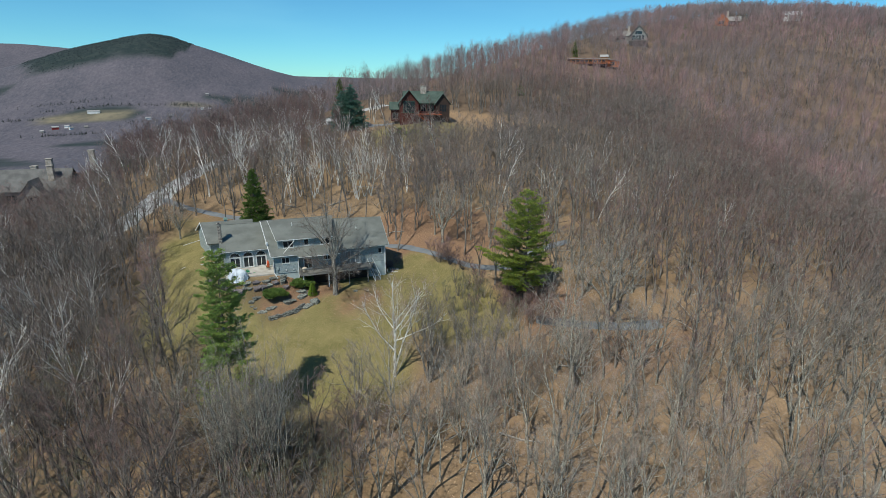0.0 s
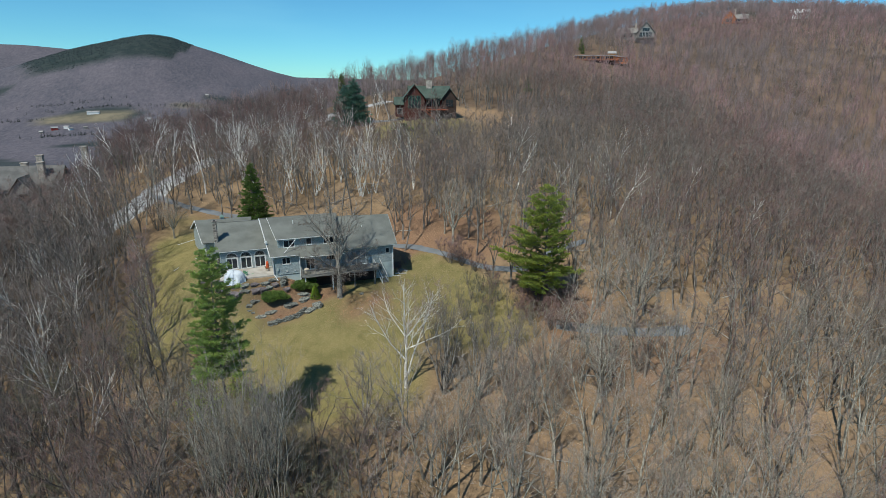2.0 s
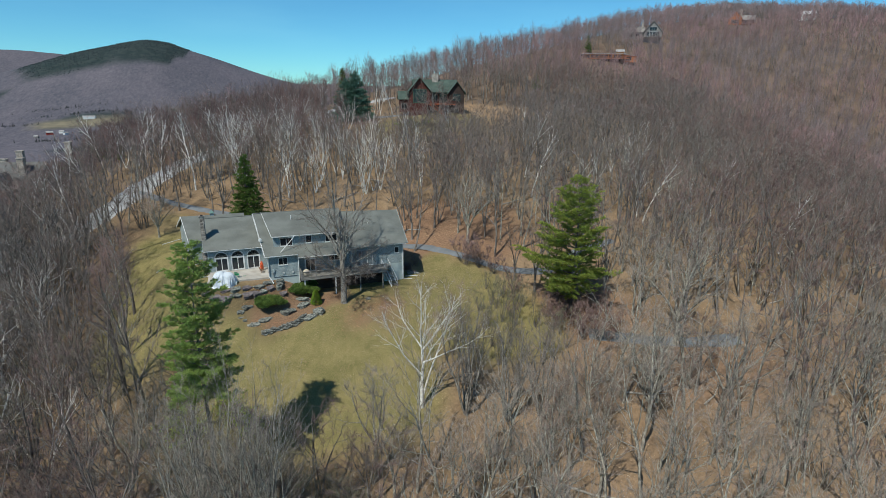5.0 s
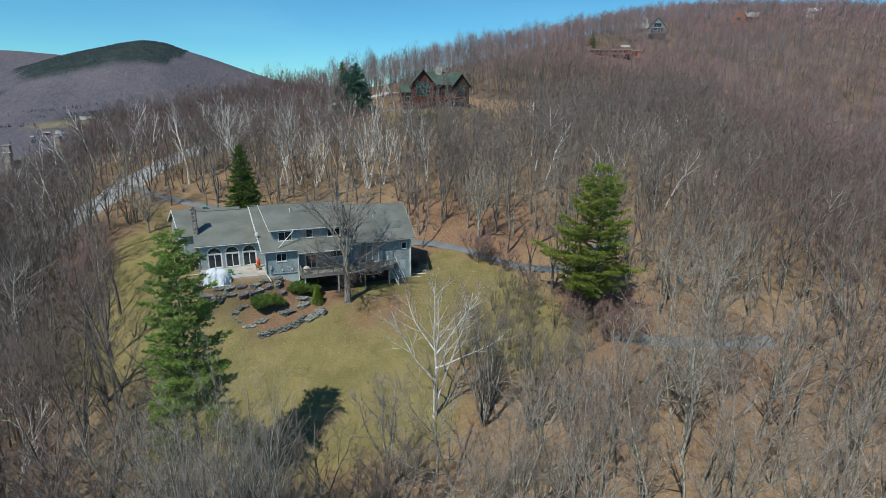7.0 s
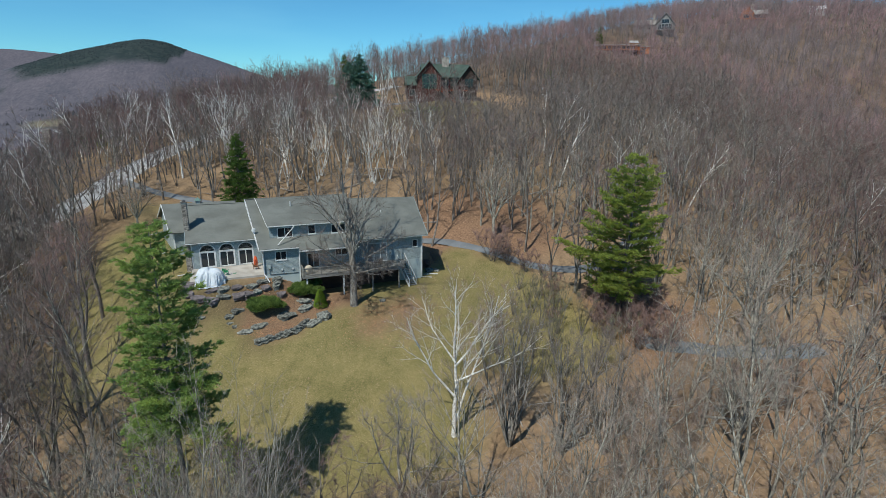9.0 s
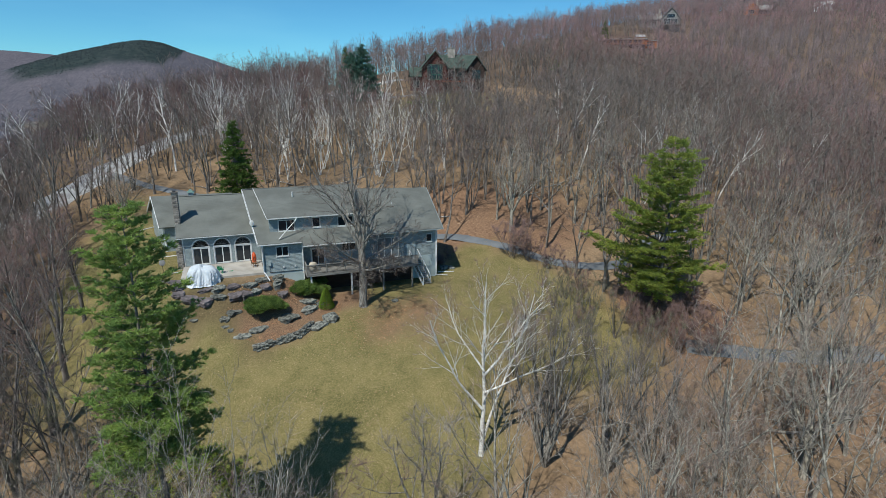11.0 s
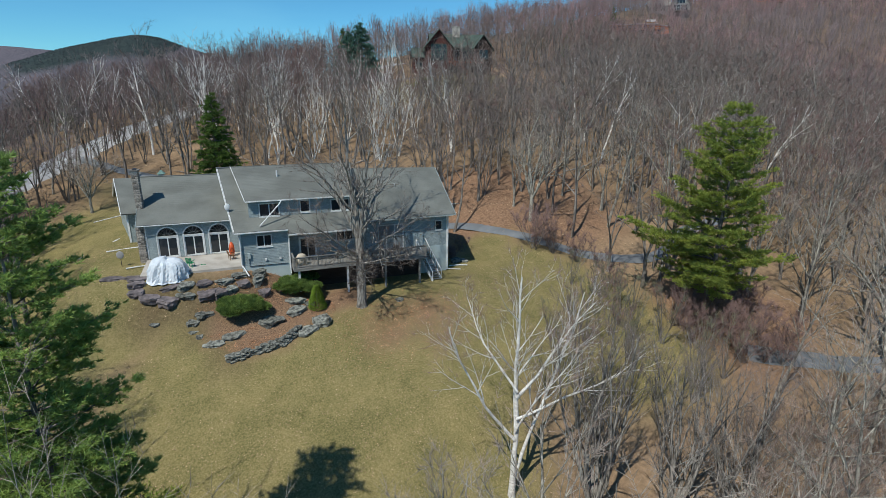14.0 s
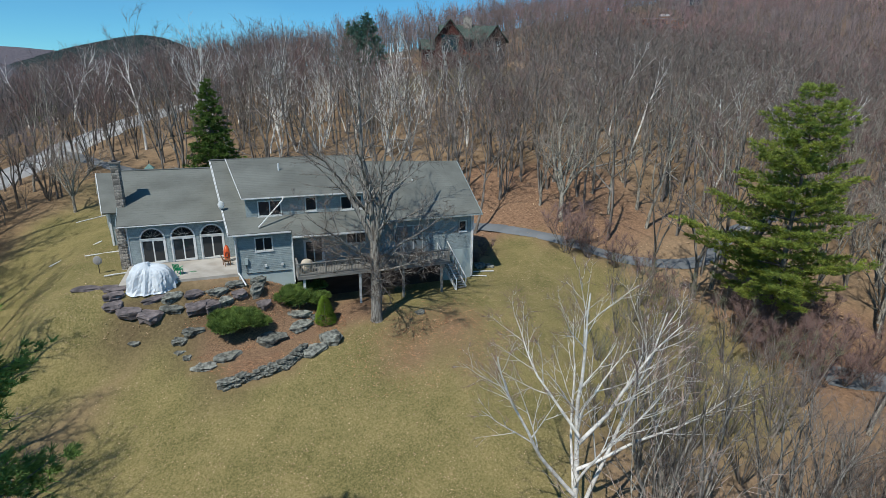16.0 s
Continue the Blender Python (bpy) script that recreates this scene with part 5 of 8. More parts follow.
FORMS = [dict(height=14, radius=0.18), dict(height=16, radius=0.18, first=0.36), dict(height=12, radius=0.19, stems=fan(3, 3, 0.28, 9.5, 2.4), bole=2.4, kids=(5, 4)), dict(height=13, radius=0.21, stems=fan(4, 4, 0.33, 9.5, 3.4), bole=3.4, kids=(5, 4)), dict(height=11, radius=0.17, stems=fan(5, 4, 0.3, 10.5, -0.3), kids=(5, 4)), dict(height=15, radius=0.19, angle=(0.55, 0.6), first=0.4)]
near_kinds = [branched_meshes(100 + i, BARK, (TWIG, TWIG, REDTWIG, TWIG, OLIVETWIG, REDTWIG)[i], **FORMS[i]) for i in range(6)]
pale_kinds = [branched_meshes(120 + i, PALEBARK, (HAZETWIG, PALETWIG, HAZETWIG, PALETWIG, PALETWIG, HAZETWIG)[i], **{**FORMS[i], "twigs": 18}) for i in range(6)]
names = ["tall bare grey-barked tree in dry leaf litter", "slender bare tree with upswept twigs", "bare twin-stemmed tree with reddish buds", "broad bare hardwood tree", "multi-stemmed bare tree with olive-tinged twigs", "tall thin bare hardwood"]
for i in range(min(NEAR, len(x))):
    k = int(nrng.integers(0, 6)) if x[i] < 6 or nrng.random() < 0.5 else int(nrng.choice((1, 3, 5)))
    east = x[i] > 8 and y[i] < -8 + 8 * nrng.random()
    tree_thing((pale_kinds if east else near_kinds)[k], (x[i], y[i], float(bumps(x[i], y[i]))), float(nrng.uniform(0, 360)), float(nrng.uniform(0.72, 1.12)) * (0.82 if x[i] < -8 and y[i] > 25 else 1.0), "pale lichened bare tree with fine tan twigs" if east else names[k], "bare trees of the near wood")
MIDFORMS = [{**f, "kids": (7, 2) if "stems" not in f else (4, 2), "segs": (4, 2, 1), "sides": 3, "twigs": 19, "twig_len": 1.3, "twig_r": 0.0175} for f in FORMS]
mid_kinds = [arrays(200 + i, **MIDFORMS[i]) for i in range(6)]
x, y = x[NEAR:], y[NEAR:]
reds = (wave(x, y, 22, 21) + nrng.uniform(-0.5, 0.5, len(x)) + 0.35 * smooth(20, 70, x)) > 0.3
pale = (~reds) & (x > 0) & ((wave(x, y, 30, 24) + nrng.uniform(-0.5, 0.5, len(x)) + 0.8 * smooth(0, -30, y) - 1.2 * smooth(10, 40, y)) > 0.3)
rest = ~reds & ~pale
low = (((y > 58) & (x < 38)) | ((x < -12) & (y > 33)) | ((x > 66) & (x < 132) & (y > 58) & (y < 97)) | ((x > 37) & (x < 75) & (y > 96))) & ~pale
stuff("crest_wood", "low bare trees along the road on the crest", mid_kinds, x[low], y[low], nrng, ((BARK, "trunks"), (HILLTWIG, "twigs")), (0.6, 0.85))
reds, rest = reds & ~low, rest & ~low
stuff("bare_wood", "leafless grey-brown hardwood trees", mid_kinds, x[rest], y[rest], nrng, ((BARK, "trunks"), (TWIG, "twigs")), (0.82, 1.18))
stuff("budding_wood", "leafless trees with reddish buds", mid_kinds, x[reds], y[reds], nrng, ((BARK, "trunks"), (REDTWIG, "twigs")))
stuff("pale_wood", "leafless trees with pale grey twigs", mid_kinds, x[pale], y[pale], nrng, ((PALEBARK, "trunks"), (PALETWIG, "twigs")))


# low growth below the red log house
gx, gy = np.meshgrid(np.arange(-78, 82, 3.1), np.arange(46, 102, 3.1))
gx, gy = (gx + nrng.uniform(-1.4, 1.4, gx.shape)).ravel(), (gy + nrng.uniform(-1.4, 1.4, gy.shape)).ravel()
keep = ((gx > 39) & (gy > 63) & (gy < 74)) | ((along(gx, gy, [(-68, 108), (-50, 52)]) < 11) | (along(gx, gy, [(-52, 108), (-40, 56)]) < 9)) & (along(gx, gy, ROAD) > 3)
gx, gy = gx[keep], gy[keep]
west = gx < 0
stuff("low_wood", "low bare brush below the houses", mid_kinds, gx[~west], gy[~west], nrng, ((BARK, "trunks"), (HILLTWIG, "twigs")), (0.42, 0.64))
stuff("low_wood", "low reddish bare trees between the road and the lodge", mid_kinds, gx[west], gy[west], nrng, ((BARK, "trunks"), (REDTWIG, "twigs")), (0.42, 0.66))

# brush under the trees of the western slope
gx, gy = scatter(nrng, -72, -14, -60, 44, 4.3)
keep = in_view(gx, gy, 4)
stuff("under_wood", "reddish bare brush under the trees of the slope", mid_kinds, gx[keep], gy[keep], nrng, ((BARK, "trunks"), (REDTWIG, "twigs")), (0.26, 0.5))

# far wood on the crest and the hill
far_kinds = [puff(300 + i, (12, 14, 13, 15, 11)[i], (2.9, 3.3, 3.5, 3.0, 3.2)[i], 82, 0.047) for i in range(5)]
x, y = scatter(nrng, -150, 330, 60, 340, 4.9)
keep = in_view(x, y, 3) & ~((x > -75) & (x < 160) & (y < 120))
x, y = x[keep], y[keep]
x2, y2 = scatter(nrng, 160, 330, -110, 60, 4.9)
keep = in_view(x2, y2, 3)
x, y = np.concatenate([x, x2[keep]]), np.concatenate([y, y2[keep]])
reds = (wave(x, y, 35, 22) + nrng.uniform(-0.5, 0.5, len(x)) + 0.9 * np.exp(-((x - 165) / 60) ** 2 - ((y - 70) / 45) ** 2)) > 0.1
stuff("hill_wood", "distant leafless woods on the hillside", far_kinds, x[~reds], y[~reds], nrng, ((BARK, "trunks"), (HILLTWIG, "twigs")), (0.8, 1.2))
stuff("red_hill_wood", "distant leafless woods tinged red by buds", far_kinds, x[reds], y[reds], nrng, ((BARK, "trunks"), (PINKTWIG, "twigs")), (0.8, 1.2))

crest_kinds = [puff(330 + i, (11, 12.5, 10)[i], (2.9, 3.2, 2.7)[i], 210, 0.028, 0.12) for i in range(3)]
gx, gy = scatter(nrng, -45, 30, 92, 150, 4.6)
keep = in_view(gx, gy, 3) & (np.hypot(gx - 33, gy - 98) > 7)
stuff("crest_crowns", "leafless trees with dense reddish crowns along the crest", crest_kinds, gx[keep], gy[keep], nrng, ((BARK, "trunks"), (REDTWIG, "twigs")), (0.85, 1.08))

gx, gy = scatter(nrng, -48, 40, 56, 97, 5.4)
keep = in_view(gx, gy, 3) & (along(gx, gy, ROAD) > 4) & (np.hypot(gx - 33, gy - 98) > 7)
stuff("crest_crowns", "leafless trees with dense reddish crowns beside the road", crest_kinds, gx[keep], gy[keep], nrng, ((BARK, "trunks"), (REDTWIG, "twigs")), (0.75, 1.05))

last_kinds = [puff(350 + i, (12, 14, 13)[i], (2.8, 3.2, 3.0)[i], 46, 0.09, 0.16) for i in range(3)]
x, y = scatter(nrng, 200, 780, -80, 560, 5.8)
keep = in_view(x, y, 2) & ~((x < 330) & (y < 340)) & (np.hypot(x, y) < 840)
x, y = x[keep], y[keep]
reds = (wave(x, y, 45, 23) + nrng.uniform(-0.5, 0.5, len(x))) > 0.2
stuff("far_wood", "distant leafless woods near the hilltop", last_kinds, x[~reds], y[~reds], nrng, ((BARK, "trunks"), (HILLTWIG, "twigs")), (0.9, 1.25))
stuff("red_far_wood", "distant leafless woods near the hilltop, tinged red", last_kinds, x[reds], y[reds], nrng, ((BARK, "trunks"), (PINKTWIG, "twigs")), (0.9, 1.25))



def conifer(rng, height, radius, crown_from, whorls, per, tufts, spikes, needle, thick, slope, trunk_r, mat, droop=0.0, ragged=0.25, power=0.8):
    """An evergreen: trunk with boughs in whorls, every bough set with small tufts of needles. Returns trunk and foliage meshes."""
    wood, fine = [], []
    wood.append(([Vector((0, 0, -0.4)), Vector((rng.gauss(0, 0.1), rng.gauss(0, 0.1), height * 0.5)), Vector((0, 0, height))], [trunk_r, trunk_r * 0.6, 0.02], 7))
    for i in range(whorls):
        t = i / (whorls - 1)
        z = height * (crown_from + (0.985 - crown_from) * t)
        reach = radius * (1 - t) ** power * (1 if t > 0.12 else 0.75 + 2 * t) + 0.25
        for j in range(max(3, round(per * (1 - 0.45 * t)))):
            a = 6.283 * (j + rng.uniform(-0.4, 0.4)) / per + i * 2.4
            r = reach * rng.uniform(1 - ragged * 1.6, 1 + ragged)
            tip = Vector((math.cos(a) * r, math.sin(a) * r, r * (slope + 0.25 * t) + rng.gauss(0, 0.12)))
            base = Vector((0, 0, z + rng.uniform(-0.3, 0.3)))
            mid = base + tip * 0.5 + Vector((0, 0, -droop * r * 0.12))
            end = base + tip
            wood.append(([base, mid, end], [0.02 + 0.014 * r, 0.012 + 0.006 * r, 0.008], 3))
            n = max(2, round(tufts * r / radius))
            for k in range(n):
                s = 0.18 + 0.84 * ((k + rng.random()) / n) ** 0.8
                c = base.lerp(mid, s * 2) if s < 0.5 else mid.lerp(end, s * 2 - 1)
                wide = 0.16 * r * (1.1 - s) + 0.12
                c = c + Vector((rng.gauss(0, wide), rng.gauss(0, wide), rng.gauss(0.05, 0.09)))
                out = Vector((math.cos(a), math.sin(a), 0.25 - droop * 0.7))
                for _ in range(spikes):
                    d = (out * 0.8 + Vector((rng.gauss(0, 0.7), rng.gauss(0, 0.7), rng.gauss(0.15 - droop * 0.3, 0.45)))).normalized()
                    fine.append((c - d * needle * 0.2, c + d * needle * rng.uniform(0.6, 1.2), thick))
    v, f = wood_arrays(wood)
    a = fast_mesh("trunk", v, f, BARK, True)
    v, f = blade_arrays(fine, 5)
    return a, fast_mesh("foliage", v, f, mat)


def evergreen(meshes, name, at, label, turn=0.0, size=1.0, group=""):
    t = thing(name, at, turn, label, "tree", group)
    t.scale = (size, size, size)
    part("trunk", meshes[0], None, t)
    part("foliage", meshes[1], None, t)
    return t


def on(x, y, lift=0.0):
    return (x, y, float(bumps(x, y)) + lift)


def soft_pine(seed, height, shape, first, whorls, per, mat, trunk_r, heavy=0.0, lean_to=0.0, needle=0.36, thick=0.040, tufts=7, spikes=12):
    """A white pine: flat sprays of needles on long level boughs, tier over tier with gaps. shape: reach of the boughs by height."""
    rng = random.Random(seed)
    wood, fine = [], []
    line = [Vector((rng.gauss(0, 0.12) * (i > 0), rng.gauss(0, 0.12) * (i > 0), -0.4 + (height + 0.4) * i / 7)) for i in range(8)]
    wood.append((line, [trunk_r * (1 - 0.94 * i / 7) for i in range(8)], 7))
    for i in range(whorls):
        t = (i + rng.uniform(-0.25, 0.25)) / (whorls - 1)
        t = min(max(t, 0.0), 1.0)
        z = height * (first + (0.985 - first) * t)
        k = min(int((z + 0.4) / (height + 0.4) * 7), 6)
        reach = float(curve(t, *shape))
        n = max(3, round(per * (1 - 0.4 * t) + rng.uniform(-0.8, 0.8)))
        for j in range(n):
            a = 6.283 * (j + rng.uniform(-0.35, 0.35)) / n + i * 2.4
            r = reach * rng.choice((0.5, 0.7, 0.9, 1.0, 1.05, 1.25)) * (1 + heavy * (1 - t) * math.cos(a - lean_to))
            rise = 0.02 + 0.55 * t + rng.gauss(0, 0.07)
            out = Vector((math.cos(a), math.sin(a), 0))
            base = Vector((line[k].x, line[k].y, z))
            mid = base + out * r * 0.5 + Vector((0, 0, r * rise * 0.45))
            end = base + out * r + Vector((rng.gauss(0, 0.1) * r, rng.gauss(0, 0.1) * r, r * rise + 0.10 * r))
            wood.append(([base, mid, end], [0.025 + 0.012 * r, 0.014 + 0.006 * r, 0.008], 3))
            sprays = max(5, round(3.6 * r))
            for q in range(sprays):
                s = 0.22 + 0.8 * (q + rng.random()) / sprays
                root = base.lerp(mid, s * 2) if s < 0.5 else mid.lerp(end, s * 2 - 1)
                turn = a + (1 if q % 2 else -1) * rng.uniform(0.35, 1.15) * (1.15 - 0.5 * s)
                length = (0.34 * r * (1.25 - s) + 0.45) * rng.uniform(0.6, 1.15)
                way = Vector((math.cos(turn), math.sin(turn), rng.gauss(0.10, 0.10)))
                wood.append(([root, root + way * length], [0.012, 0.005], 3))
                for w in range(max(2, round(tufts * length / 1.2))):
                    c = root + way * length * (0.15 + 0.9 * rng.random()) + Vector((rng.gauss(0, 0.12), rng.gauss(0, 0.12), rng.gauss(0.06, 0.07)))
                    for _ in range(spikes):
                        d = (way * 0.7 + Vector((rng.gauss(0, 0.6), rng.gauss(0, 0.6), rng.gauss(0.35, 0.35)))).normalized()
                        fine.append((c - d * needle * 0.2, c + d * needle * rng.uniform(0.7, 1.2), thick))
    return fast_mesh("trunk", *wood_arrays(wood), BARK, True), fast_mesh("foliage", *blade_arrays(fine, seed), mat)


# the two white pines, the spruces
z0 = float(bumps(45.0, -12.6))
pine_r = soft_pine(31, 14.6 - z0, ((0, 0.15, 0.35, 0.55, 0.8, 0.93, 1), (4.0, 5.4, 5.2, 4.3, 2.9, 1.9, 0.7)), 0.17, 19, 7, PINE, 0.30, 0.24, 2.77, 0.33, 0.034, 8, 14)
evergreen(pine_r, "white_pine", (45.0, -12.6, z0), "broad white pine with tiered yellow-green boughs by the driveway", 0)
z0 = float(bumps(-7.2, -28.0))
pine_l = soft_pine(37, 13.3 - z0, ((0, 0.12, 0.3, 0.6, 0.85, 1), (2.2, 2.8, 2.3, 2.0, 1.5, 0.5)), 0.43, 19, 8, SOFTPINE, 0.26, 0.15, 0.0, 0.26, 0.026, 15, 16)
evergreen(pine_l, "white_pine", (-7.2, -28.0, z0), "tall white pine with soft green boughs beside the lawn", 0)
z0 = float(bumps(-1.5, 27.2))
spruce = conifer(random.Random(41), 12.6, 3.3, 0.05, 34, 10, 16, 15, 0.40, 0.055, -0.18, 0.17, SPRUCE, 0.45, 0.18, 0.85)
evergreen(spruce, "spruce", (-1.5, 27.2, z0), "dark green spruce behind the grey house", 0, (14.8 - z0) / 12.6)
blue = conifer(random.Random(43), 11.0, 4.3, 0.03, 24, 11, 20, 18, 0.46, 0.075, -0.12, 0.15, BLUESPRUCE, 0.4, 0.15, 0.8)
z0 = float(bumps(34.0, 98.3))
evergreen(blue, "blue_spruce", (34.6, 98.3, z0), "blue-green spruce beside the upper drive", 0, (31.8 - z0) / 11.0)
evergreen(blue, "blue_spruce", on(31.8, 99.6), "blue-green spruce standing close beside a taller one", 100, 0.86 * (31.8 - z0) / 11.0)
z0 = float(bumps(37.5, 136.0))
evergreen(spruce, "spruce", (37.5, 136.0, z0), "narrow dark spruce on the crest", 70, (34.3 - z0) / 12.6)
small_spruce = conifer(random.Random(42), 12.6, 3.3, 0.05, 20, 7, 8, 8, 0.55, 0.09, -0.18, 0.17, SPRUCE, 0.45, 0.18, 0.85)
for x, y, s in ((-47, 90, 0.55), (-38, 97, 0.5), (-33, 92, 0.4), (118, 128, 0.6), (190, 196, 0.6), (187, 190, 0.45), (300, 226, 0.8)):
    evergreen(small_spruce, "spruce", on(x, y), "small dark evergreen among bare trees", x * 7, s, "small evergreens in the wood")
# low pine saplings at the edge of the lawn
sap = conifer(random.Random(47), 3.4, 2.0, 0.06, 8, 6, 7, 8, 0.42, 0.045, 0.25, 0.05, PINE, 0.0, 0.3, 0.6)
for x, y, s, r in ((-5.2, -20.5, 1.0, 0), (-3.6, -22.5, 0.9, 80), (-10.5, -21.5, 1.3, 150), (-6.5, -18.8, 0.7, 30)):
    evergreen(sap, "pine_sapling", on(x, y), "young pine at the lawn's edge", r, s, "pine saplings by the lawn")

# the big tree before the deck
oak = branched_meshes(61, MAPLEBARK, TWIG, True, height=18, radius=0.42, bole=6.4, kids=(9, 6), angle=(0.7, 0.75), ratio=(0.5, 0.5), wob=0.10, lift=0.05, first=0.12, twigs=18, twig_len=0.75, twig_r=0.009, segs=(7, 5, 3), sides=7, rise=0.0,
                      stems=((0.05, 0.0, 1, 12.5, 6.3, 0.62), (-0.45, 0.1, 1, 11.5, 6.2, 0.52), (0.42, 0.12, 1, 11.5, 6.3, 0.52), (0.15, -0.45, 1, 10.5, 5.8, 0.45), (-0.1, 0.5, 1, 10.5, 6.0, 0.45), (-1.0, -0.3, 0.55, 7.5, 4.9, 0.34), (1.0, -0.25, 0.5, 7.5, 5.2, 0.34), (0.5, -0.8, 0.25, 5.5, 4.2, 0.24), (-0.7, 0.6, 0.2, 5.0, 4.4, 0.22), (0.9, 0.5, 0.1, 5.5, 4.0, 0.22), (-0.5, -0.8, 0.1, 4.5, 3.7, 0.20)))
tree_thing(oak, on(10.6, -4.2), 20, 1.0, "large bare tree with spreading limbs before the deck", name="maple_tree")

# the white birch clump and its grey neighbour
birch_front = branched_meshes(67, BIRCH, REDTWIG, True, height=14, radius=0.22, bole=3.2, kids=(8, 4, 3), angle=(0.55, 0.62, 0.6), ratio=(0.40, 0.5, 0.5), wob=0.085, lift=0.035, first=0.32, twigs=8, twig_len=0.8, twig_r=0.0055, segs=(11, 6, 3), sides=7, taper=0.67,
                              stems=((-0.05, 0.02, 1, 12.8, 3.0, 0.80), (0.20, 0.10, 1, 14.6, 0.6, 0.66), (-0.85, -0.10, 0.95, 10.0, 4.4, 0.56), (-0.70, 0.30, 0.85, 7.0, 8.0, 0.42), (0.65, -0.10, 1, 8.0, 7.6, 0.54), (1.0, 0.12, 0.26, 9.6, 6.0, 0.46), (0.10, 0.50, 1, 10.0, 3.6, 0.44), (0.2, -0.40, 0.95, 8.5, 5.0, 0.36)))
tree_thing(birch_front, on(16.2, -24.0), -21, 1.0, "white birch clump with bare forking stems on the lawn", name="birch_tree")
lone_kinds = [branched_meshes(501, MAPLEBARK, TWIG, True, height=15, radius=0.25, kids=(7, 4), angle=(0.45, 0.55), ratio=(0.38, 0.5), wob=0.07, lift=0.05, first=0.20, twigs=12, twig_len=1.05, twig_r=0.0075, segs=(8, 5, 2), sides=5, stems=fan(61, 8, 0.36, 15.0, -0.3)),
              branched_meshes(502, PALEBARK, TWIG, True, height=15, radius=0.17, kids=(13, 5), angle=(0.7, 0.65), ratio=(0.32, 0.5), wob=0.07, lift=0.07, first=0.34, twigs=20, twig_len=0.9, twig_r=0.008, segs=(8, 5, 2), sides=6),
              branched_meshes(503, PALEBARK, PALETWIG, True, height=14, radius=0.27, bole=3.2, kids=(8, 5), angle=(0.65, 0.7), ratio=(0.46, 0.5), wob=0.11, lift=0.06, first=0.2, twigs=17, twig_len=0.9, twig_r=0.008, segs=(7, 5, 2), sides=6, stems=[(0.02, 0, 1, 11.0, 3.0, 0.8)] + fan(63, 5, 0.5, 9.5, 2.8)),
              branched_meshes(504, BARK, REDTWIG, True, height=15, radius=0.24, bole=3.6, kids=(9, 5), angle=(0.55, 0.65), ratio=(0.38, 0.5), wob=0.08, lift=0.06, first=0.24, twigs=17, twig_len=0.95, twig_r=0.008, segs=(8, 5, 2), sides=6, stems=fan(65, 3, 0.22, 12.0, 3.2))]
for i, (x, y, form, size, label) in enumerate(LONE):
    tree_thing(lone_kinds[form], on(x, y), i * 71, size, label)
grey_clump = tree_meshes(71, BARK, TWIG, True, height=10.5, spread=3.2, first=0.22, limbs=36, twigs=2000, radius=0.17, sides=6, twig_r=0.008, twig_len=1.2, up=1.3, sub=3, forks=5, splay=0.32)
for x, y, s, r in ((34.5, -21.5, 0.7, 300),):
    tree_thing(grey_clump, on(x, y), r, s, "grey many-stemmed bare tree beside the lawn", "bare clumps beside the lawn")
brush = tree_meshes(73, BARK, PALETWIG, True, height=8.6, spread=2.0, first=0.25, limbs=70, twigs=3200, radius=0.085, sides=5, twig_r=0.008, twig_len=1.1, up=2.2, sub=1, forks=14, splay=0.33)
olive_brush = tree_meshes(74, PALEBARK, OLIVETWIG, True, height=10.5, spread=2.4, first=0.3, limbs=84, twigs=2600, radius=0.10, sides=5, twig_r=0.0075, twig_len=1.1, up=1.9, sub=1, forks=16, splay=0.42)
for x, y, s, r in ((-4.8, -33.2, 1.0, 0), (-7.4, -33.6, 0.85, 120), (-2.2, -32.6, 0.85, 230)):
    tree_thing(olive_brush, on(x, y), r, s, "large rounded bare brush with upright olive-grey stems", "bare brush below the lawn", "brush", "shrub")
for x, y, s, r in ((-3.4, -29.2, 1.0, 0), (-0.6, -31.5, 0.85, 140), (4.2, -33.5, 0.7, 260), (8.2, -31.5, 0.62, 300), (11.5, -30.5, 0.6, 20)):
    tree_thing(brush, on(x, y), r, s, "dense bare brush with upright pale twigs", "bare brush below the lawn", "brush", "shrub")
broom = branched_meshes(75, PALEBARK, PALETWIG, height=22, radius=0.20, kids=(10, 4), angle=(0.42, 0.5), ratio=(0.30, 0.5), wob=0.07, lift=0.06, first=0.42, twigs=12, twig_len=1.0, twig_r=0.0075, segs=(7, 4, 2), stems=fan(9, 9, 0.2, 23.0, -0.3))
for x, y, s, r in ((-4.3, -38.6, 1.0, 0), (-8.6, -37.6, 0.86, 110), (-6.4, -38.4, 0.95, 200), (-2.6, -39.6, 0.9, 290)):
    tree_thing(broom, on(x, y), r, s, "tall many-stemmed bare tree with pale upright branches", "bare clumps beside the lawn")
thin = tree_meshes(79, BARK, OLIVETWIG, True, height=7.0, spread=1.2, first=0.2, limbs=26, twigs=520, radius=0.06, sides=4, twig_r=0.010, twig_len=0.9, up=2.4, sub=1, forks=8, splay=0.25)
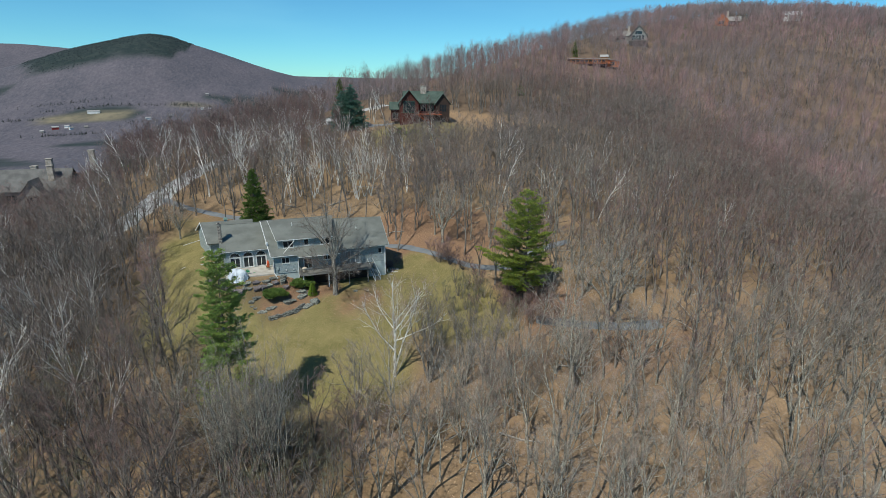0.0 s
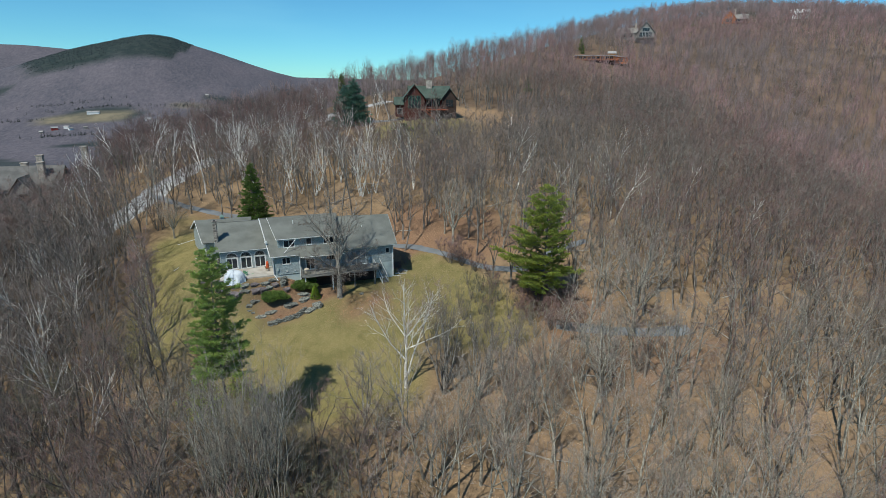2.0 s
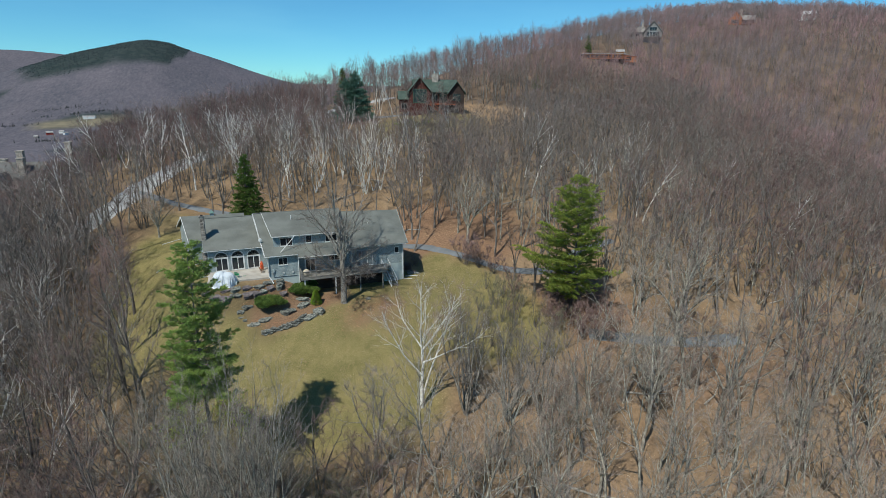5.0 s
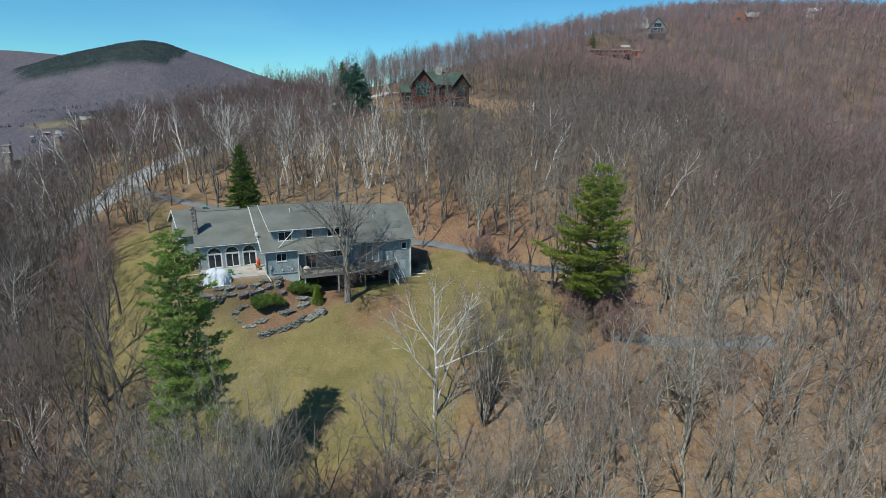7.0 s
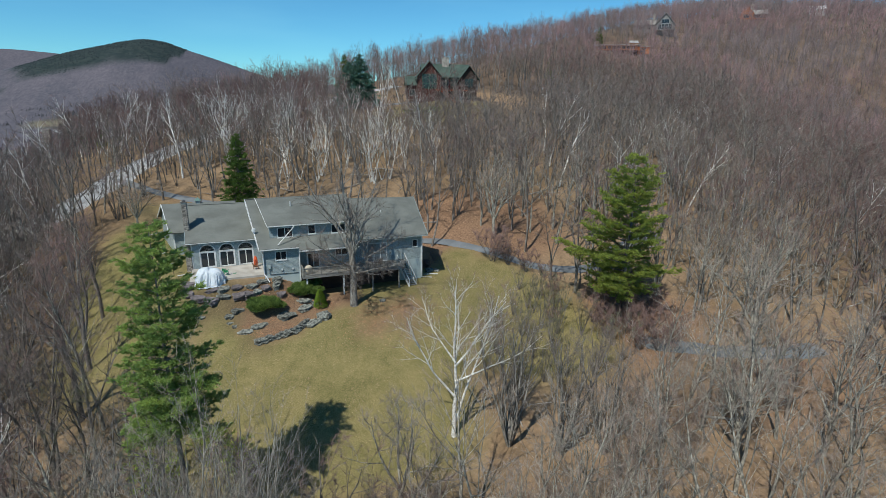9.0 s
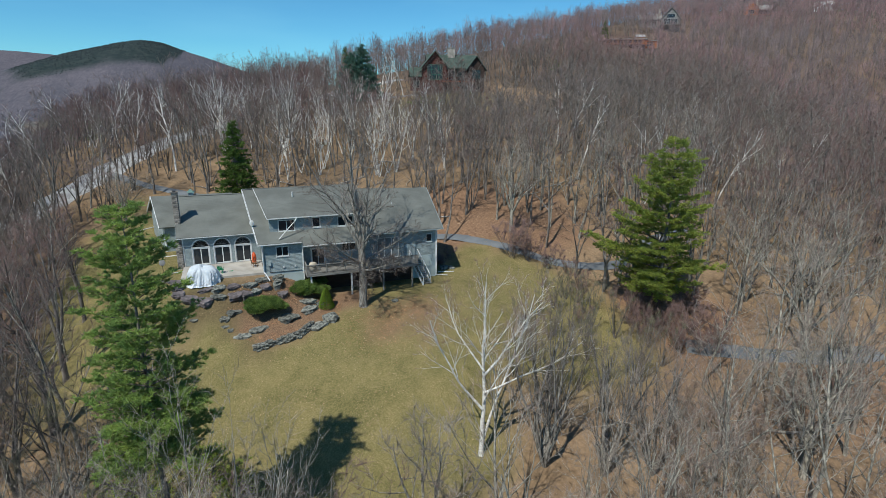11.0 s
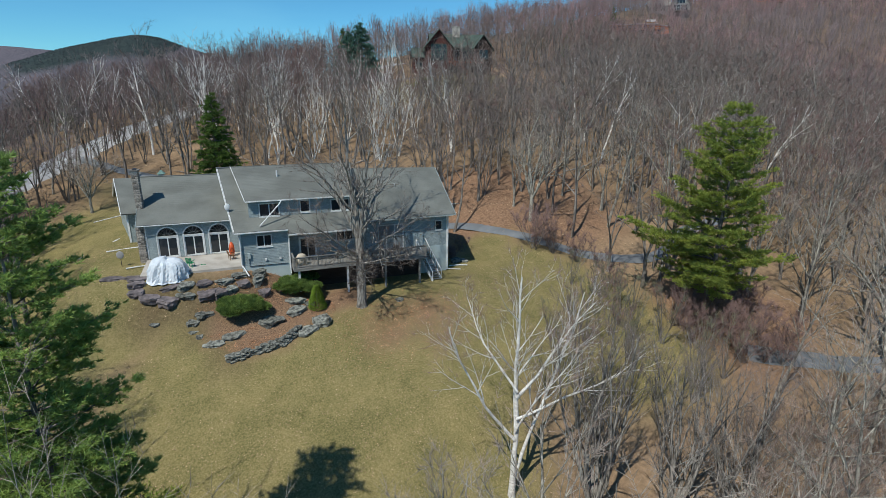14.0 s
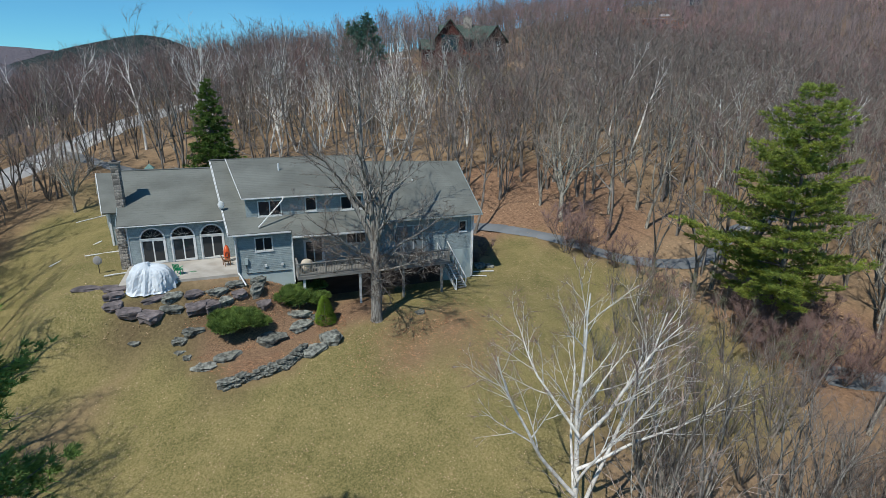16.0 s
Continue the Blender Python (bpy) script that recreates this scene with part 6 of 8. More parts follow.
for x, y, s, r in ((25.0, -15.5, 0.9, 0), (30.5, -9.2, 0.75, 15), (33.2, -8.0, 0.85, 75), (35.6, -6.0, 0.75, 135), (33.0, -12.2, 0.9, 195), (36.5, -9.6, 0.85, 255), (29.6, -13.2, 0.85, 315), (32.6, -15.6, 0.9, 45), (34.2, -3.8, 0.65, 165), (29.0, -17.0, 0.85, 60), (22.8, -17.5, 0.8, 100), (31.5, -20.5, 1.0, 150), (36.0, -20.0, 0.9, 190), (6.2, -29.5, 0.7, 220), (1.5, -29.8, 0.6, 250), (26.5, -12.0, 0.7, 280), (38.0, -9.5, 0.9, 310), (40.2, -17.0, 0.8, 30), (30.5, -12.5, 0.7, 70), (33.5, -9.0, 0.75, 110), (34.5, -13.5, 0.9, 170), (28.5, -20.5, 1.0, 210), (32.0, -17.0, 0.85, 350), (37.5, -14.5, 1.0, 250), (26.0, -19.5, 0.9, 290), (36.0, -6.5, 0.7, 330), (24.5, -22.0, 1.0, 15), (29.5, -23.5, 1.05, 95), (39.5, -20.0, 1.0, 135)):
    tree_thing(thin, on(x, y), r, s, "thin upright bare saplings with olive twigs", "sapling clumps round the lawn", "sapling_clump", "shrub")
dusk = tree_meshes(83, BARK, REDTWIG, height=3.6, spread=1.5, first=0.1, limbs=44, twigs=1500, radius=0.04, sides=3, twig_r=0.009, twig_len=0.7, up=1.2, sub=1, forks=11, splay=0.6)
for x, y, s, r in ((33.6, 3.4, 1.7, 10), (35.6, 2.4, 1.4, 70), (37.6, 0.2, 1.1, 160), (39.7, -1.6, 0.8, 130), (25.6, 6.8, 0.65, 120), (23.6, 5.2, 0.5, 180), (40.6, -12.4, 1.35, 240), (42.4, -15.4, 1.4, 300), (40.2, -15.8, 1.3, 20), (37.0, -7.4, 0.85, 280), (38.8, -5.2, 0.9, 340), (35.2, -11.4, 0.8, 110), (45.3, -19.3, 1.05, 200), (46.6, -20.2, 0.8, 310), (43.2, -18.8, 1.1, 50), (44.4, -17.6, 1.4, 90), (47.0, -16.4, 1.3, 130), (48.6, -18.6, 1.2, 200), (43.2, -12.0, 1.2, 260), (51.0, -26.4, 0.6, 40), (53.4, -27.2, 0.65, 200), (56.0, -27.6, 0.7, 260), (58.8, -28.0, 0.6, 310), (54.6, -29.0, 0.6, 80), (49.5, -13.5, 1.2, 330)):
    tree_thing(dusk, on(x, y), r, s, "low bare shrub with reddish-brown twigs", "reddish bare shrubs", "bare_shrub", "shrub")

haze = tree_meshes(85, PALEBARK, HAZETWIG, True, height=7.2, spread=2.2, first=0.2, limbs=60, twigs=2100, radius=0.07, sides=3, twig_r=0.0075, twig_len=1.0, up=1.5, sub=1, forks=10, splay=0.4)
for x, y, s, r in ((33.0, -29.5, 1.0, 130), (35.5, -26.5, 0.85, 190), (39.0, -28.0, 0.9, 310), (29.0, -34.0, 1.0, 20), (22.0, -34.5, 0.85, 90), (37.0, -32.5, 1.0, 160), (47.0, -29.5, 0.75, 50), (51.0, -31.5, 0.8, 150), (36.8, -29.4, 0.85, 140), (31.8, -32.2, 0.95, 210), (26.2, -35.2, 0.95, 270), (34.4, -35.0, 1.0, 330), (40.8, -31.0, 0.9, 60), (44.6, -30.5, 0.85, 170), (18.8, -34.5, 0.7, 290)):
    tree_thing(haze, on(x, y), r, s, "rounded bare thicket with fine reddish-brown twigs", "bare thickets below the lawn", "thicket", "shrub")

# white birches in the wood
birches = [branched_meshes(90 + i, BIRCH, REDTWIG, height=14, radius=0.175, angle=(0.55, 0.65), ratio=(0.45, 0.5), wob=0.12, lift=0.10, first=0.35, twigs=14, twig_len=0.9, twig_r=0.011, segs=(7, 4, 2), sides=4, taper=0.85, **({"kids": (6, 3)} if i == 0 else {"stems": fan(20 + i, i + 1, 0.2 + 0.05 * i, 14.0, -0.3), "kids": (5, 3)})) for i in range(3)]
LOWER_BIRCHES = [(-52, 40, 1), (-48, 8, 0), (-44, -8, 1), (-55, 22, 0), (-31, 22, 1), (-30, 30, 0), (4, 74, 2),
         (9, 69, 1), (-7, 60, 1), (18, 74, 1), (28, 80, 2), (-24, 82, 2), (-31, 78, 1), (-36, 84, 0),
         (12, 90, 2), (2, 95, 1), (31, 101, 1), (30, 93, 1), (20, 55, 1), (70, 50, 0), (-12, 52, 0),
         (105, 45, 1), (84, 3, 0), (96, -8, 0), (13.6, 45.0, 2), (24.0, 42.0, 2), (26.5, 42.4, 1), (24.8, 108.0, 2),
         (20.5, 104.0, 1), (17.0, 99.5, 2)]
UPPER_BIRCHES = [(-41, 13, 1), (-46, 24, 0), (77, 9.5, 0), (58, 24, 0), (-20.5, 58, 1), (-12, 69, 1), (-9, 71, 0),
         (-18, 78, 1), (-14, 82, 0), (-4, 70, 0), (2, 62, 1), (-26, 74, 0), (-1, 88, 1), (6, 80, 0),
         (-33, 55, 0), (-38, 40, 1), (-36, 5, 0), (-33, -3, 0), (-29, -14, 1), (-24, -22, 0), (13, 66, 0),
         (33, 66, 1), (43, 64, 0), (52, 56, 0), (-40, 66, 1), (-28, 88, 0), (-22, 95, 1), (46, 119, 0),
         (50, 121, 2), (44, 103, 1), (47, 99, 0), (38, 50, 0), (63, 36, 0), (90, 30, 0)]
spots = LOWER_BIRCHES + UPPER_BIRCHES
brng0 = random.Random(19)
for cx, cy, rx, ry, n in ((-42, 10, 15, 34, 22), (-8, 66, 26, 14, 12), (14, 84, 24, 14, 8), (-30, -22, 9, 14, 7), (88, 20, 30, 26, 8), (-34, 0, 16, 26, 11), (8, 47, 16, 5, 6)):
    while n:
        x, y = brng0.gauss(cx, rx * 0.6), brng0.gauss(cy, ry * 0.6)
        if bool(clear_of(np.array(x), np.array(y))):
            spots.append((x, y, brng0.choice((0, 0, 1, 1, 2))))
            n -= 1
for i, (x, y, k) in enumerate(spots):
    tree_thing(birches[k], on(x, y), i * 47, (0.9 if x < -20 and y < 40 else 0.82 if y < 58 else 0.66) + 0.05 * (i % 7), ("white birch with a forked bare crown", "crooked white birch among bare trees", "white birch clump with several stems")[k], "white birches in the wood", "birch_tree")

showy = [branched_meshes(190 + i, BIRCH, REDTWIG, height=15, radius=0.17, angle=(0.5, 0.6), ratio=(0.42, 0.5), wob=0.10, lift=0.08, first=0.3, twigs=7, twig_len=0.8, twig_r=0.010, segs=(8, 5, 2), sides=5, taper=0.9, stems=fan(50 + i, 3 + i, 0.18, 14.5, -0.3), kids=(6, 3)) for i in range(2)]
for i, (x, y) in enumerate(SHOWY):
    tree_thing(showy[i % 2], on(x, y), i * 67, 0.9 + 0.06 * (i % 4), "large white birch with several bright stems on the slope", "white birches in the wood", "birch_tree")

# a fallen birch on the slope and loose branches on the forest floor
log = thing("fallen_birch", on(5.5, 42.5, 0.25), 0, "fallen pale birch trunk lying on the leaf-strewn slope", "fallen tree")
part("trunk", Geo().tube([(-4.2, 3.5, 1.5), (-1.5, 1.2, 0.55), (1.0, -0.6, 0.05), (2.4, -1.6, -0.3)], [0.04, 0.07, 0.09, 0.10], 8), PALEWOOD, log)
part("limb", Geo().tube([(-2.2, 1.8, 0.8), (-3.6, 1.0, 1.6), (-4.6, 0.9, 2.3)], [0.04, 0.03, 0.015], 6), PALEWOOD, log)
frng = random.Random(97)
deadwood = [Geo().tube([(-1.6, 0, 0.05), (-0.4, 0.15, 0.12), (0.8, -0.05, 0.09), (1.9, 0.25, 0.05)], [0.07, 0.065, 0.05, 0.02], 5).mesh("fallen_branch", BARK), Geo().tube([(-2.4, 0.1, 0.08), (0, -0.1, 0.14), (2.2, 0.3, 0.07)], [0.11, 0.09, 0.04], 6).mesh("fallen_branch", PALEWOOD)]
count = 0
while count < 90:
    x, y = frng.uniform(-40, 85), frng.uniform(-45, 60)
    if bool(clear_of(np.array(x), np.array(y))):
        b = tagged(new("fallen_branch", deadwood[count % 2]), "dead branch lying on dry leaves", "branch", "fallen branches on the forest floor")
        gx, gy = float(bumps(x + 0.5, y) - bumps(x - 0.5, y)), float(bumps(x, y + 0.5) - bumps(x, y - 0.5))
        m = Matrix.Translation(on(x, y, 0.02)) @ Vector((0, 0, 1)).rotation_difference(Vector((-gx, -gy, 1))).to_matrix().to_4x4() @ pose(0, 0, 0, 0, 0, frng.uniform(0, 360))
        b.matrix_world = m @ Matrix.Scale(frng.uniform(0.6, 1.5), 4)
        count += 1


# ---- patio, rockery and garden ----
def patio():
    p = tagged(part("patio", Geo().box(-8.1, 0.44, 0.95, 5.93, -0.95, -0.5), CONCRETE), "pale concrete patio before the sunroom", "patio", kind="structure")
    return p


patio()


def slab_rock(rng, long, deep, high, mat):
    """A weathered flat stone with broken sides."""
    bm = bmesh.new()
    n = rng.randint(8, 12)
    ring = []
    for i in range(n):
        a = 6.283 * (i + rng.uniform(-0.25, 0.25)) / n
        r = rng.uniform(0.70, 1.12)
        ring.append((math.cos(a) * long / 2 * r, math.sin(a) * deep / 2 * r))
    layers = []
    for z, k in ((-0.75, 0.90), (-0.15, 0.98), (0.12, 1.03), (0.40, 0.99), (0.5, 0.90)):
        layers.append([bm.verts.new((x * k + rng.gauss(0, 0.035) * long, y * k + rng.gauss(0, 0.035) * long, z * high + rng.gauss(0, 0.07) * high)) for x, y in ring])
    for lo, hi in zip(layers[:-1], layers[1:]):
        for i in range(n):
            bm.faces.new((lo[i], lo[(i + 1) % n], hi[(i + 1) % n], hi[i]))
    c = bm.verts.new((0, 0, 0.5 * high + rng.gauss(0.02, 0.03)))
    for i in range(n):
        bm.faces.new((layers[-1][i], layers[-1][(i + 1) % n], c))
    bm.faces.new(layers[0][::-1])
    me = bpy.data.meshes.new("rock")
    bm.to_mesh(me)
    bm.free()
    me.materials.append(mat)
    return me


rr = random.Random(11)
# (x, y, length, depth, height, turn, purple)
TERRACE_ROCKS = [(-10.3, 1.5, 1.8, 0.9, 0.4, 10, 1), (-8.4, 0.9, 1.7, 1.0, 0.4, -12, 1), (-8.2, -0.2, 1.3, 0.8, 0.4, 25, 1), (-8.2, -1.0, 1.4, 1.0, 0.45, 30, 1), (-7.2, -1.5, 1.8, 1.0, 0.45, 5, 1), (-5.8, -1.9, 1.7, 1.3, 0.55, -8, 1), (-5.6, -0.9, 1.5, 0.6, 0.3, 8, 1),
         (-4.3, -0.9, 1.5, 0.9, 0.45, 15, 0), (-4.4, -1.7, 1.5, 0.7, 0.35, -5, 0), (-2.9, -0.9, 1.5, 0.9, 0.45, 0, 1), (-2.6, -1.8, 2.0, 1.1, 0.6, 12, 1), (-1.5, -1.9, 1.6, 1.0, 0.6, 40, 1)]
STEP_ROCKS = [(-1.3, -0.9, 1.7, 0.7, 0.35, -5, 0), (-0.6, -1.7, 1.1, 0.8, 0.5, 20, 0), (0.2, -0.4, 1.9, 0.7, 0.35, 5, 0), (0.4, -1.4, 1.3, 0.9, 0.55, -30, 1), (1.7, -1.2, 1.3, 1.0, 0.85, 60, 0), (1.9, -0.3, 1.2, 0.7, 0.6, 10, 0), (2.1, -2.2, 1.1, 0.8, 0.45, 15, 1),
         (-3.9, -3.5, 1.2, 0.8, 0.5, 20, 0), (-3.0, -3.1, 1.6, 0.8, 0.5, 25, 0), (-3.9, -4.2, 0.8, 0.5, 0.3, 0, 0), (-3.5, -4.7, 0.7, 0.5, 0.3, 40, 0), (-2.3, -6.0, 1.5, 0.7, 0.4, 5, 0)]
BED_ROCKS = [(-0.8, -5.4, 1.8, 0.9, 0.45, 8, 0), (2.4, -4.6, 2.3, 1.4, 0.65, 28, 0), (4.6, -2.7, 1.9, 0.8, 0.4, 0, 0), (4.7, -3.7, 1.9, 1.0, 0.55, 22, 0), (6.7, -5.7, 1.6, 1.3, 1.0, 35, 0), (5.3, -6.6, 1.7, 0.9, 0.6, 20, 0), (-6.9, -3.1, 0.7, 0.5, 0.25, 0, 0),
         (14.2, -4.4, 0.8, 0.6, 0.35, 0, 0), (23.4, 4.0, 1.2, 0.9, 0.7, 0, 0), (24.4, 3.6, 0.9, 0.8, 0.5, 0, 0), (5.9, -2.9, 1.0, 0.8, 0.5, 0, 0)]
for x, y, a, b, c, t, purple in TERRACE_ROCKS + STEP_ROCKS + BED_ROCKS:
    ob = tagged(new("garden_rock", slab_rock(rr, a * 1.08, b * 1.15, c * 0.95, PURPLE_ROCK if purple else ROCK)), "flat purple-grey rock in the garden bank" if purple else "rugged grey rock in the leafy bed", "rock", "rocks of the garden bank")
    ob.matrix_world = pose(*on(x, y, 0.06 * c), rr.uniform(-7, 7) + 8, rr.uniform(-7, 7), t)


def stone_wall():
    """A low dry wall of stacked flat stones along the foot of the bed."""
    w = thing("dry_stone_wall", on(-1.0, -7.9), 0, "low dry-stacked wall of flat grey stones round the bed", "stone wall")
    inv = w.matrix_world.inverted()
    line = [(-1.1, -8.2), (0.3, -7.9), (1.7, -7.7), (3.0, -7.5), (3.9, -6.9), (4.6, -6.4)]
    kinds = [slab_rock(rr, 1.1, 0.6, 0.17, ROCK) for _ in range(6)]
    for (ax, ay), (bx, by) in zip(line[:-1], line[1:]):
        n = max(2, round(math.hypot(bx - ax, by - ay) / 0.62))
        turn = math.degrees(math.atan2(by - ay, bx - ax))
        for row in range(4):
            for i in range(n):
                t = (i + 0.5 * (row % 2) + 0.25) / n
                if row == 3 and rr.random() < 0.25:
                    continue
                x, y = ax + (bx - ax) * t, ay + (by - ay) * t
                s = new("stone", rr.choice(kinds))
                s.parent = w
                s.matrix_basis = inv @ pose(*on(x + rr.gauss(0, 0.04), y + 0.05 * row, 0.04 + 0.135 * row), rr.uniform(-5, 5), rr.uniform(-5, 5), turn + rr.uniform(-9, 9)) @ Matrix.Diagonal((rr.uniform(0.6, 0.95), rr.uniform(0.8, 1.2), rr.uniform(0.85, 1.25), 1))
    cap = new("capstone", slab_rock(rr, 1.9, 0.9, 0.45, ROCK))
    cap.parent = w
    cap.matrix_basis = inv @ pose(*on(-0.8, -8.0, 0.3), 2, 3, 15)
    return w


stone_wall()


def spike_bush(name, at, label, rng, rx, rz, count, length, mat, flat=0.5, category="shrub"):
    """An evergreen shrub: many short leafy sprays round an uneven mound."""
    t = thing(name, at, 0, label, category)
    fine, wood = [], []
    lobes = [(rng.uniform(-0.75, 0.75) * rx, rng.uniform(-0.5, 0.5) * rx, rng.uniform(0.15, 0.65) * rz, rng.uniform(0.28, 0.5)) for _ in range(22)]
    for _ in range(count):
        lx, ly, lz, k = rng.choice(lobes)
        d = Vector((rng.gauss(0, 1), rng.gauss(0, 1), abs(rng.gauss(0.3, 0.8)))).normalized()
        c = Vector((lx + d.x * rx * k * 0.75, ly + d.y * rx * k * 0.75, lz + d.z * rz * k * 0.75))
        out = (d + Vector((0, 0, flat))).normalized()
        for _ in range(4):
            e = (out + Vector((rng.gauss(0, 0.5), rng.gauss(0, 0.5), rng.gauss(0, 0.4)))).normalized()
            fine.append((c - e * length * 0.3, c + e * length * rng.uniform(0.6, 1.1), length * 0.13))
    for lx, ly, lz, k in lobes:
        wood.append(([Vector((0, 0, -0.1)), Vector((lx * 0.5, ly * 0.5, lz * 0.6)), Vector((lx, ly, lz))], [0.05, 0.035, 0.015], 4))
    v, f = wood_arrays(wood)
    part("branches", fast_mesh("branch", v, f, BARK), None, t).name = "branch"
    v, f = blade_arrays(fine, 9)
    part("foliage", fast_mesh("foliage", v, f, mat), None, t)
    return t


brng = random.Random(19)
spike_bush("juniper", on(0.3, -3.2), "low spreading dark green juniper in the bed", brng, 2.4, 1.25, 6500, 0.34, JUNIPER, 0.12)
spike_bush("juniper", on(5.2, -0.9), "low spreading juniper beside the deck", brng, 2.1, 1.3, 5200, 0.34, JUNIPER, 0.2)
dwarf = thing("dwarf_spruce", on(6.6, -3.3), 0, "small lime-green cone-shaped spruce", "shrub")
fine = []
for _ in range(2600):
    h = 2.15 * brng.random() ** 1.3
    a, r = brng.uniform(0, 6.28), 0.86 * (1 - h / 2.35) ** 0.7 * brng.uniform(0.78, 1.04)
    c = Vector((math.cos(a) * r, math.sin(a) * r, h))
    for _ in range(2):
        d = (Vector((math.cos(a), math.sin(a), 0.7)) + Vector((brng.gauss(0, 0.4), brng.gauss(0, 0.4), brng.gauss(0, 0.4)))).normalized()
        fine.append((c - d * 0.05, c + d * brng.uniform(0.08, 0.17), 0.02))
v, f = twig_arrays(fine)
part("foliage", fast_mesh("foliage", v, f, LIMECONE), None, dwarf)
part("trunk", Geo().tube([(0, 0, -0.2), (0, 0, 1.6)], [0.05, 0.02], 6), BARK, dwarf)


def tarp_heap():
    """A tarpaulin draped over garden furniture, pleated and tied at the foot."""
    t = thing("covered_furniture", (-5.8, 0.85, -1.02), 0, "garden furniture under a silver-white tarpaulin", "furniture cover")
    n, rows = 56, 12
    g = Geo()
    prof = [(1.10, 0.0), (1.0, 0.14), (0.96, 0.45), (0.92, 0.78), (0.87, 1.10), (0.81, 1.38), (0.74, 1.62), (0.64, 1.80), (0.50, 1.91), (0.36, 1.99), (0.2, 2.05), (0.0, 2.06)]
    for i, (r, z) in enumerate(prof):
        for j in range(n):
            a = 2 * math.pi * j / n
            bulge = 0.07 * math.sin(a * 2 + 0.6 + z) + 0.05 * math.sin(a * 3.0 - 1.7 * z)
            fold = bulge + 0.07 * (1 - 2 * abs(math.sin(a * 5.5 + 0.7 * math.sin(a * 3)))) + 0.045 * (1 - 2 * abs(math.sin(a * 9 + i * 0.55))) + 0.02 * math.sin(a * 29 + i)
            low = 1 - i / rows
            e = 3.4
            sq = (abs(math.cos(a)) ** e + abs(math.sin(a)) ** e) ** (-1 / e)
            k = r * sq * (1 + fold * (0.3 + 0.9 * low))
            sag = 0.07 * math.sin(a * 2 + 1) * (1 - low) + 0.05 * math.sin(a * 5) * low
            g.v.append((1.66 * k * math.cos(a), 1.25 * k * math.sin(a), z * (1 - 0.07 * math.cos(a + 0.5)) + (sag if 0 < i else 0)))
    for i in range(len(prof) - 1):
        for j in range(n):
            g.f.append((i * n + j, i * n + (j + 1) % n, (i + 1) * n + (j + 1) % n, (i + 1) * n + j))
    g.f.append(tuple(range(n - 1, -1, -1)))
    part("tarpaulin", g, TARP, t, "", False)
    part("tie_rope", Geo().tube([(1.70 * math.cos(a / 10 * 6.283), 1.28 * math.sin(a / 10 * 6.283), 0.2) for a in range(11)], 0.012, 4), BEIGE, t)
    return t


tarp_heap()


def garden_chair(name, at, turn, mat, label, high=0.42):
    c = thing(name, at, turn, label, "chair")
    part("seat", Geo().box(-0.26, 0.26, -0.26, 0.24, high - 0.04, high), mat, c)
    for i in range(5):
        x = -0.22 + i * 0.11
        part("back_slat", Geo().beam((x, 0.24, high), (x, 0.40, high + 0.55), 0.08, 0.02), mat, c)
    for x, y in ((-0.23, -0.23), (0.23, -0.23), (-0.23, 0.21), (0.23, 0.21)):
        part("leg", Geo().box(x - 0.025, x + 0.025, y - 0.025, y + 0.025, 0, high - 0.042), mat, c)
    for x in (-0.28, 0.28):
        part("armrest", Geo().box(x - 0.04, x + 0.04, -0.26, 0.3, high + 0.2, high + 0.23), mat, c)
    return c


garden_chair("garden_chair", (-4.05, 2.35, -0.5), 160, GREEN_PLASTIC, "green plastic chair behind the covered furniture")
garden_chair("garden_chair", (-0.45, 3.5, -0.5), 110, TANWOOD, "weathered brown wooden chair on the patio")
buoy = thing("kayak", (-0.40, 4.55, -0.5), 0, "orange plastic kayak standing upright by the wall", "boat")
part("hull", Geo().tube([(0, 0, 0.0), (0, 0.02, 0.12), (0.0, 0.06, 0.5), (0.0, 0.14, 1.0), (0.0, 0.22, 1.3), (0, 0.25, 1.42)], [0.10, 0.20, 0.27, 0.25, 0.15, 0.03], 12), ORANGE, buoy, "", True)
part("cockpit_rim", Geo().tube([(0.12 * math.cos(a / 10 * 6.283), -0.19 + 0.06 * math.sin(a / 10 * 6.283) * 0.3, 0.66 + 0.26 * math.sin(a / 10 * 6.283)) for a in range(11)], 0.022, 5), DARKMETAL, buoy)
hose = thing("hose", (-3.0, 2.6, -0.49), 0, "short loop of green garden hose on the patio", "hose")
part("coil", Geo().tube([(0.22 * math.cos(a / 14 * 6.283), 0.12 * math.sin(a / 14 * 6.283), 0.02) for a in range(15)], 0.018, 5), GREEN_PLASTIC, hose)
grill = thing("covered_grill", (5.75, -0.35, -0.55), 15, "barbecue under a beige cover on the deck", "grill")
part("cover", Geo().ball((0, 0, 0.72), (0.52, 0.38, 0.42), 14, 7, 0.05, brng).box(-0.42, 0.42, -0.3, 0.3, 0.06, 0.72), BEIGE, grill, "", True)
for x, y in ((-0.36, -0.24), (0.36, -0.24), (-0.36, 0.24), (0.36, 0.24)):
    part("leg", Geo().box(x - 0.02, x + 0.02, y - 0.02, y + 0.02, 0.0, 0.07), DARKMETAL, grill)
for x, r in ((9.4, 190), (11.0, 170), (15.2, 185)):
    garden_chair("deck_chair", (x, 0.5, -0.55), r, DECKWOOD, "grey wooden chair on the deck")
post = thing("satellite_dish", on(-10.2, 5.4), 0, "grey satellite dish on a short pole in the grass", "antenna")
part("pole", Geo().tube([(0, 0, -0.3), (0, 0, 1.0)], 0.03, 8), DARKMETAL, post)
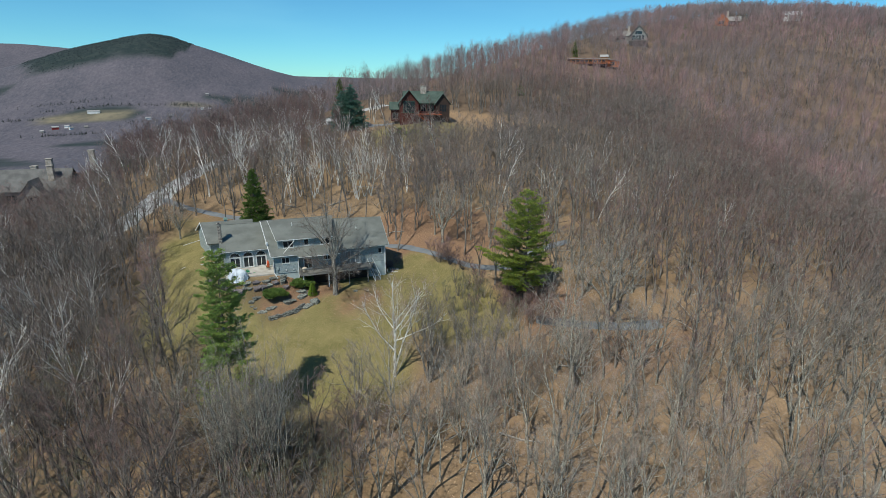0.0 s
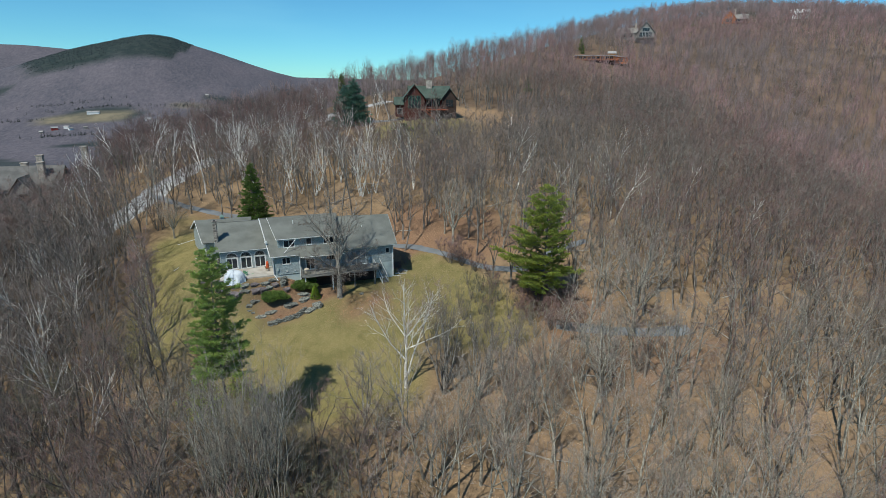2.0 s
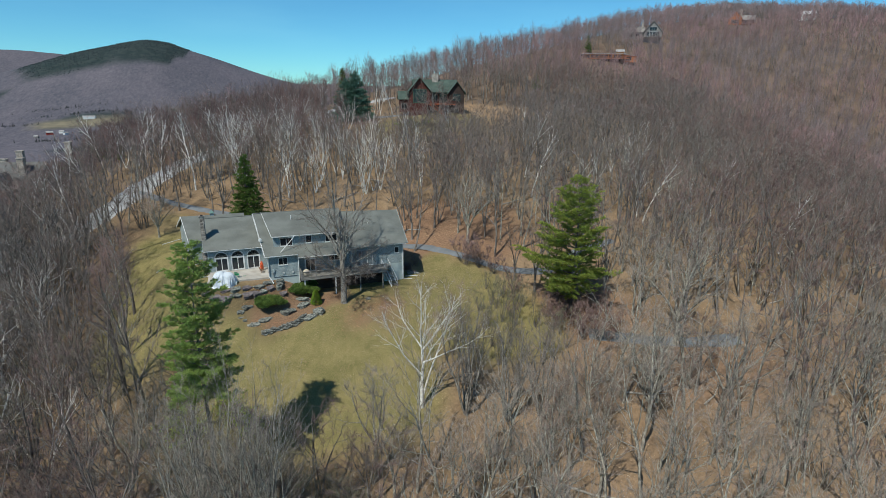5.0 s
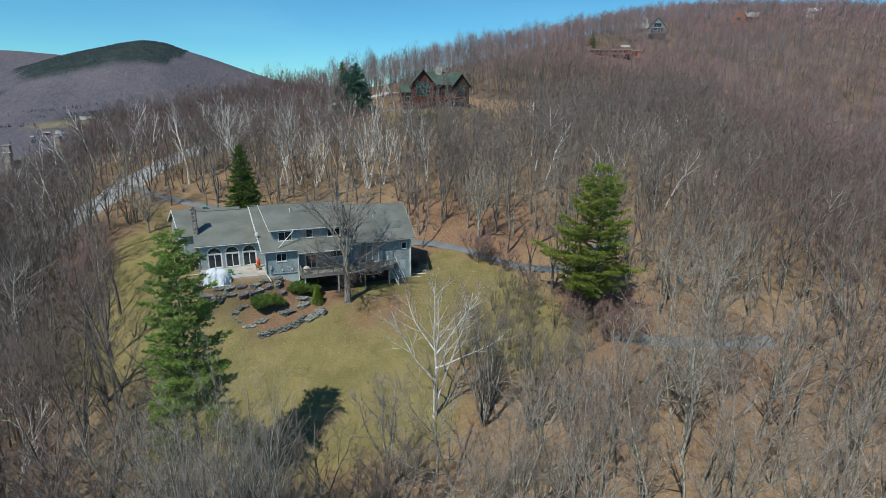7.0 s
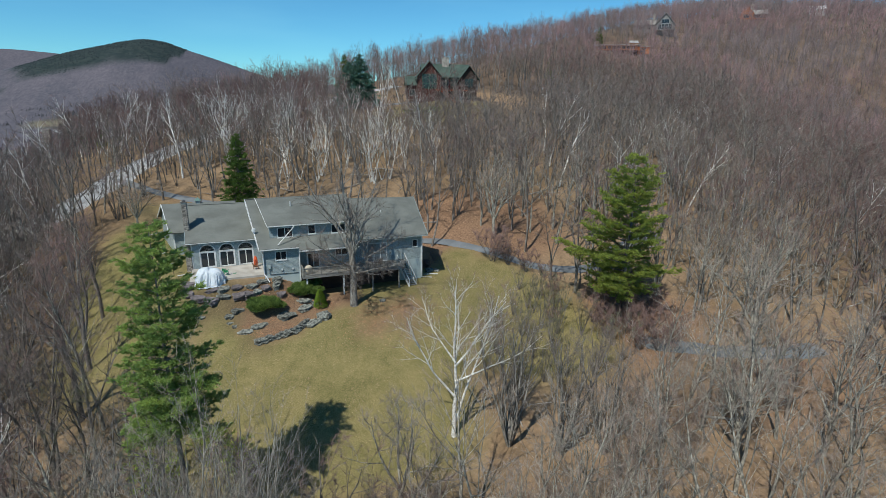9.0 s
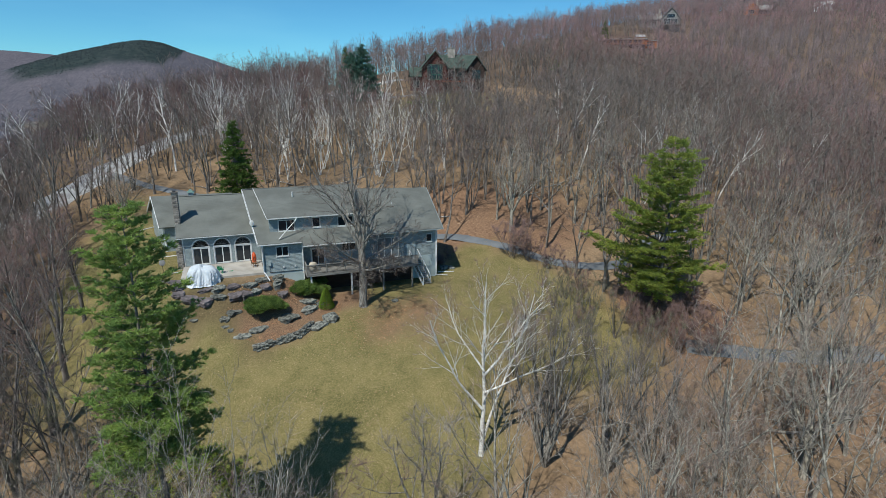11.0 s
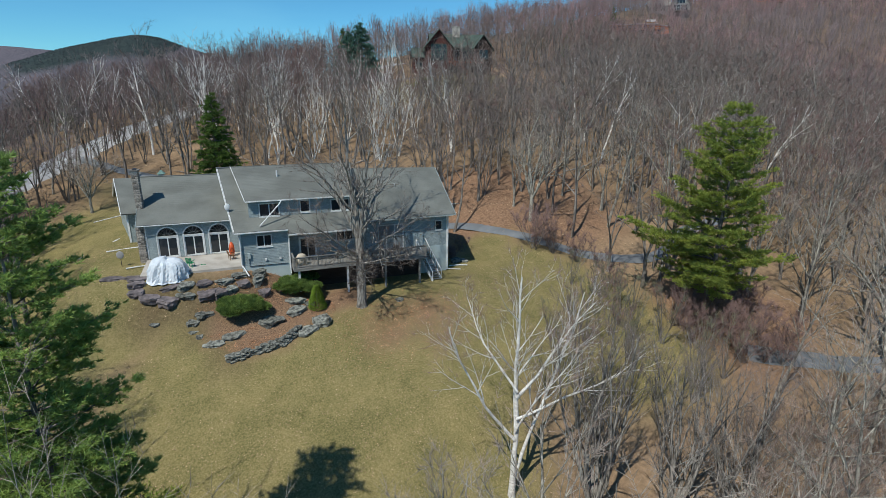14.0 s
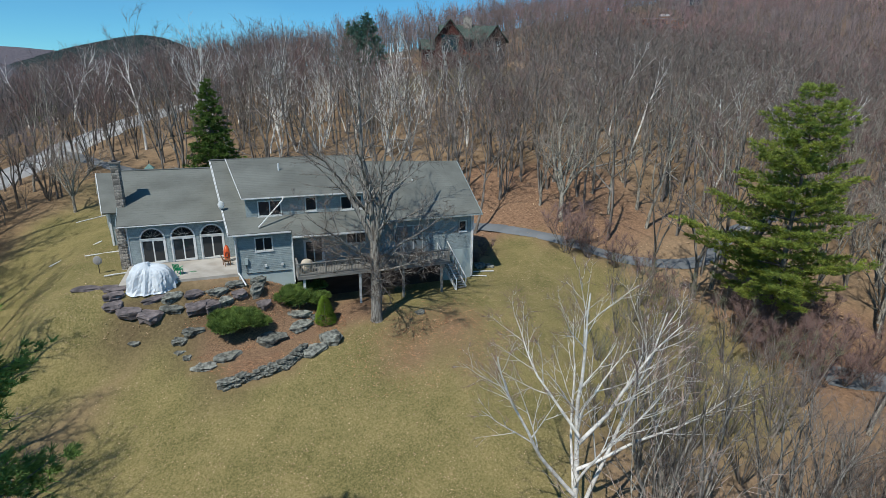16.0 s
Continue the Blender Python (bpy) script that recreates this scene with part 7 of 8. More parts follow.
part("bowl", Geo().ball((0, -0.08, 1.15), (0.33, 0.07, 0.38), 14, 6), PALEROOF, post)
part("feed_arm", Geo().tube([(0, -0.1, 0.85), (0, -0.5, 1.0)], 0.012, 5), DARKMETAL, post)
for a, b, c in (((-12.4, 29.6), (-16.9, 27.6), "white drain pipe lying across the grass"), ((-8.6, 11.75), (-12.6, 11.6), "white drain pipe leading off from the wall"), ((-12.1, 16.2), (-16.6, 15.4), "white drain pipe on the lawn"), ((-8.1, 4.65), (-9.7, 4.25), "white drain pipe beside the covered furniture"), ((22.2, 2.7), (24.2, 2.2), "white drain pipe end at the corner")):
    d = thing("drain_pipe", on(*a), 0, c, "pipe", "white drain pipes")
    z0, z1 = float(bumps(*a)), float(bumps(*b))
    part("pipe", Geo().tube([(0, 0, 0.09), ((b[0] - a[0]) * 0.5, (b[1] - a[1]) * 0.5, (z1 - z0) * 0.5 + 0.11), (b[0] - a[0], b[1] - a[1], z1 - z0 + 0.09)], 0.06, 8), WHITE, d)
shed = thing("bulkhead", on(23.3, 6.0), 0, "brown-red bare hedge against the house corner", "shrub")
rng = random.Random(77)
fine = [(Vector((rng.uniform(-0.9, 0.9), rng.uniform(-0.8, 0.8), rng.uniform(0, 0.4))), Vector((rng.uniform(-1.0, 1.0), rng.uniform(-0.9, 0.9), rng.uniform(0.9, 1.7))), 0.012) for _ in range(700)]
v, f = twig_arrays(fine)
part("twigs", fast_mesh("twig", v, f, REDTWIG), None, shed).name = "crown"
shed.name = "bare_hedge"
# the dead branches and flat white boards beyond the road
gate = thing("mailbox", on(-22.3, 56.0), 0, "white mailbox on a wooden post by the road", "mailbox")
part("post", Geo().box(-0.05, 0.05, -0.05, 0.05, -0.3, 1.0), TANWOOD, gate)
part("box", Geo().box(-0.14, 0.14, -0.3, 0.3, 1.0, 1.3), WHITE, gate)


def utility_pole(x, y, high):
    p = thing("utility_pole", on(x, y), 0, "weathered wooden utility pole beside the gravel road", "pole")
    part("pole", Geo().tube([(0, 0, -0.5), (0, 0, high * 0.5), (0.05, 0, high)], [0.17, 0.15, 0.12], 8), PALEWOOD, p)
    part("cross_arm", Geo().box(-0.9, 0.9, -0.06, 0.06, high - 0.7, high - 0.58), PALEWOOD, p)
    for dx in (-0.8, 0.8):
        part("insulator", Geo().tube([(dx, 0, high - 0.58), (dx, 0, high - 0.4)], 0.05, 6), DARKMETAL, p)
    return p


utility_pole(-4.5, 91.0, 10.5)


# dry leaves blown over the grass and the forest floor
def leaf_litter(name, label, x, y, rng, size, mat=LEAF):
    n = len(x)
    a, k = rng.uniform(0, 6.28, n), rng.uniform(*size, n)
    z = bumps(x, y) + rng.uniform(0.004, 0.018, n)
    u = np.stack([np.cos(a), np.sin(a), rng.normal(0, 0.12, n)], 1) * k[:, None]
    w = np.stack([-np.sin(a), np.cos(a), rng.normal(0, 0.2, n)], 1) * k[:, None] * 0.6
    c = np.stack([x, y, z], 1)
    v = np.stack([c - u, c + w - u * 0.1, c + u, c - w - u * 0.1 + np.array([0, 0, 0.02])], 1).reshape(-1, 3)
    i = np.arange(n)[:, None] * 4
    f = np.concatenate([i + np.array([[0, 2, 1]]), i + np.array([[0, 3, 2]])])
    return tagged(new(name, fast_mesh(name, v, f, mat)), label, "leaves", kind="stuff")


lrng = np.random.default_rng(41)
x, y = lrng.uniform(-20, 42, 70000), lrng.uniform(-34, 14, 70000)
keep = (lawn_mask(x, y) > 0.3) & ~((x > -9) & (x < 22) & (y > -1.5)) & (lrng.random(len(x)) < 0.25 + 0.5 * np.clip(wave(x, y, 3.5, 41) + 0.3, 0, 1))
leaf_litter("fallen_leaves", "dry tan leaves scattered over the lawn", x[keep], y[keep], lrng, (0.032, 0.068))
x, y = lrng.uniform(-4.5, 8.5, 9000), lrng.uniform(-8, 0.2, 9000)
keep = (np.hypot((x - 2.2) / 6.0, (y + 3.6) / 4.2) < 1) & (y > -7.6 + 0.33 * (x - 1) * (x > -2))
leaf_litter("fallen_leaves", "russet leaves covering the rock garden bed", x[keep], y[keep], lrng, (0.03, 0.07), RUSSET)
x, y = lrng.uniform(-40, 75, 30000), lrng.uniform(-50, 60, 30000)
keep = clear_of(x, y)
leaf_litter("fallen_leaves", "dry brown leaves on the forest floor", x[keep], y[keep], lrng, (0.07, 0.15))

x, y = lrng.normal(14.3, 3.2, 5000), lrng.normal(-7.4, 2.2, 5000)
leaf_litter("fallen_leaves", "russet leaves blown together under the big tree", x, y, lrng, (0.03, 0.07), RUSSET)


# ---- houses further off ----
def gable_block(parent, x0, x1, y0, y1, z0, z1, rise, wall, roof, along_x=True, over=0.5, thick=0.22):
    """Walls and a gabled roof; the ridge runs along x or along y."""
    if along_x:
        m = (y0 + y1) / 2
        part("wall", Geo().slab([(x0, y0, z0), (x0, y1, z0), (x0, y1, z1), (x0, m, z1 + rise), (x0, y0, z1)], (x1 - x0, 0, 0)), wall, parent)
        k = rise / ((y1 - y0) / 2)
        e = z1 - over * k
        part("roof", Geo().slab([(x0 - over, y0 - over, e + 0.05), (x0 - over, m, z1 + rise + 0.05), (x0 - over, y1 + over, e + 0.05), (x0 - over, y1 + over, e + 0.05 + thick), (x0 - over, m, z1 + rise + 0.05 + thick), (x0 - over, y0 - over, e + 0.05 + thick)], (x1 - x0 + 2 * over, 0, 0)), roof, parent)
    else:
        m = (x0 + x1) / 2
        part("wall", Geo().slab([(x0, y0, z0), (x1, y0, z0), (x1, y0, z1), (m, y0, z1 + rise), (x0, y0, z1)], (0, y1 - y0, 0)), wall, parent)
        k = rise / ((x1 - x0) / 2)
        e = z1 - over * k
        part("roof", Geo().slab([(x0 - over, y0 - over, e + 0.05), (m, y0 - over, z1 + rise + 0.05), (x1 + over, y0 - over, e + 0.05), (x1 + over, y0 - over, e + 0.05 + thick), (m, y0 - over, z1 + rise + 0.05 + thick), (x0 - over, y0 - over, e + 0.05 + thick)], (0, y1 - y0 + 2 * over, 0)), roof, parent)


def far_window(parent, x0, x1, z0, z1, y, trim, cols=2, rows=1):
    """A window with its frame, bars and panes, on a wall that faces -y."""
    w = part("window", Geo().box(x0 - 0.12, x1 + 0.12, y - 0.10, y - 0.01, z0 - 0.12, z0).box(x0 - 0.12, x1 + 0.12, y - 0.10, y - 0.01, z1, z1 + 0.12).box(x0 - 0.12, x0, y - 0.10, y - 0.01, z0, z1).box(x1, x1 + 0.12, y - 0.10, y - 0.01, z0, z1), trim, parent)
    sx, sz = (x1 - x0) / cols, (z1 - z0) / rows
    for i in range(cols):
        for j in range(rows):
            part("pane", Geo().box(x0 + i * sx + 0.06, x0 + (i + 1) * sx - 0.06, y - 0.04, y - 0.012, z0 + j * sz + 0.06, z0 + (j + 1) * sz - 0.06), GLASS, w)
    for i in range(1, cols):
        part("bar", Geo().box(x0 + i * sx - 0.05, x0 + i * sx + 0.05, y - 0.08, y - 0.012, z0, z1), trim, w)
    for j in range(1, rows):
        part("bar", Geo().box(x0, x1, y - 0.075, y - 0.012, z0 + j * sz - 0.05, z0 + j * sz + 0.05), trim, w)
    return w


def stone_stack(parent, x0, x1, y0, y1, z0, z1, mat):
    s = part("chimney", Geo().box(x0, x1, y0, y1, z0, z1), mat, parent)
    part("cap", Geo().box(x0 - 0.12, x1 + 0.12, y0 - 0.12, y1 + 0.12, z1, z1 + 0.2), mat, s)
    return s


def red_log_house():
    h = thing("log_house", (57.5, 88.0, 19.3), -14, "dark red log house with green roof and red deck", "house")
    # main block with its front gable
    gable_block(h, -6.0, 8.5, 2.0, 13.0, -0.5, 7.2, 3.9, LOGRED, GREENROOF, True, 0.8)
    gable_block(h, -8.3, -1.2, -1.5, 4.5, -0.5, 7.6, 4.0, LOGRED, GREENROOF, False, 0.8)
    # right gable stands in shade: the shade is put into its darker wall colour
    gable_block(h, 5.6, 10.8, -0.5, 7.0, -0.5, 7.3, 3.2, DARK_LOG_SHADE, GREENROOF, False, 0.7)
    gable_block(h, -11.5, -8.3, 4.0, 10.0, 0.5, 5.0, 2.2, LOGRED, GREENROOF, True, 0.6)
    stone_stack(h, 0.2, 2.4, 6.2, 7.8, 7.0, 13.2, BROWNSTONE)
    far_window(h, -6.9, -2.6, 3.9, 7.9, -1.5, GREENTRIM, 4, 3)
    far_window(h, 0.0, 1.8, 4.0, 6.6, 2.0, PALEROOF, 2, 1)
    far_window(h, 2.6, 4.8, 4.0, 6.6, 2.0, GREENTRIM, 2, 1)
    far_window(h, 6.9, 9.6, 4.2, 6.8, -0.5, DARK_LOG_SHADE, 3, 2)
    far_window(h, 7.4, 9.2, 0.6, 2.0, -0.5, DARK_LOG_SHADE, 2, 1)
    far_window(h, -10.8, -9.0, 1.6, 3.4, 4.0, PALEROOF, 2, 1)
    h.scale = (0.92, 0.92, 0.95)
    part("porch_roof", Geo().slab([(-1.2, 0.2, 7.1), (5.6, 0.2, 7.1), (5.6, 2.6, 8.3), (-1.2, 2.6, 8.3)], (0, 0, 0.2)), GREENROOF, h)
    # deck with its rails and outside stair
    part("deck_floor", Geo().box(-2.6, 7.4, -3.6, 2.0, 3.2, 3.48), REDDECK, h, "red-stained deck")
    for x in (-2.2, 1.0, 4.2, 7.0):
        part("deck_post", Geo().box(x - 0.14, x + 0.14, -3.5, -3.2, -1.2, 3.2), DARK_LOG_SHADE, h)
    # solid box, coloured dark to stand in for the shaded hollow under the deck
    part("lower_wall", Geo().box(-1.2, 5.6, -0.4, 2.0, -0.8, 3.2), DARK_LOG_SHADE, h, "dark block in place of the shaded recess under the deck")
    part("deck_rail", Geo().box(-2.6, 7.4, -3.62, -3.52, 4.35, 4.48), LOGRED, h)
    bal = Geo().box(-0.05, 0.05, -0.05, 0.05, 0, 0.87).mesh("deck_baluster", LOGRED)
    for i in range(29):
        b = new("deck_baluster", bal)
        b.parent = h
        b.location = (-2.5 + i * 0.35, -3.57, 3.48)
    for s in (-3.9, -5.0):
        part("stair_rail", Geo().beam((-1.6, s, 4.3), (4.0, s - 0.3, 0.3), 0.14), REDDECK, h)
        part("stair_stringer", Geo().beam((-1.6, s, 3.3), (4.0, s - 0.3, -0.7), 0.12, 0.35), REDDECK, h)
    for i in range(16):
        t = (i + 0.5) / 16
        part("tread", Geo().box(-1.6 + 5.6 * t - 0.18, -1.6 + 5.6 * t + 0.18, -5.2, -3.8, 3.28 - 4.0 * t, 3.34 - 4.0 * t), REDDECK, h)
    return h


red_log_house()
bush = [(44.5, 81.5, 1.0), (46.8, 80.6, 0.8), (49.2, 79.6, 0.9), (48.0, 84.0, 0.7), (52.0, 79.5, 1.0), (36.0, 95.0, 0.7)]
for i, (x, y, s) in enumerate(bush):
    b = spike_bush("round_bush", on(x, y), "clipped green bush near the log house", brng, 1.5 * s, 1.5 * s, 260, 0.35, JUNIPER if i % 2 else LIMECONE, 0.3)
    b["group"] = "bushes by the log house"
spike_tree = tree_meshes(131, BARK, TWIG, height=11, spread=3.4, first=0.3, limbs=20, twigs=300, radius=0.25, sides=5, twig_r=0.02, twig_len=1.2, up=0.9, sub=1)
tree_thing(spike_tree, on(58.5, 79.5), 0, 1.0, "bare tree on the green lawn below the log house")


def grey_chalet():
    h = thing("chalet", (252.0, 216.0, float(bumps(252.0, 216.0)) + 2.0), -38, "grey shingled chalet with a tall glazed gable on the hill", "house")
    h.scale = (0.72, 0.72, 0.72)
    gable_block(h, -7.5, 7.5, -8, 8, -7.5, 4.5, 8.5, GREYWOOD, GREYWOOD, False, 1.0, 0.4)
    gable_block(h, -24, -7.5, -3, 7, -7.5, 5.0, 4.0, GREYWOOD, GREYWOOD, True, 0.8)
    for i in range(4):
        far_window(h, -5.2 + i * 2.7, -3.0 + i * 2.7, 0.4, 4.4, -8.0, PALEROOF, 2, 2)
    far_window(h, -3.0, 3.0, 5.2, 8.2, -8.0, PALEROOF, 3, 1)
    far_window(h, -20, -17, 0.8, 3.2, -3.0, PALEROOF, 2, 1)
    far_window(h, -14, -11, 0.8, 3.2, -3.0, PALEROOF, 2, 1)
    part("deck_floor", Geo().box(-9, 9, -12, -8, -0.4, -0.1), GREYWOOD, h)
    stone_stack(h, -9.5, -8.0, 0, 1.6, 4, 13.0, BROWNSTONE)
    return h


def orange_log_house():
    h = thing("log_house", (372.0, 259.0, float(bumps(372.0, 259.0))), -44, "orange-brown log house with a stone chimney near the hilltop", "house")
    h.scale = (0.6, 0.6, 0.6)
    gable_block(h, -13, 2.5, -6, 8, -2.5, 6.0, 8.5, ORANGELOG, ORANGELOG, False, 1.0, 0.4)
    gable_block(h, 2.5, 17, -3, 8, -2.5, 5.5, 5.0, DARK_LOG_SHADE, GREYWOOD, True, 1.0, 0.4)
    stone_stack(h, -1.0, 2.0, 0, 2.4, 8, 17.5, BROWNSTONE)
    far_window(h, -9.0, -2.0, 1.0, 5.0, -6.0, PALEROOF, 3, 2)
    far_window(h, 5.0, 8.0, 1.0, 4.0, -3.0, PALEROOF, 2, 1)
    far_window(h, 11.0, 14.0, 1.0, 4.0, -3.0, PALEROOF, 2, 1)
    part("deck_floor", Geo().box(-2, 19, -8, -3, -0.6, -0.2), ORANGELOG, h)
    part("deck_rail", Geo().box(-2, 19, -8.1, -7.9, 0.7, 0.9), ORANGELOG, h)
    return h


def long_house():
    z = 44.2
    h = thing("long_house", (187.0, 174.0, z), -33, "long low tan house with a flat pale roof on stilts", "house")
    h.scale = (0.64, 0.64, 0.64)
    part("wall", Geo().box(-18, 14, 0, 9, 0.2, 3.4), TANWALL, h)
    part("roof", Geo().box(-21, 15.5, -2.5, 10, 3.4, 3.9), PALEROOF, h)
    part("deck_floor", Geo().box(-20, 18, -5, 0, -0.3, 0.15), ORANGELOG, h)
    part("deck_rail", Geo().box(-20, 18, -5.1, -4.9, 1.05, 1.25), ORANGELOG, h)
    part("foundation", Geo().box(-4, 14, -2, 8, -8, -0.3), DARK_LOG_SHADE, h)
    gable_block(h, 8, 14, 2, 8, 3.9, 5.6, 1.6, TANWALL, PALEROOF, True, 0.6)
    part("annexe", Geo().box(14, 24, -1, 7, -3, 2.6), ORANGELOG, h)
    part("annexe_roof", Geo().slab([(13.5, -2, 2.7), (25, -2, 2.0), (25, 8, 2.0), (13.5, 8, 2.7)], (0, 0, 0.35)), PALEROOF, h)
    for i in range(8):
        far_window(h, -16.5 + i * 3.7, -13.9 + i * 3.7, 0.7, 3.0, 0.0, TANWALL, 2, 1)
    far_window(h, 16, 20, -1.5, 1.2, -1.0, PALEROOF, 2, 1)
    for x in (-18, -12, -7):
        part("stilt", Geo().box(x - 0.25, x + 0.25, -4.2, -3.7, -9, -0.3), DARK_LOG_SHADE, h)
    return h


def white_house():
    h = thing("farmhouse", (439.0, 255.0, float(bumps(439.0, 255.0)) + 3.5), -50, "pale house with a white roof among bare trees", "house")
    h.scale = (0.46, 0.46, 0.46)
    gable_block(h, -14, 14, -5, 6, -7, 4.0, 5.0, PALEROOF, WHITE, True, 1.0, 0.4)
    gable_block(h, -14, -5, -8, 0, -7, 3.5, 5.5, WHITE, WHITE, False, 0.8, 0.4)
    for x in (-1.5, 3.5, 8.5):
        far_window(h, x, x + 2.4, 0, 2.6, -5.0, WHITE, 2, 1)
    far_window(h, -11.5, -7.5, 0, 3.0, -8.0, WHITE, 2, 1)
    return h


def lodge():
    h = thing("lodge", (-61.0, 113.0, -7.6), -4, "grey stone and shingle lodge with tall chimneys below the road", "house")
    gable_block(h, -17, 3, -3, 9, -2, 6.5, 5.5, GREYWOOD, LODGEROOF, True, 0.8)
    gable_block(h, -9, -2.5, -7, 0, -2, 5.5, 4.2, GREYWOOD, LODGEROOF, False, 0.7)
    gable_block(h, 7, 15, -5, 9, -2, 6.8, 5.2, GREYWOOD, LODGEROOF, False, 0.8)
    gable_block(h, 0, 9, 0, 8, -2, 6.0, 4.0, GREYWOOD, LODGEROOF, True, 0.7)
    gable_block(h, -26, -16, -5, 5, -2, 4.5, 4.5, GREYWOOD, LODGEROOF, True, 0.7)
    for x, y, z in ((-8.5, 3.0, 13.0), (-4.0, 3.2, 15.3), (8.0, 6.0, 17.5), (-2.6, -1.0, 13.6)):
        stone_stack(h, x, x + 1.7, y, y + 1.7, 4.5, z, BROWNSTONE)
    far_window(h, -7.3, -4.2, 1.5, 4.8, -7.0, DARK_LOG_SHADE, 3, 2)
    far_window(h, 9.0, 13.0, 1.5, 5.2, -5.0, DARK_LOG_SHADE, 3, 2)
    far_window(h, -14.5, -11.5, 2.0, 4.6, -3.0, DARK_LOG_SHADE, 2, 1)
    far_window(h, 2.5, 5.5, 2.0, 4.6, 0.0, DARK_LOG_SHADE, 2, 1)
    return h


LODGEROOF = material("brown_grey_shingle", (0.15, 0.145, 0.14), 0.9, (0.10, 0.098, 0.095), 0.4, 0.3, 6.0, 0.4)
grey_chalet()
orange_log_house()
long_house()
white_house()
lodge()

def far_cabin():
    h = thing("cabin", (562.0, 236.0, float(bumps(562.0, 236.0)) + 2.0), -60, "dark brown cabin on a mown hilltop field", "house")
    gable_block(h, -8, 8, -5, 5, -3, 3.5, 3.5, TANWOOD, DARK_LOG_SHADE, True, 0.9, 0.4)
    for x in (-5, 0, 4):
        far_window(h, x, x + 1.8, 0.6, 2.4, -5.0, PALEROOF, 2, 1)
    return h


far_cabin()

# farm and hamlet in the valley
BARNRED = material("barn_red", (0.33, 0.05, 0.04), 0.8, None, 0.3, 0.2, 3.0, 0.1)
FARM = [(-497, 1735, 16, 10, 6, BARNRED, PALEROOF, 20), (-470, 1748, 13, 9, 5, WHITE, PALEROOF, -15), (-455, 1722, 10, 8, 5, WHITE, GREYWOOD, 40), (-420, 1730, 10, 8, 4, GREYWOOD, GREYWOOD, 10), (-520, 1700, 9, 8, 4, GREYWOOD, PALEROOF, 0), (-437, 1930, 34, 10, 6, WHITE, PALEROOF, 0), (-270, 1820, 16, 9, 5, WHITE, PALEROOF, 15), (-210, 1840, 10, 8, 5, GREYWOOD, GREYWOOD, 30), (-120, 1960, 12, 9, 5, WHITE, PALEROOF, 5), (-95, 1985, 9, 8, 5, WHITE, GREYWOOD, 60), (-110, 2180, 10, 8, 5, GREYWOOD, PALEROOF, 0)]
for x, y, w, d, hgt, wall, roof, turn in FARM:
    b = thing("farm_building", on(x, y), turn, "small farm building on the valley floor", "barn", "farm buildings in the valley")
    gable_block(b, -w / 2, w / 2, -d / 2, d / 2, -2, hgt, d * 0.3, wall, roof, True, 0.6, 0.4)
# dark evergreen groves on the valley floor
grng = np.random.default_rng(23)
vx, vy = [], []
for cx, cy, rx, ry, n in ((-480, 1640, 60, 10, 30), (-400, 1640, 50, 9, 24), (-440, 2010, 190, 16, 90), (-180, 2030, 60, 26, 60), (-560, 2120, 140, 24, 60), (-300, 1780, 30, 14, 14), (60, 2150, 120, 30, 50), (-620, 1900, 50, 16, 30)):
    vx.append(cx + grng.normal(0, rx * 0.55, n))
    vy.append(cy + grng.normal(0, ry * 0.55, n))
vx, vy = np.concatenate(vx), np.concatenate(vy)
wood = [([Vector((0, 0, -1)), Vector((0, 0, 15))], [0.4, 0.05], 3)]
frng2 = random.Random(5)
fine = []
for i in range(26):
    h = 15 * frng2.random() ** 1.2
    a, r = frng2.uniform(0, 6.28), 4.2 * (1 - h / 15.5)
    fine.append((Vector((0, 0, h + 0.8)), Vector((math.cos(a) * r, math.sin(a) * r, h - 0.3)), 0.85 * (1 - h / 22)))
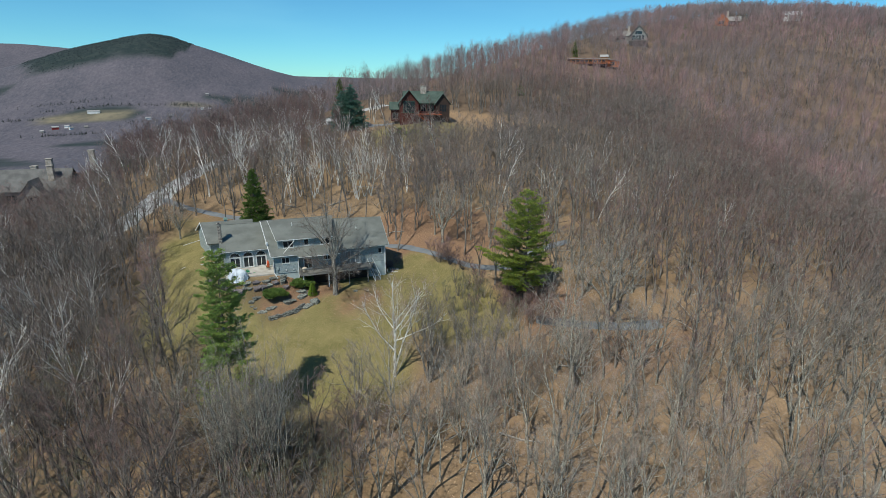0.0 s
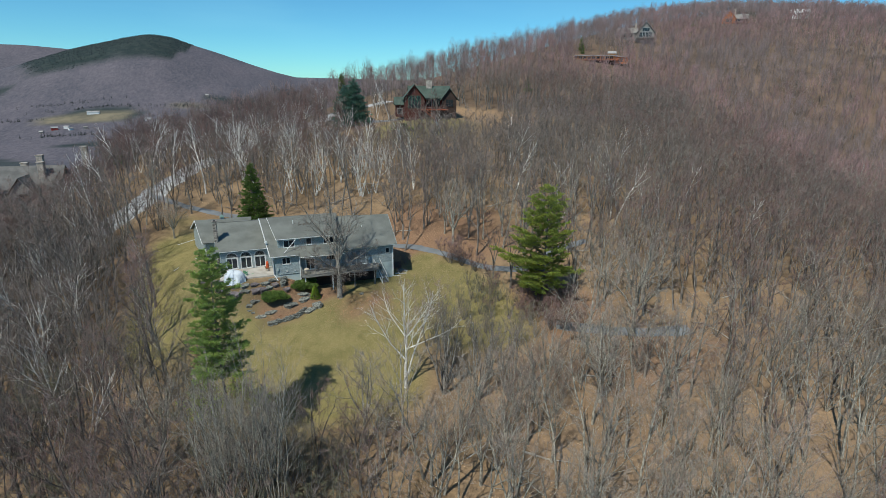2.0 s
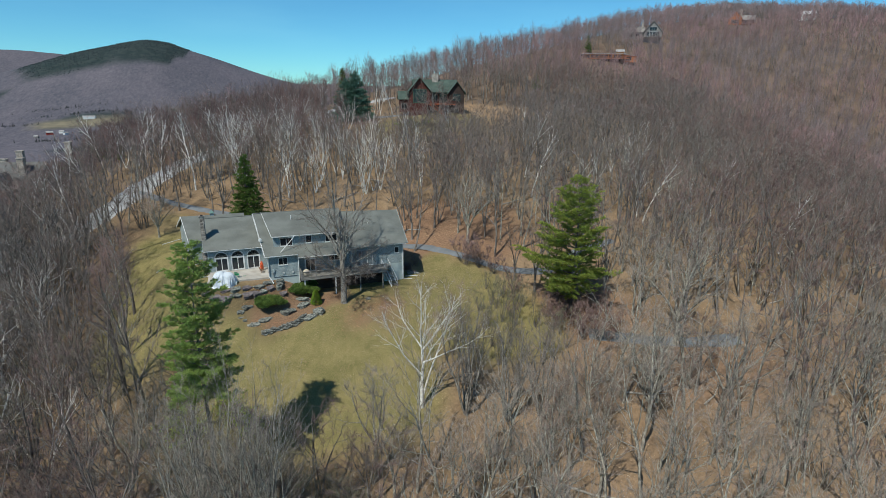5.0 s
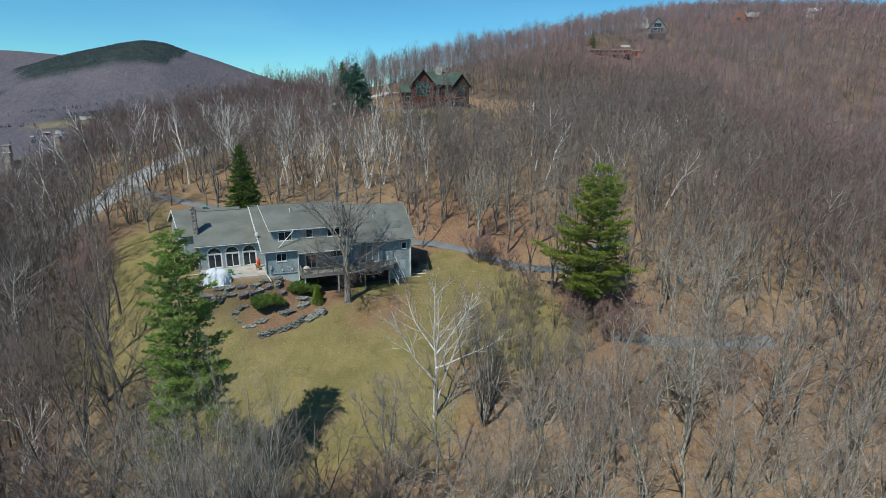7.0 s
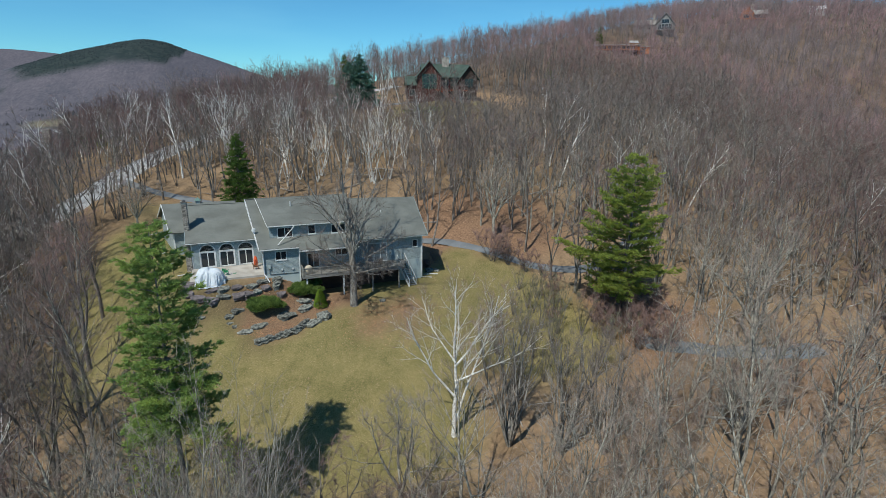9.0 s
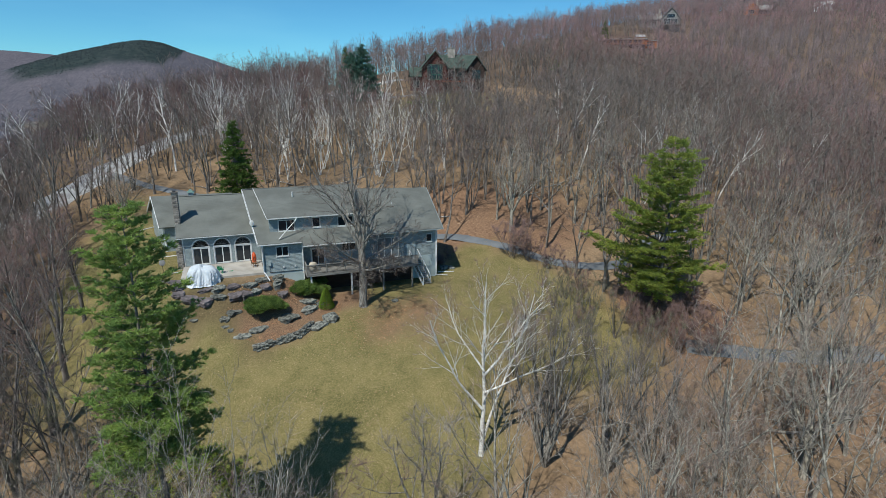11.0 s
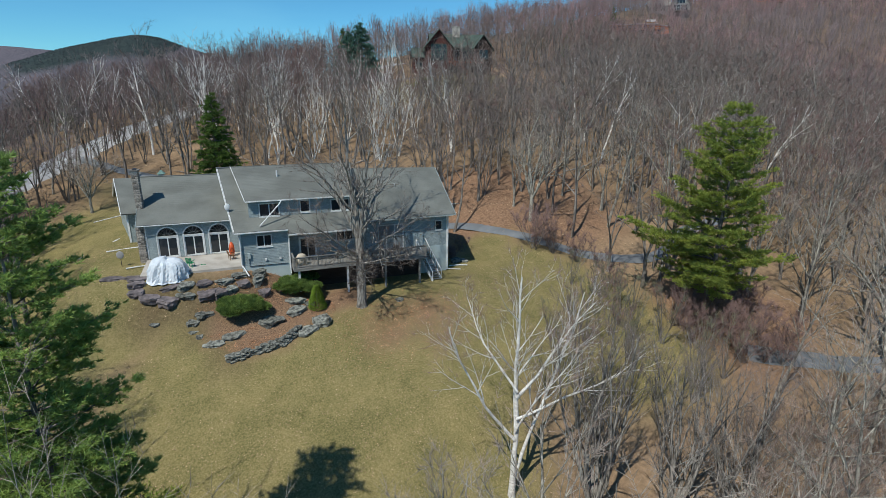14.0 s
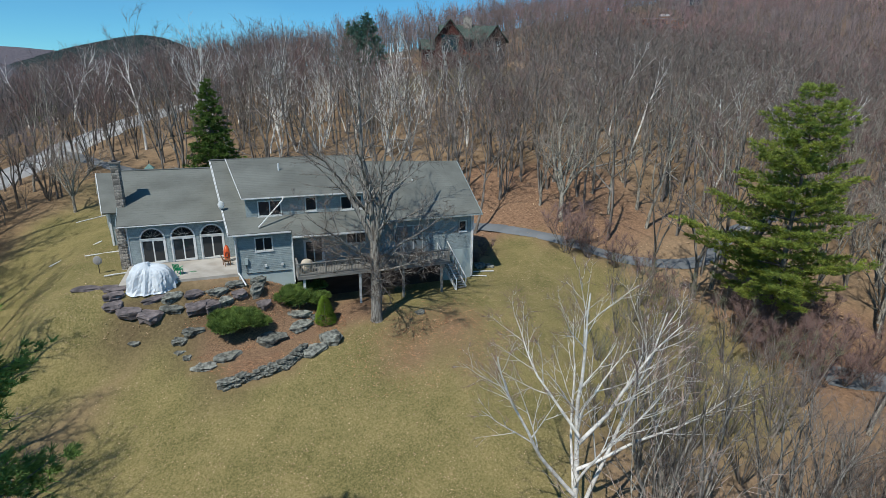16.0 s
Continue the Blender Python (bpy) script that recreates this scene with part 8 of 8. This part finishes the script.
stuff("valley_grove", "dark evergreen groves on the valley floor", [(wood_arrays(wood), twig_arrays(fine))], vx, vy, grng, ((BARK, "trunks"), (VALLEYFIR, "boughs")), (0.35, 0.75))

# fir woods on the far mountain
def lump(seed):
    """One clump of far treetops: a low, ragged dome."""
    g = random.Random(seed)
    v = [Vector((0, 0, g.uniform(5.5, 8)))]
    for k, (r, z) in enumerate(((4.5, 4.5), (7.5, -2.0))):
        v += [Vector((math.cos(a) * r * g.uniform(0.7, 1.3), math.sin(a) * r * g.uniform(0.7, 1.3), z * g.uniform(0.8, 1.2))) for a in (j * 1.0472 + 0.5 * k for j in range(6))]
    f = [(0, 1 + j, 1 + (j + 1) % 6) for j in range(6)]
    f += [t for j in range(6) for t in ((1 + j, 7 + j, 1 + (j + 1) % 6), (1 + (j + 1) % 6, 7 + j, 7 + (j + 1) % 6))]
    return np.array(v, np.float32), np.array(f, np.int32)


# the hazy blue of distance is mixed into the fir colour
FARFIR = material("far_fir_woods", (0.030, 0.040, 0.043), 0.95, (0.022, 0.031, 0.034), 0.01, 0.3, 0.05, 0.0, per_island=0.6)
gx, gy = np.meshgrid(np.arange(-1100, -80, 13.0), np.arange(2300, 3200, 17.0))
x, y = (gx + grng.uniform(-7, 7, gx.shape)).ravel(), (gy + grng.uniform(-9, 9, gy.shape)).ravel()
a = np.degrees(np.arctan2(x + 3, y + 98))
z = bumps(x, y)
keep = (a > -22) & (a < 13) & (np.hypot(x + 470, (y - 1900) / 0.55) > 185) & (np.hypot((x + 160) / 1.6, (y - 2050) / 0.5) > 66) & (wave(x, y, 90, 41) + grng.uniform(-0.7, 0.7, len(x)) > -0.5)
x, y, z = x[keep], y[keep], z[keep]
dark = (z - fir_edge(x) + 14 * wave(x, y, 70, 14) + 7 * wave(x, y, 28, 16) > 0) & (x < -150) & (x > -960) & (y > 2300)
kinds = [(lump(400 + i),) for i in range(4)]
stuff("distant_firs", "dark fir woods capping the far mountain", kinds, x[dark], y[dark], grng, ((FARFIR, "crowns"),), (0.3, 0.55))
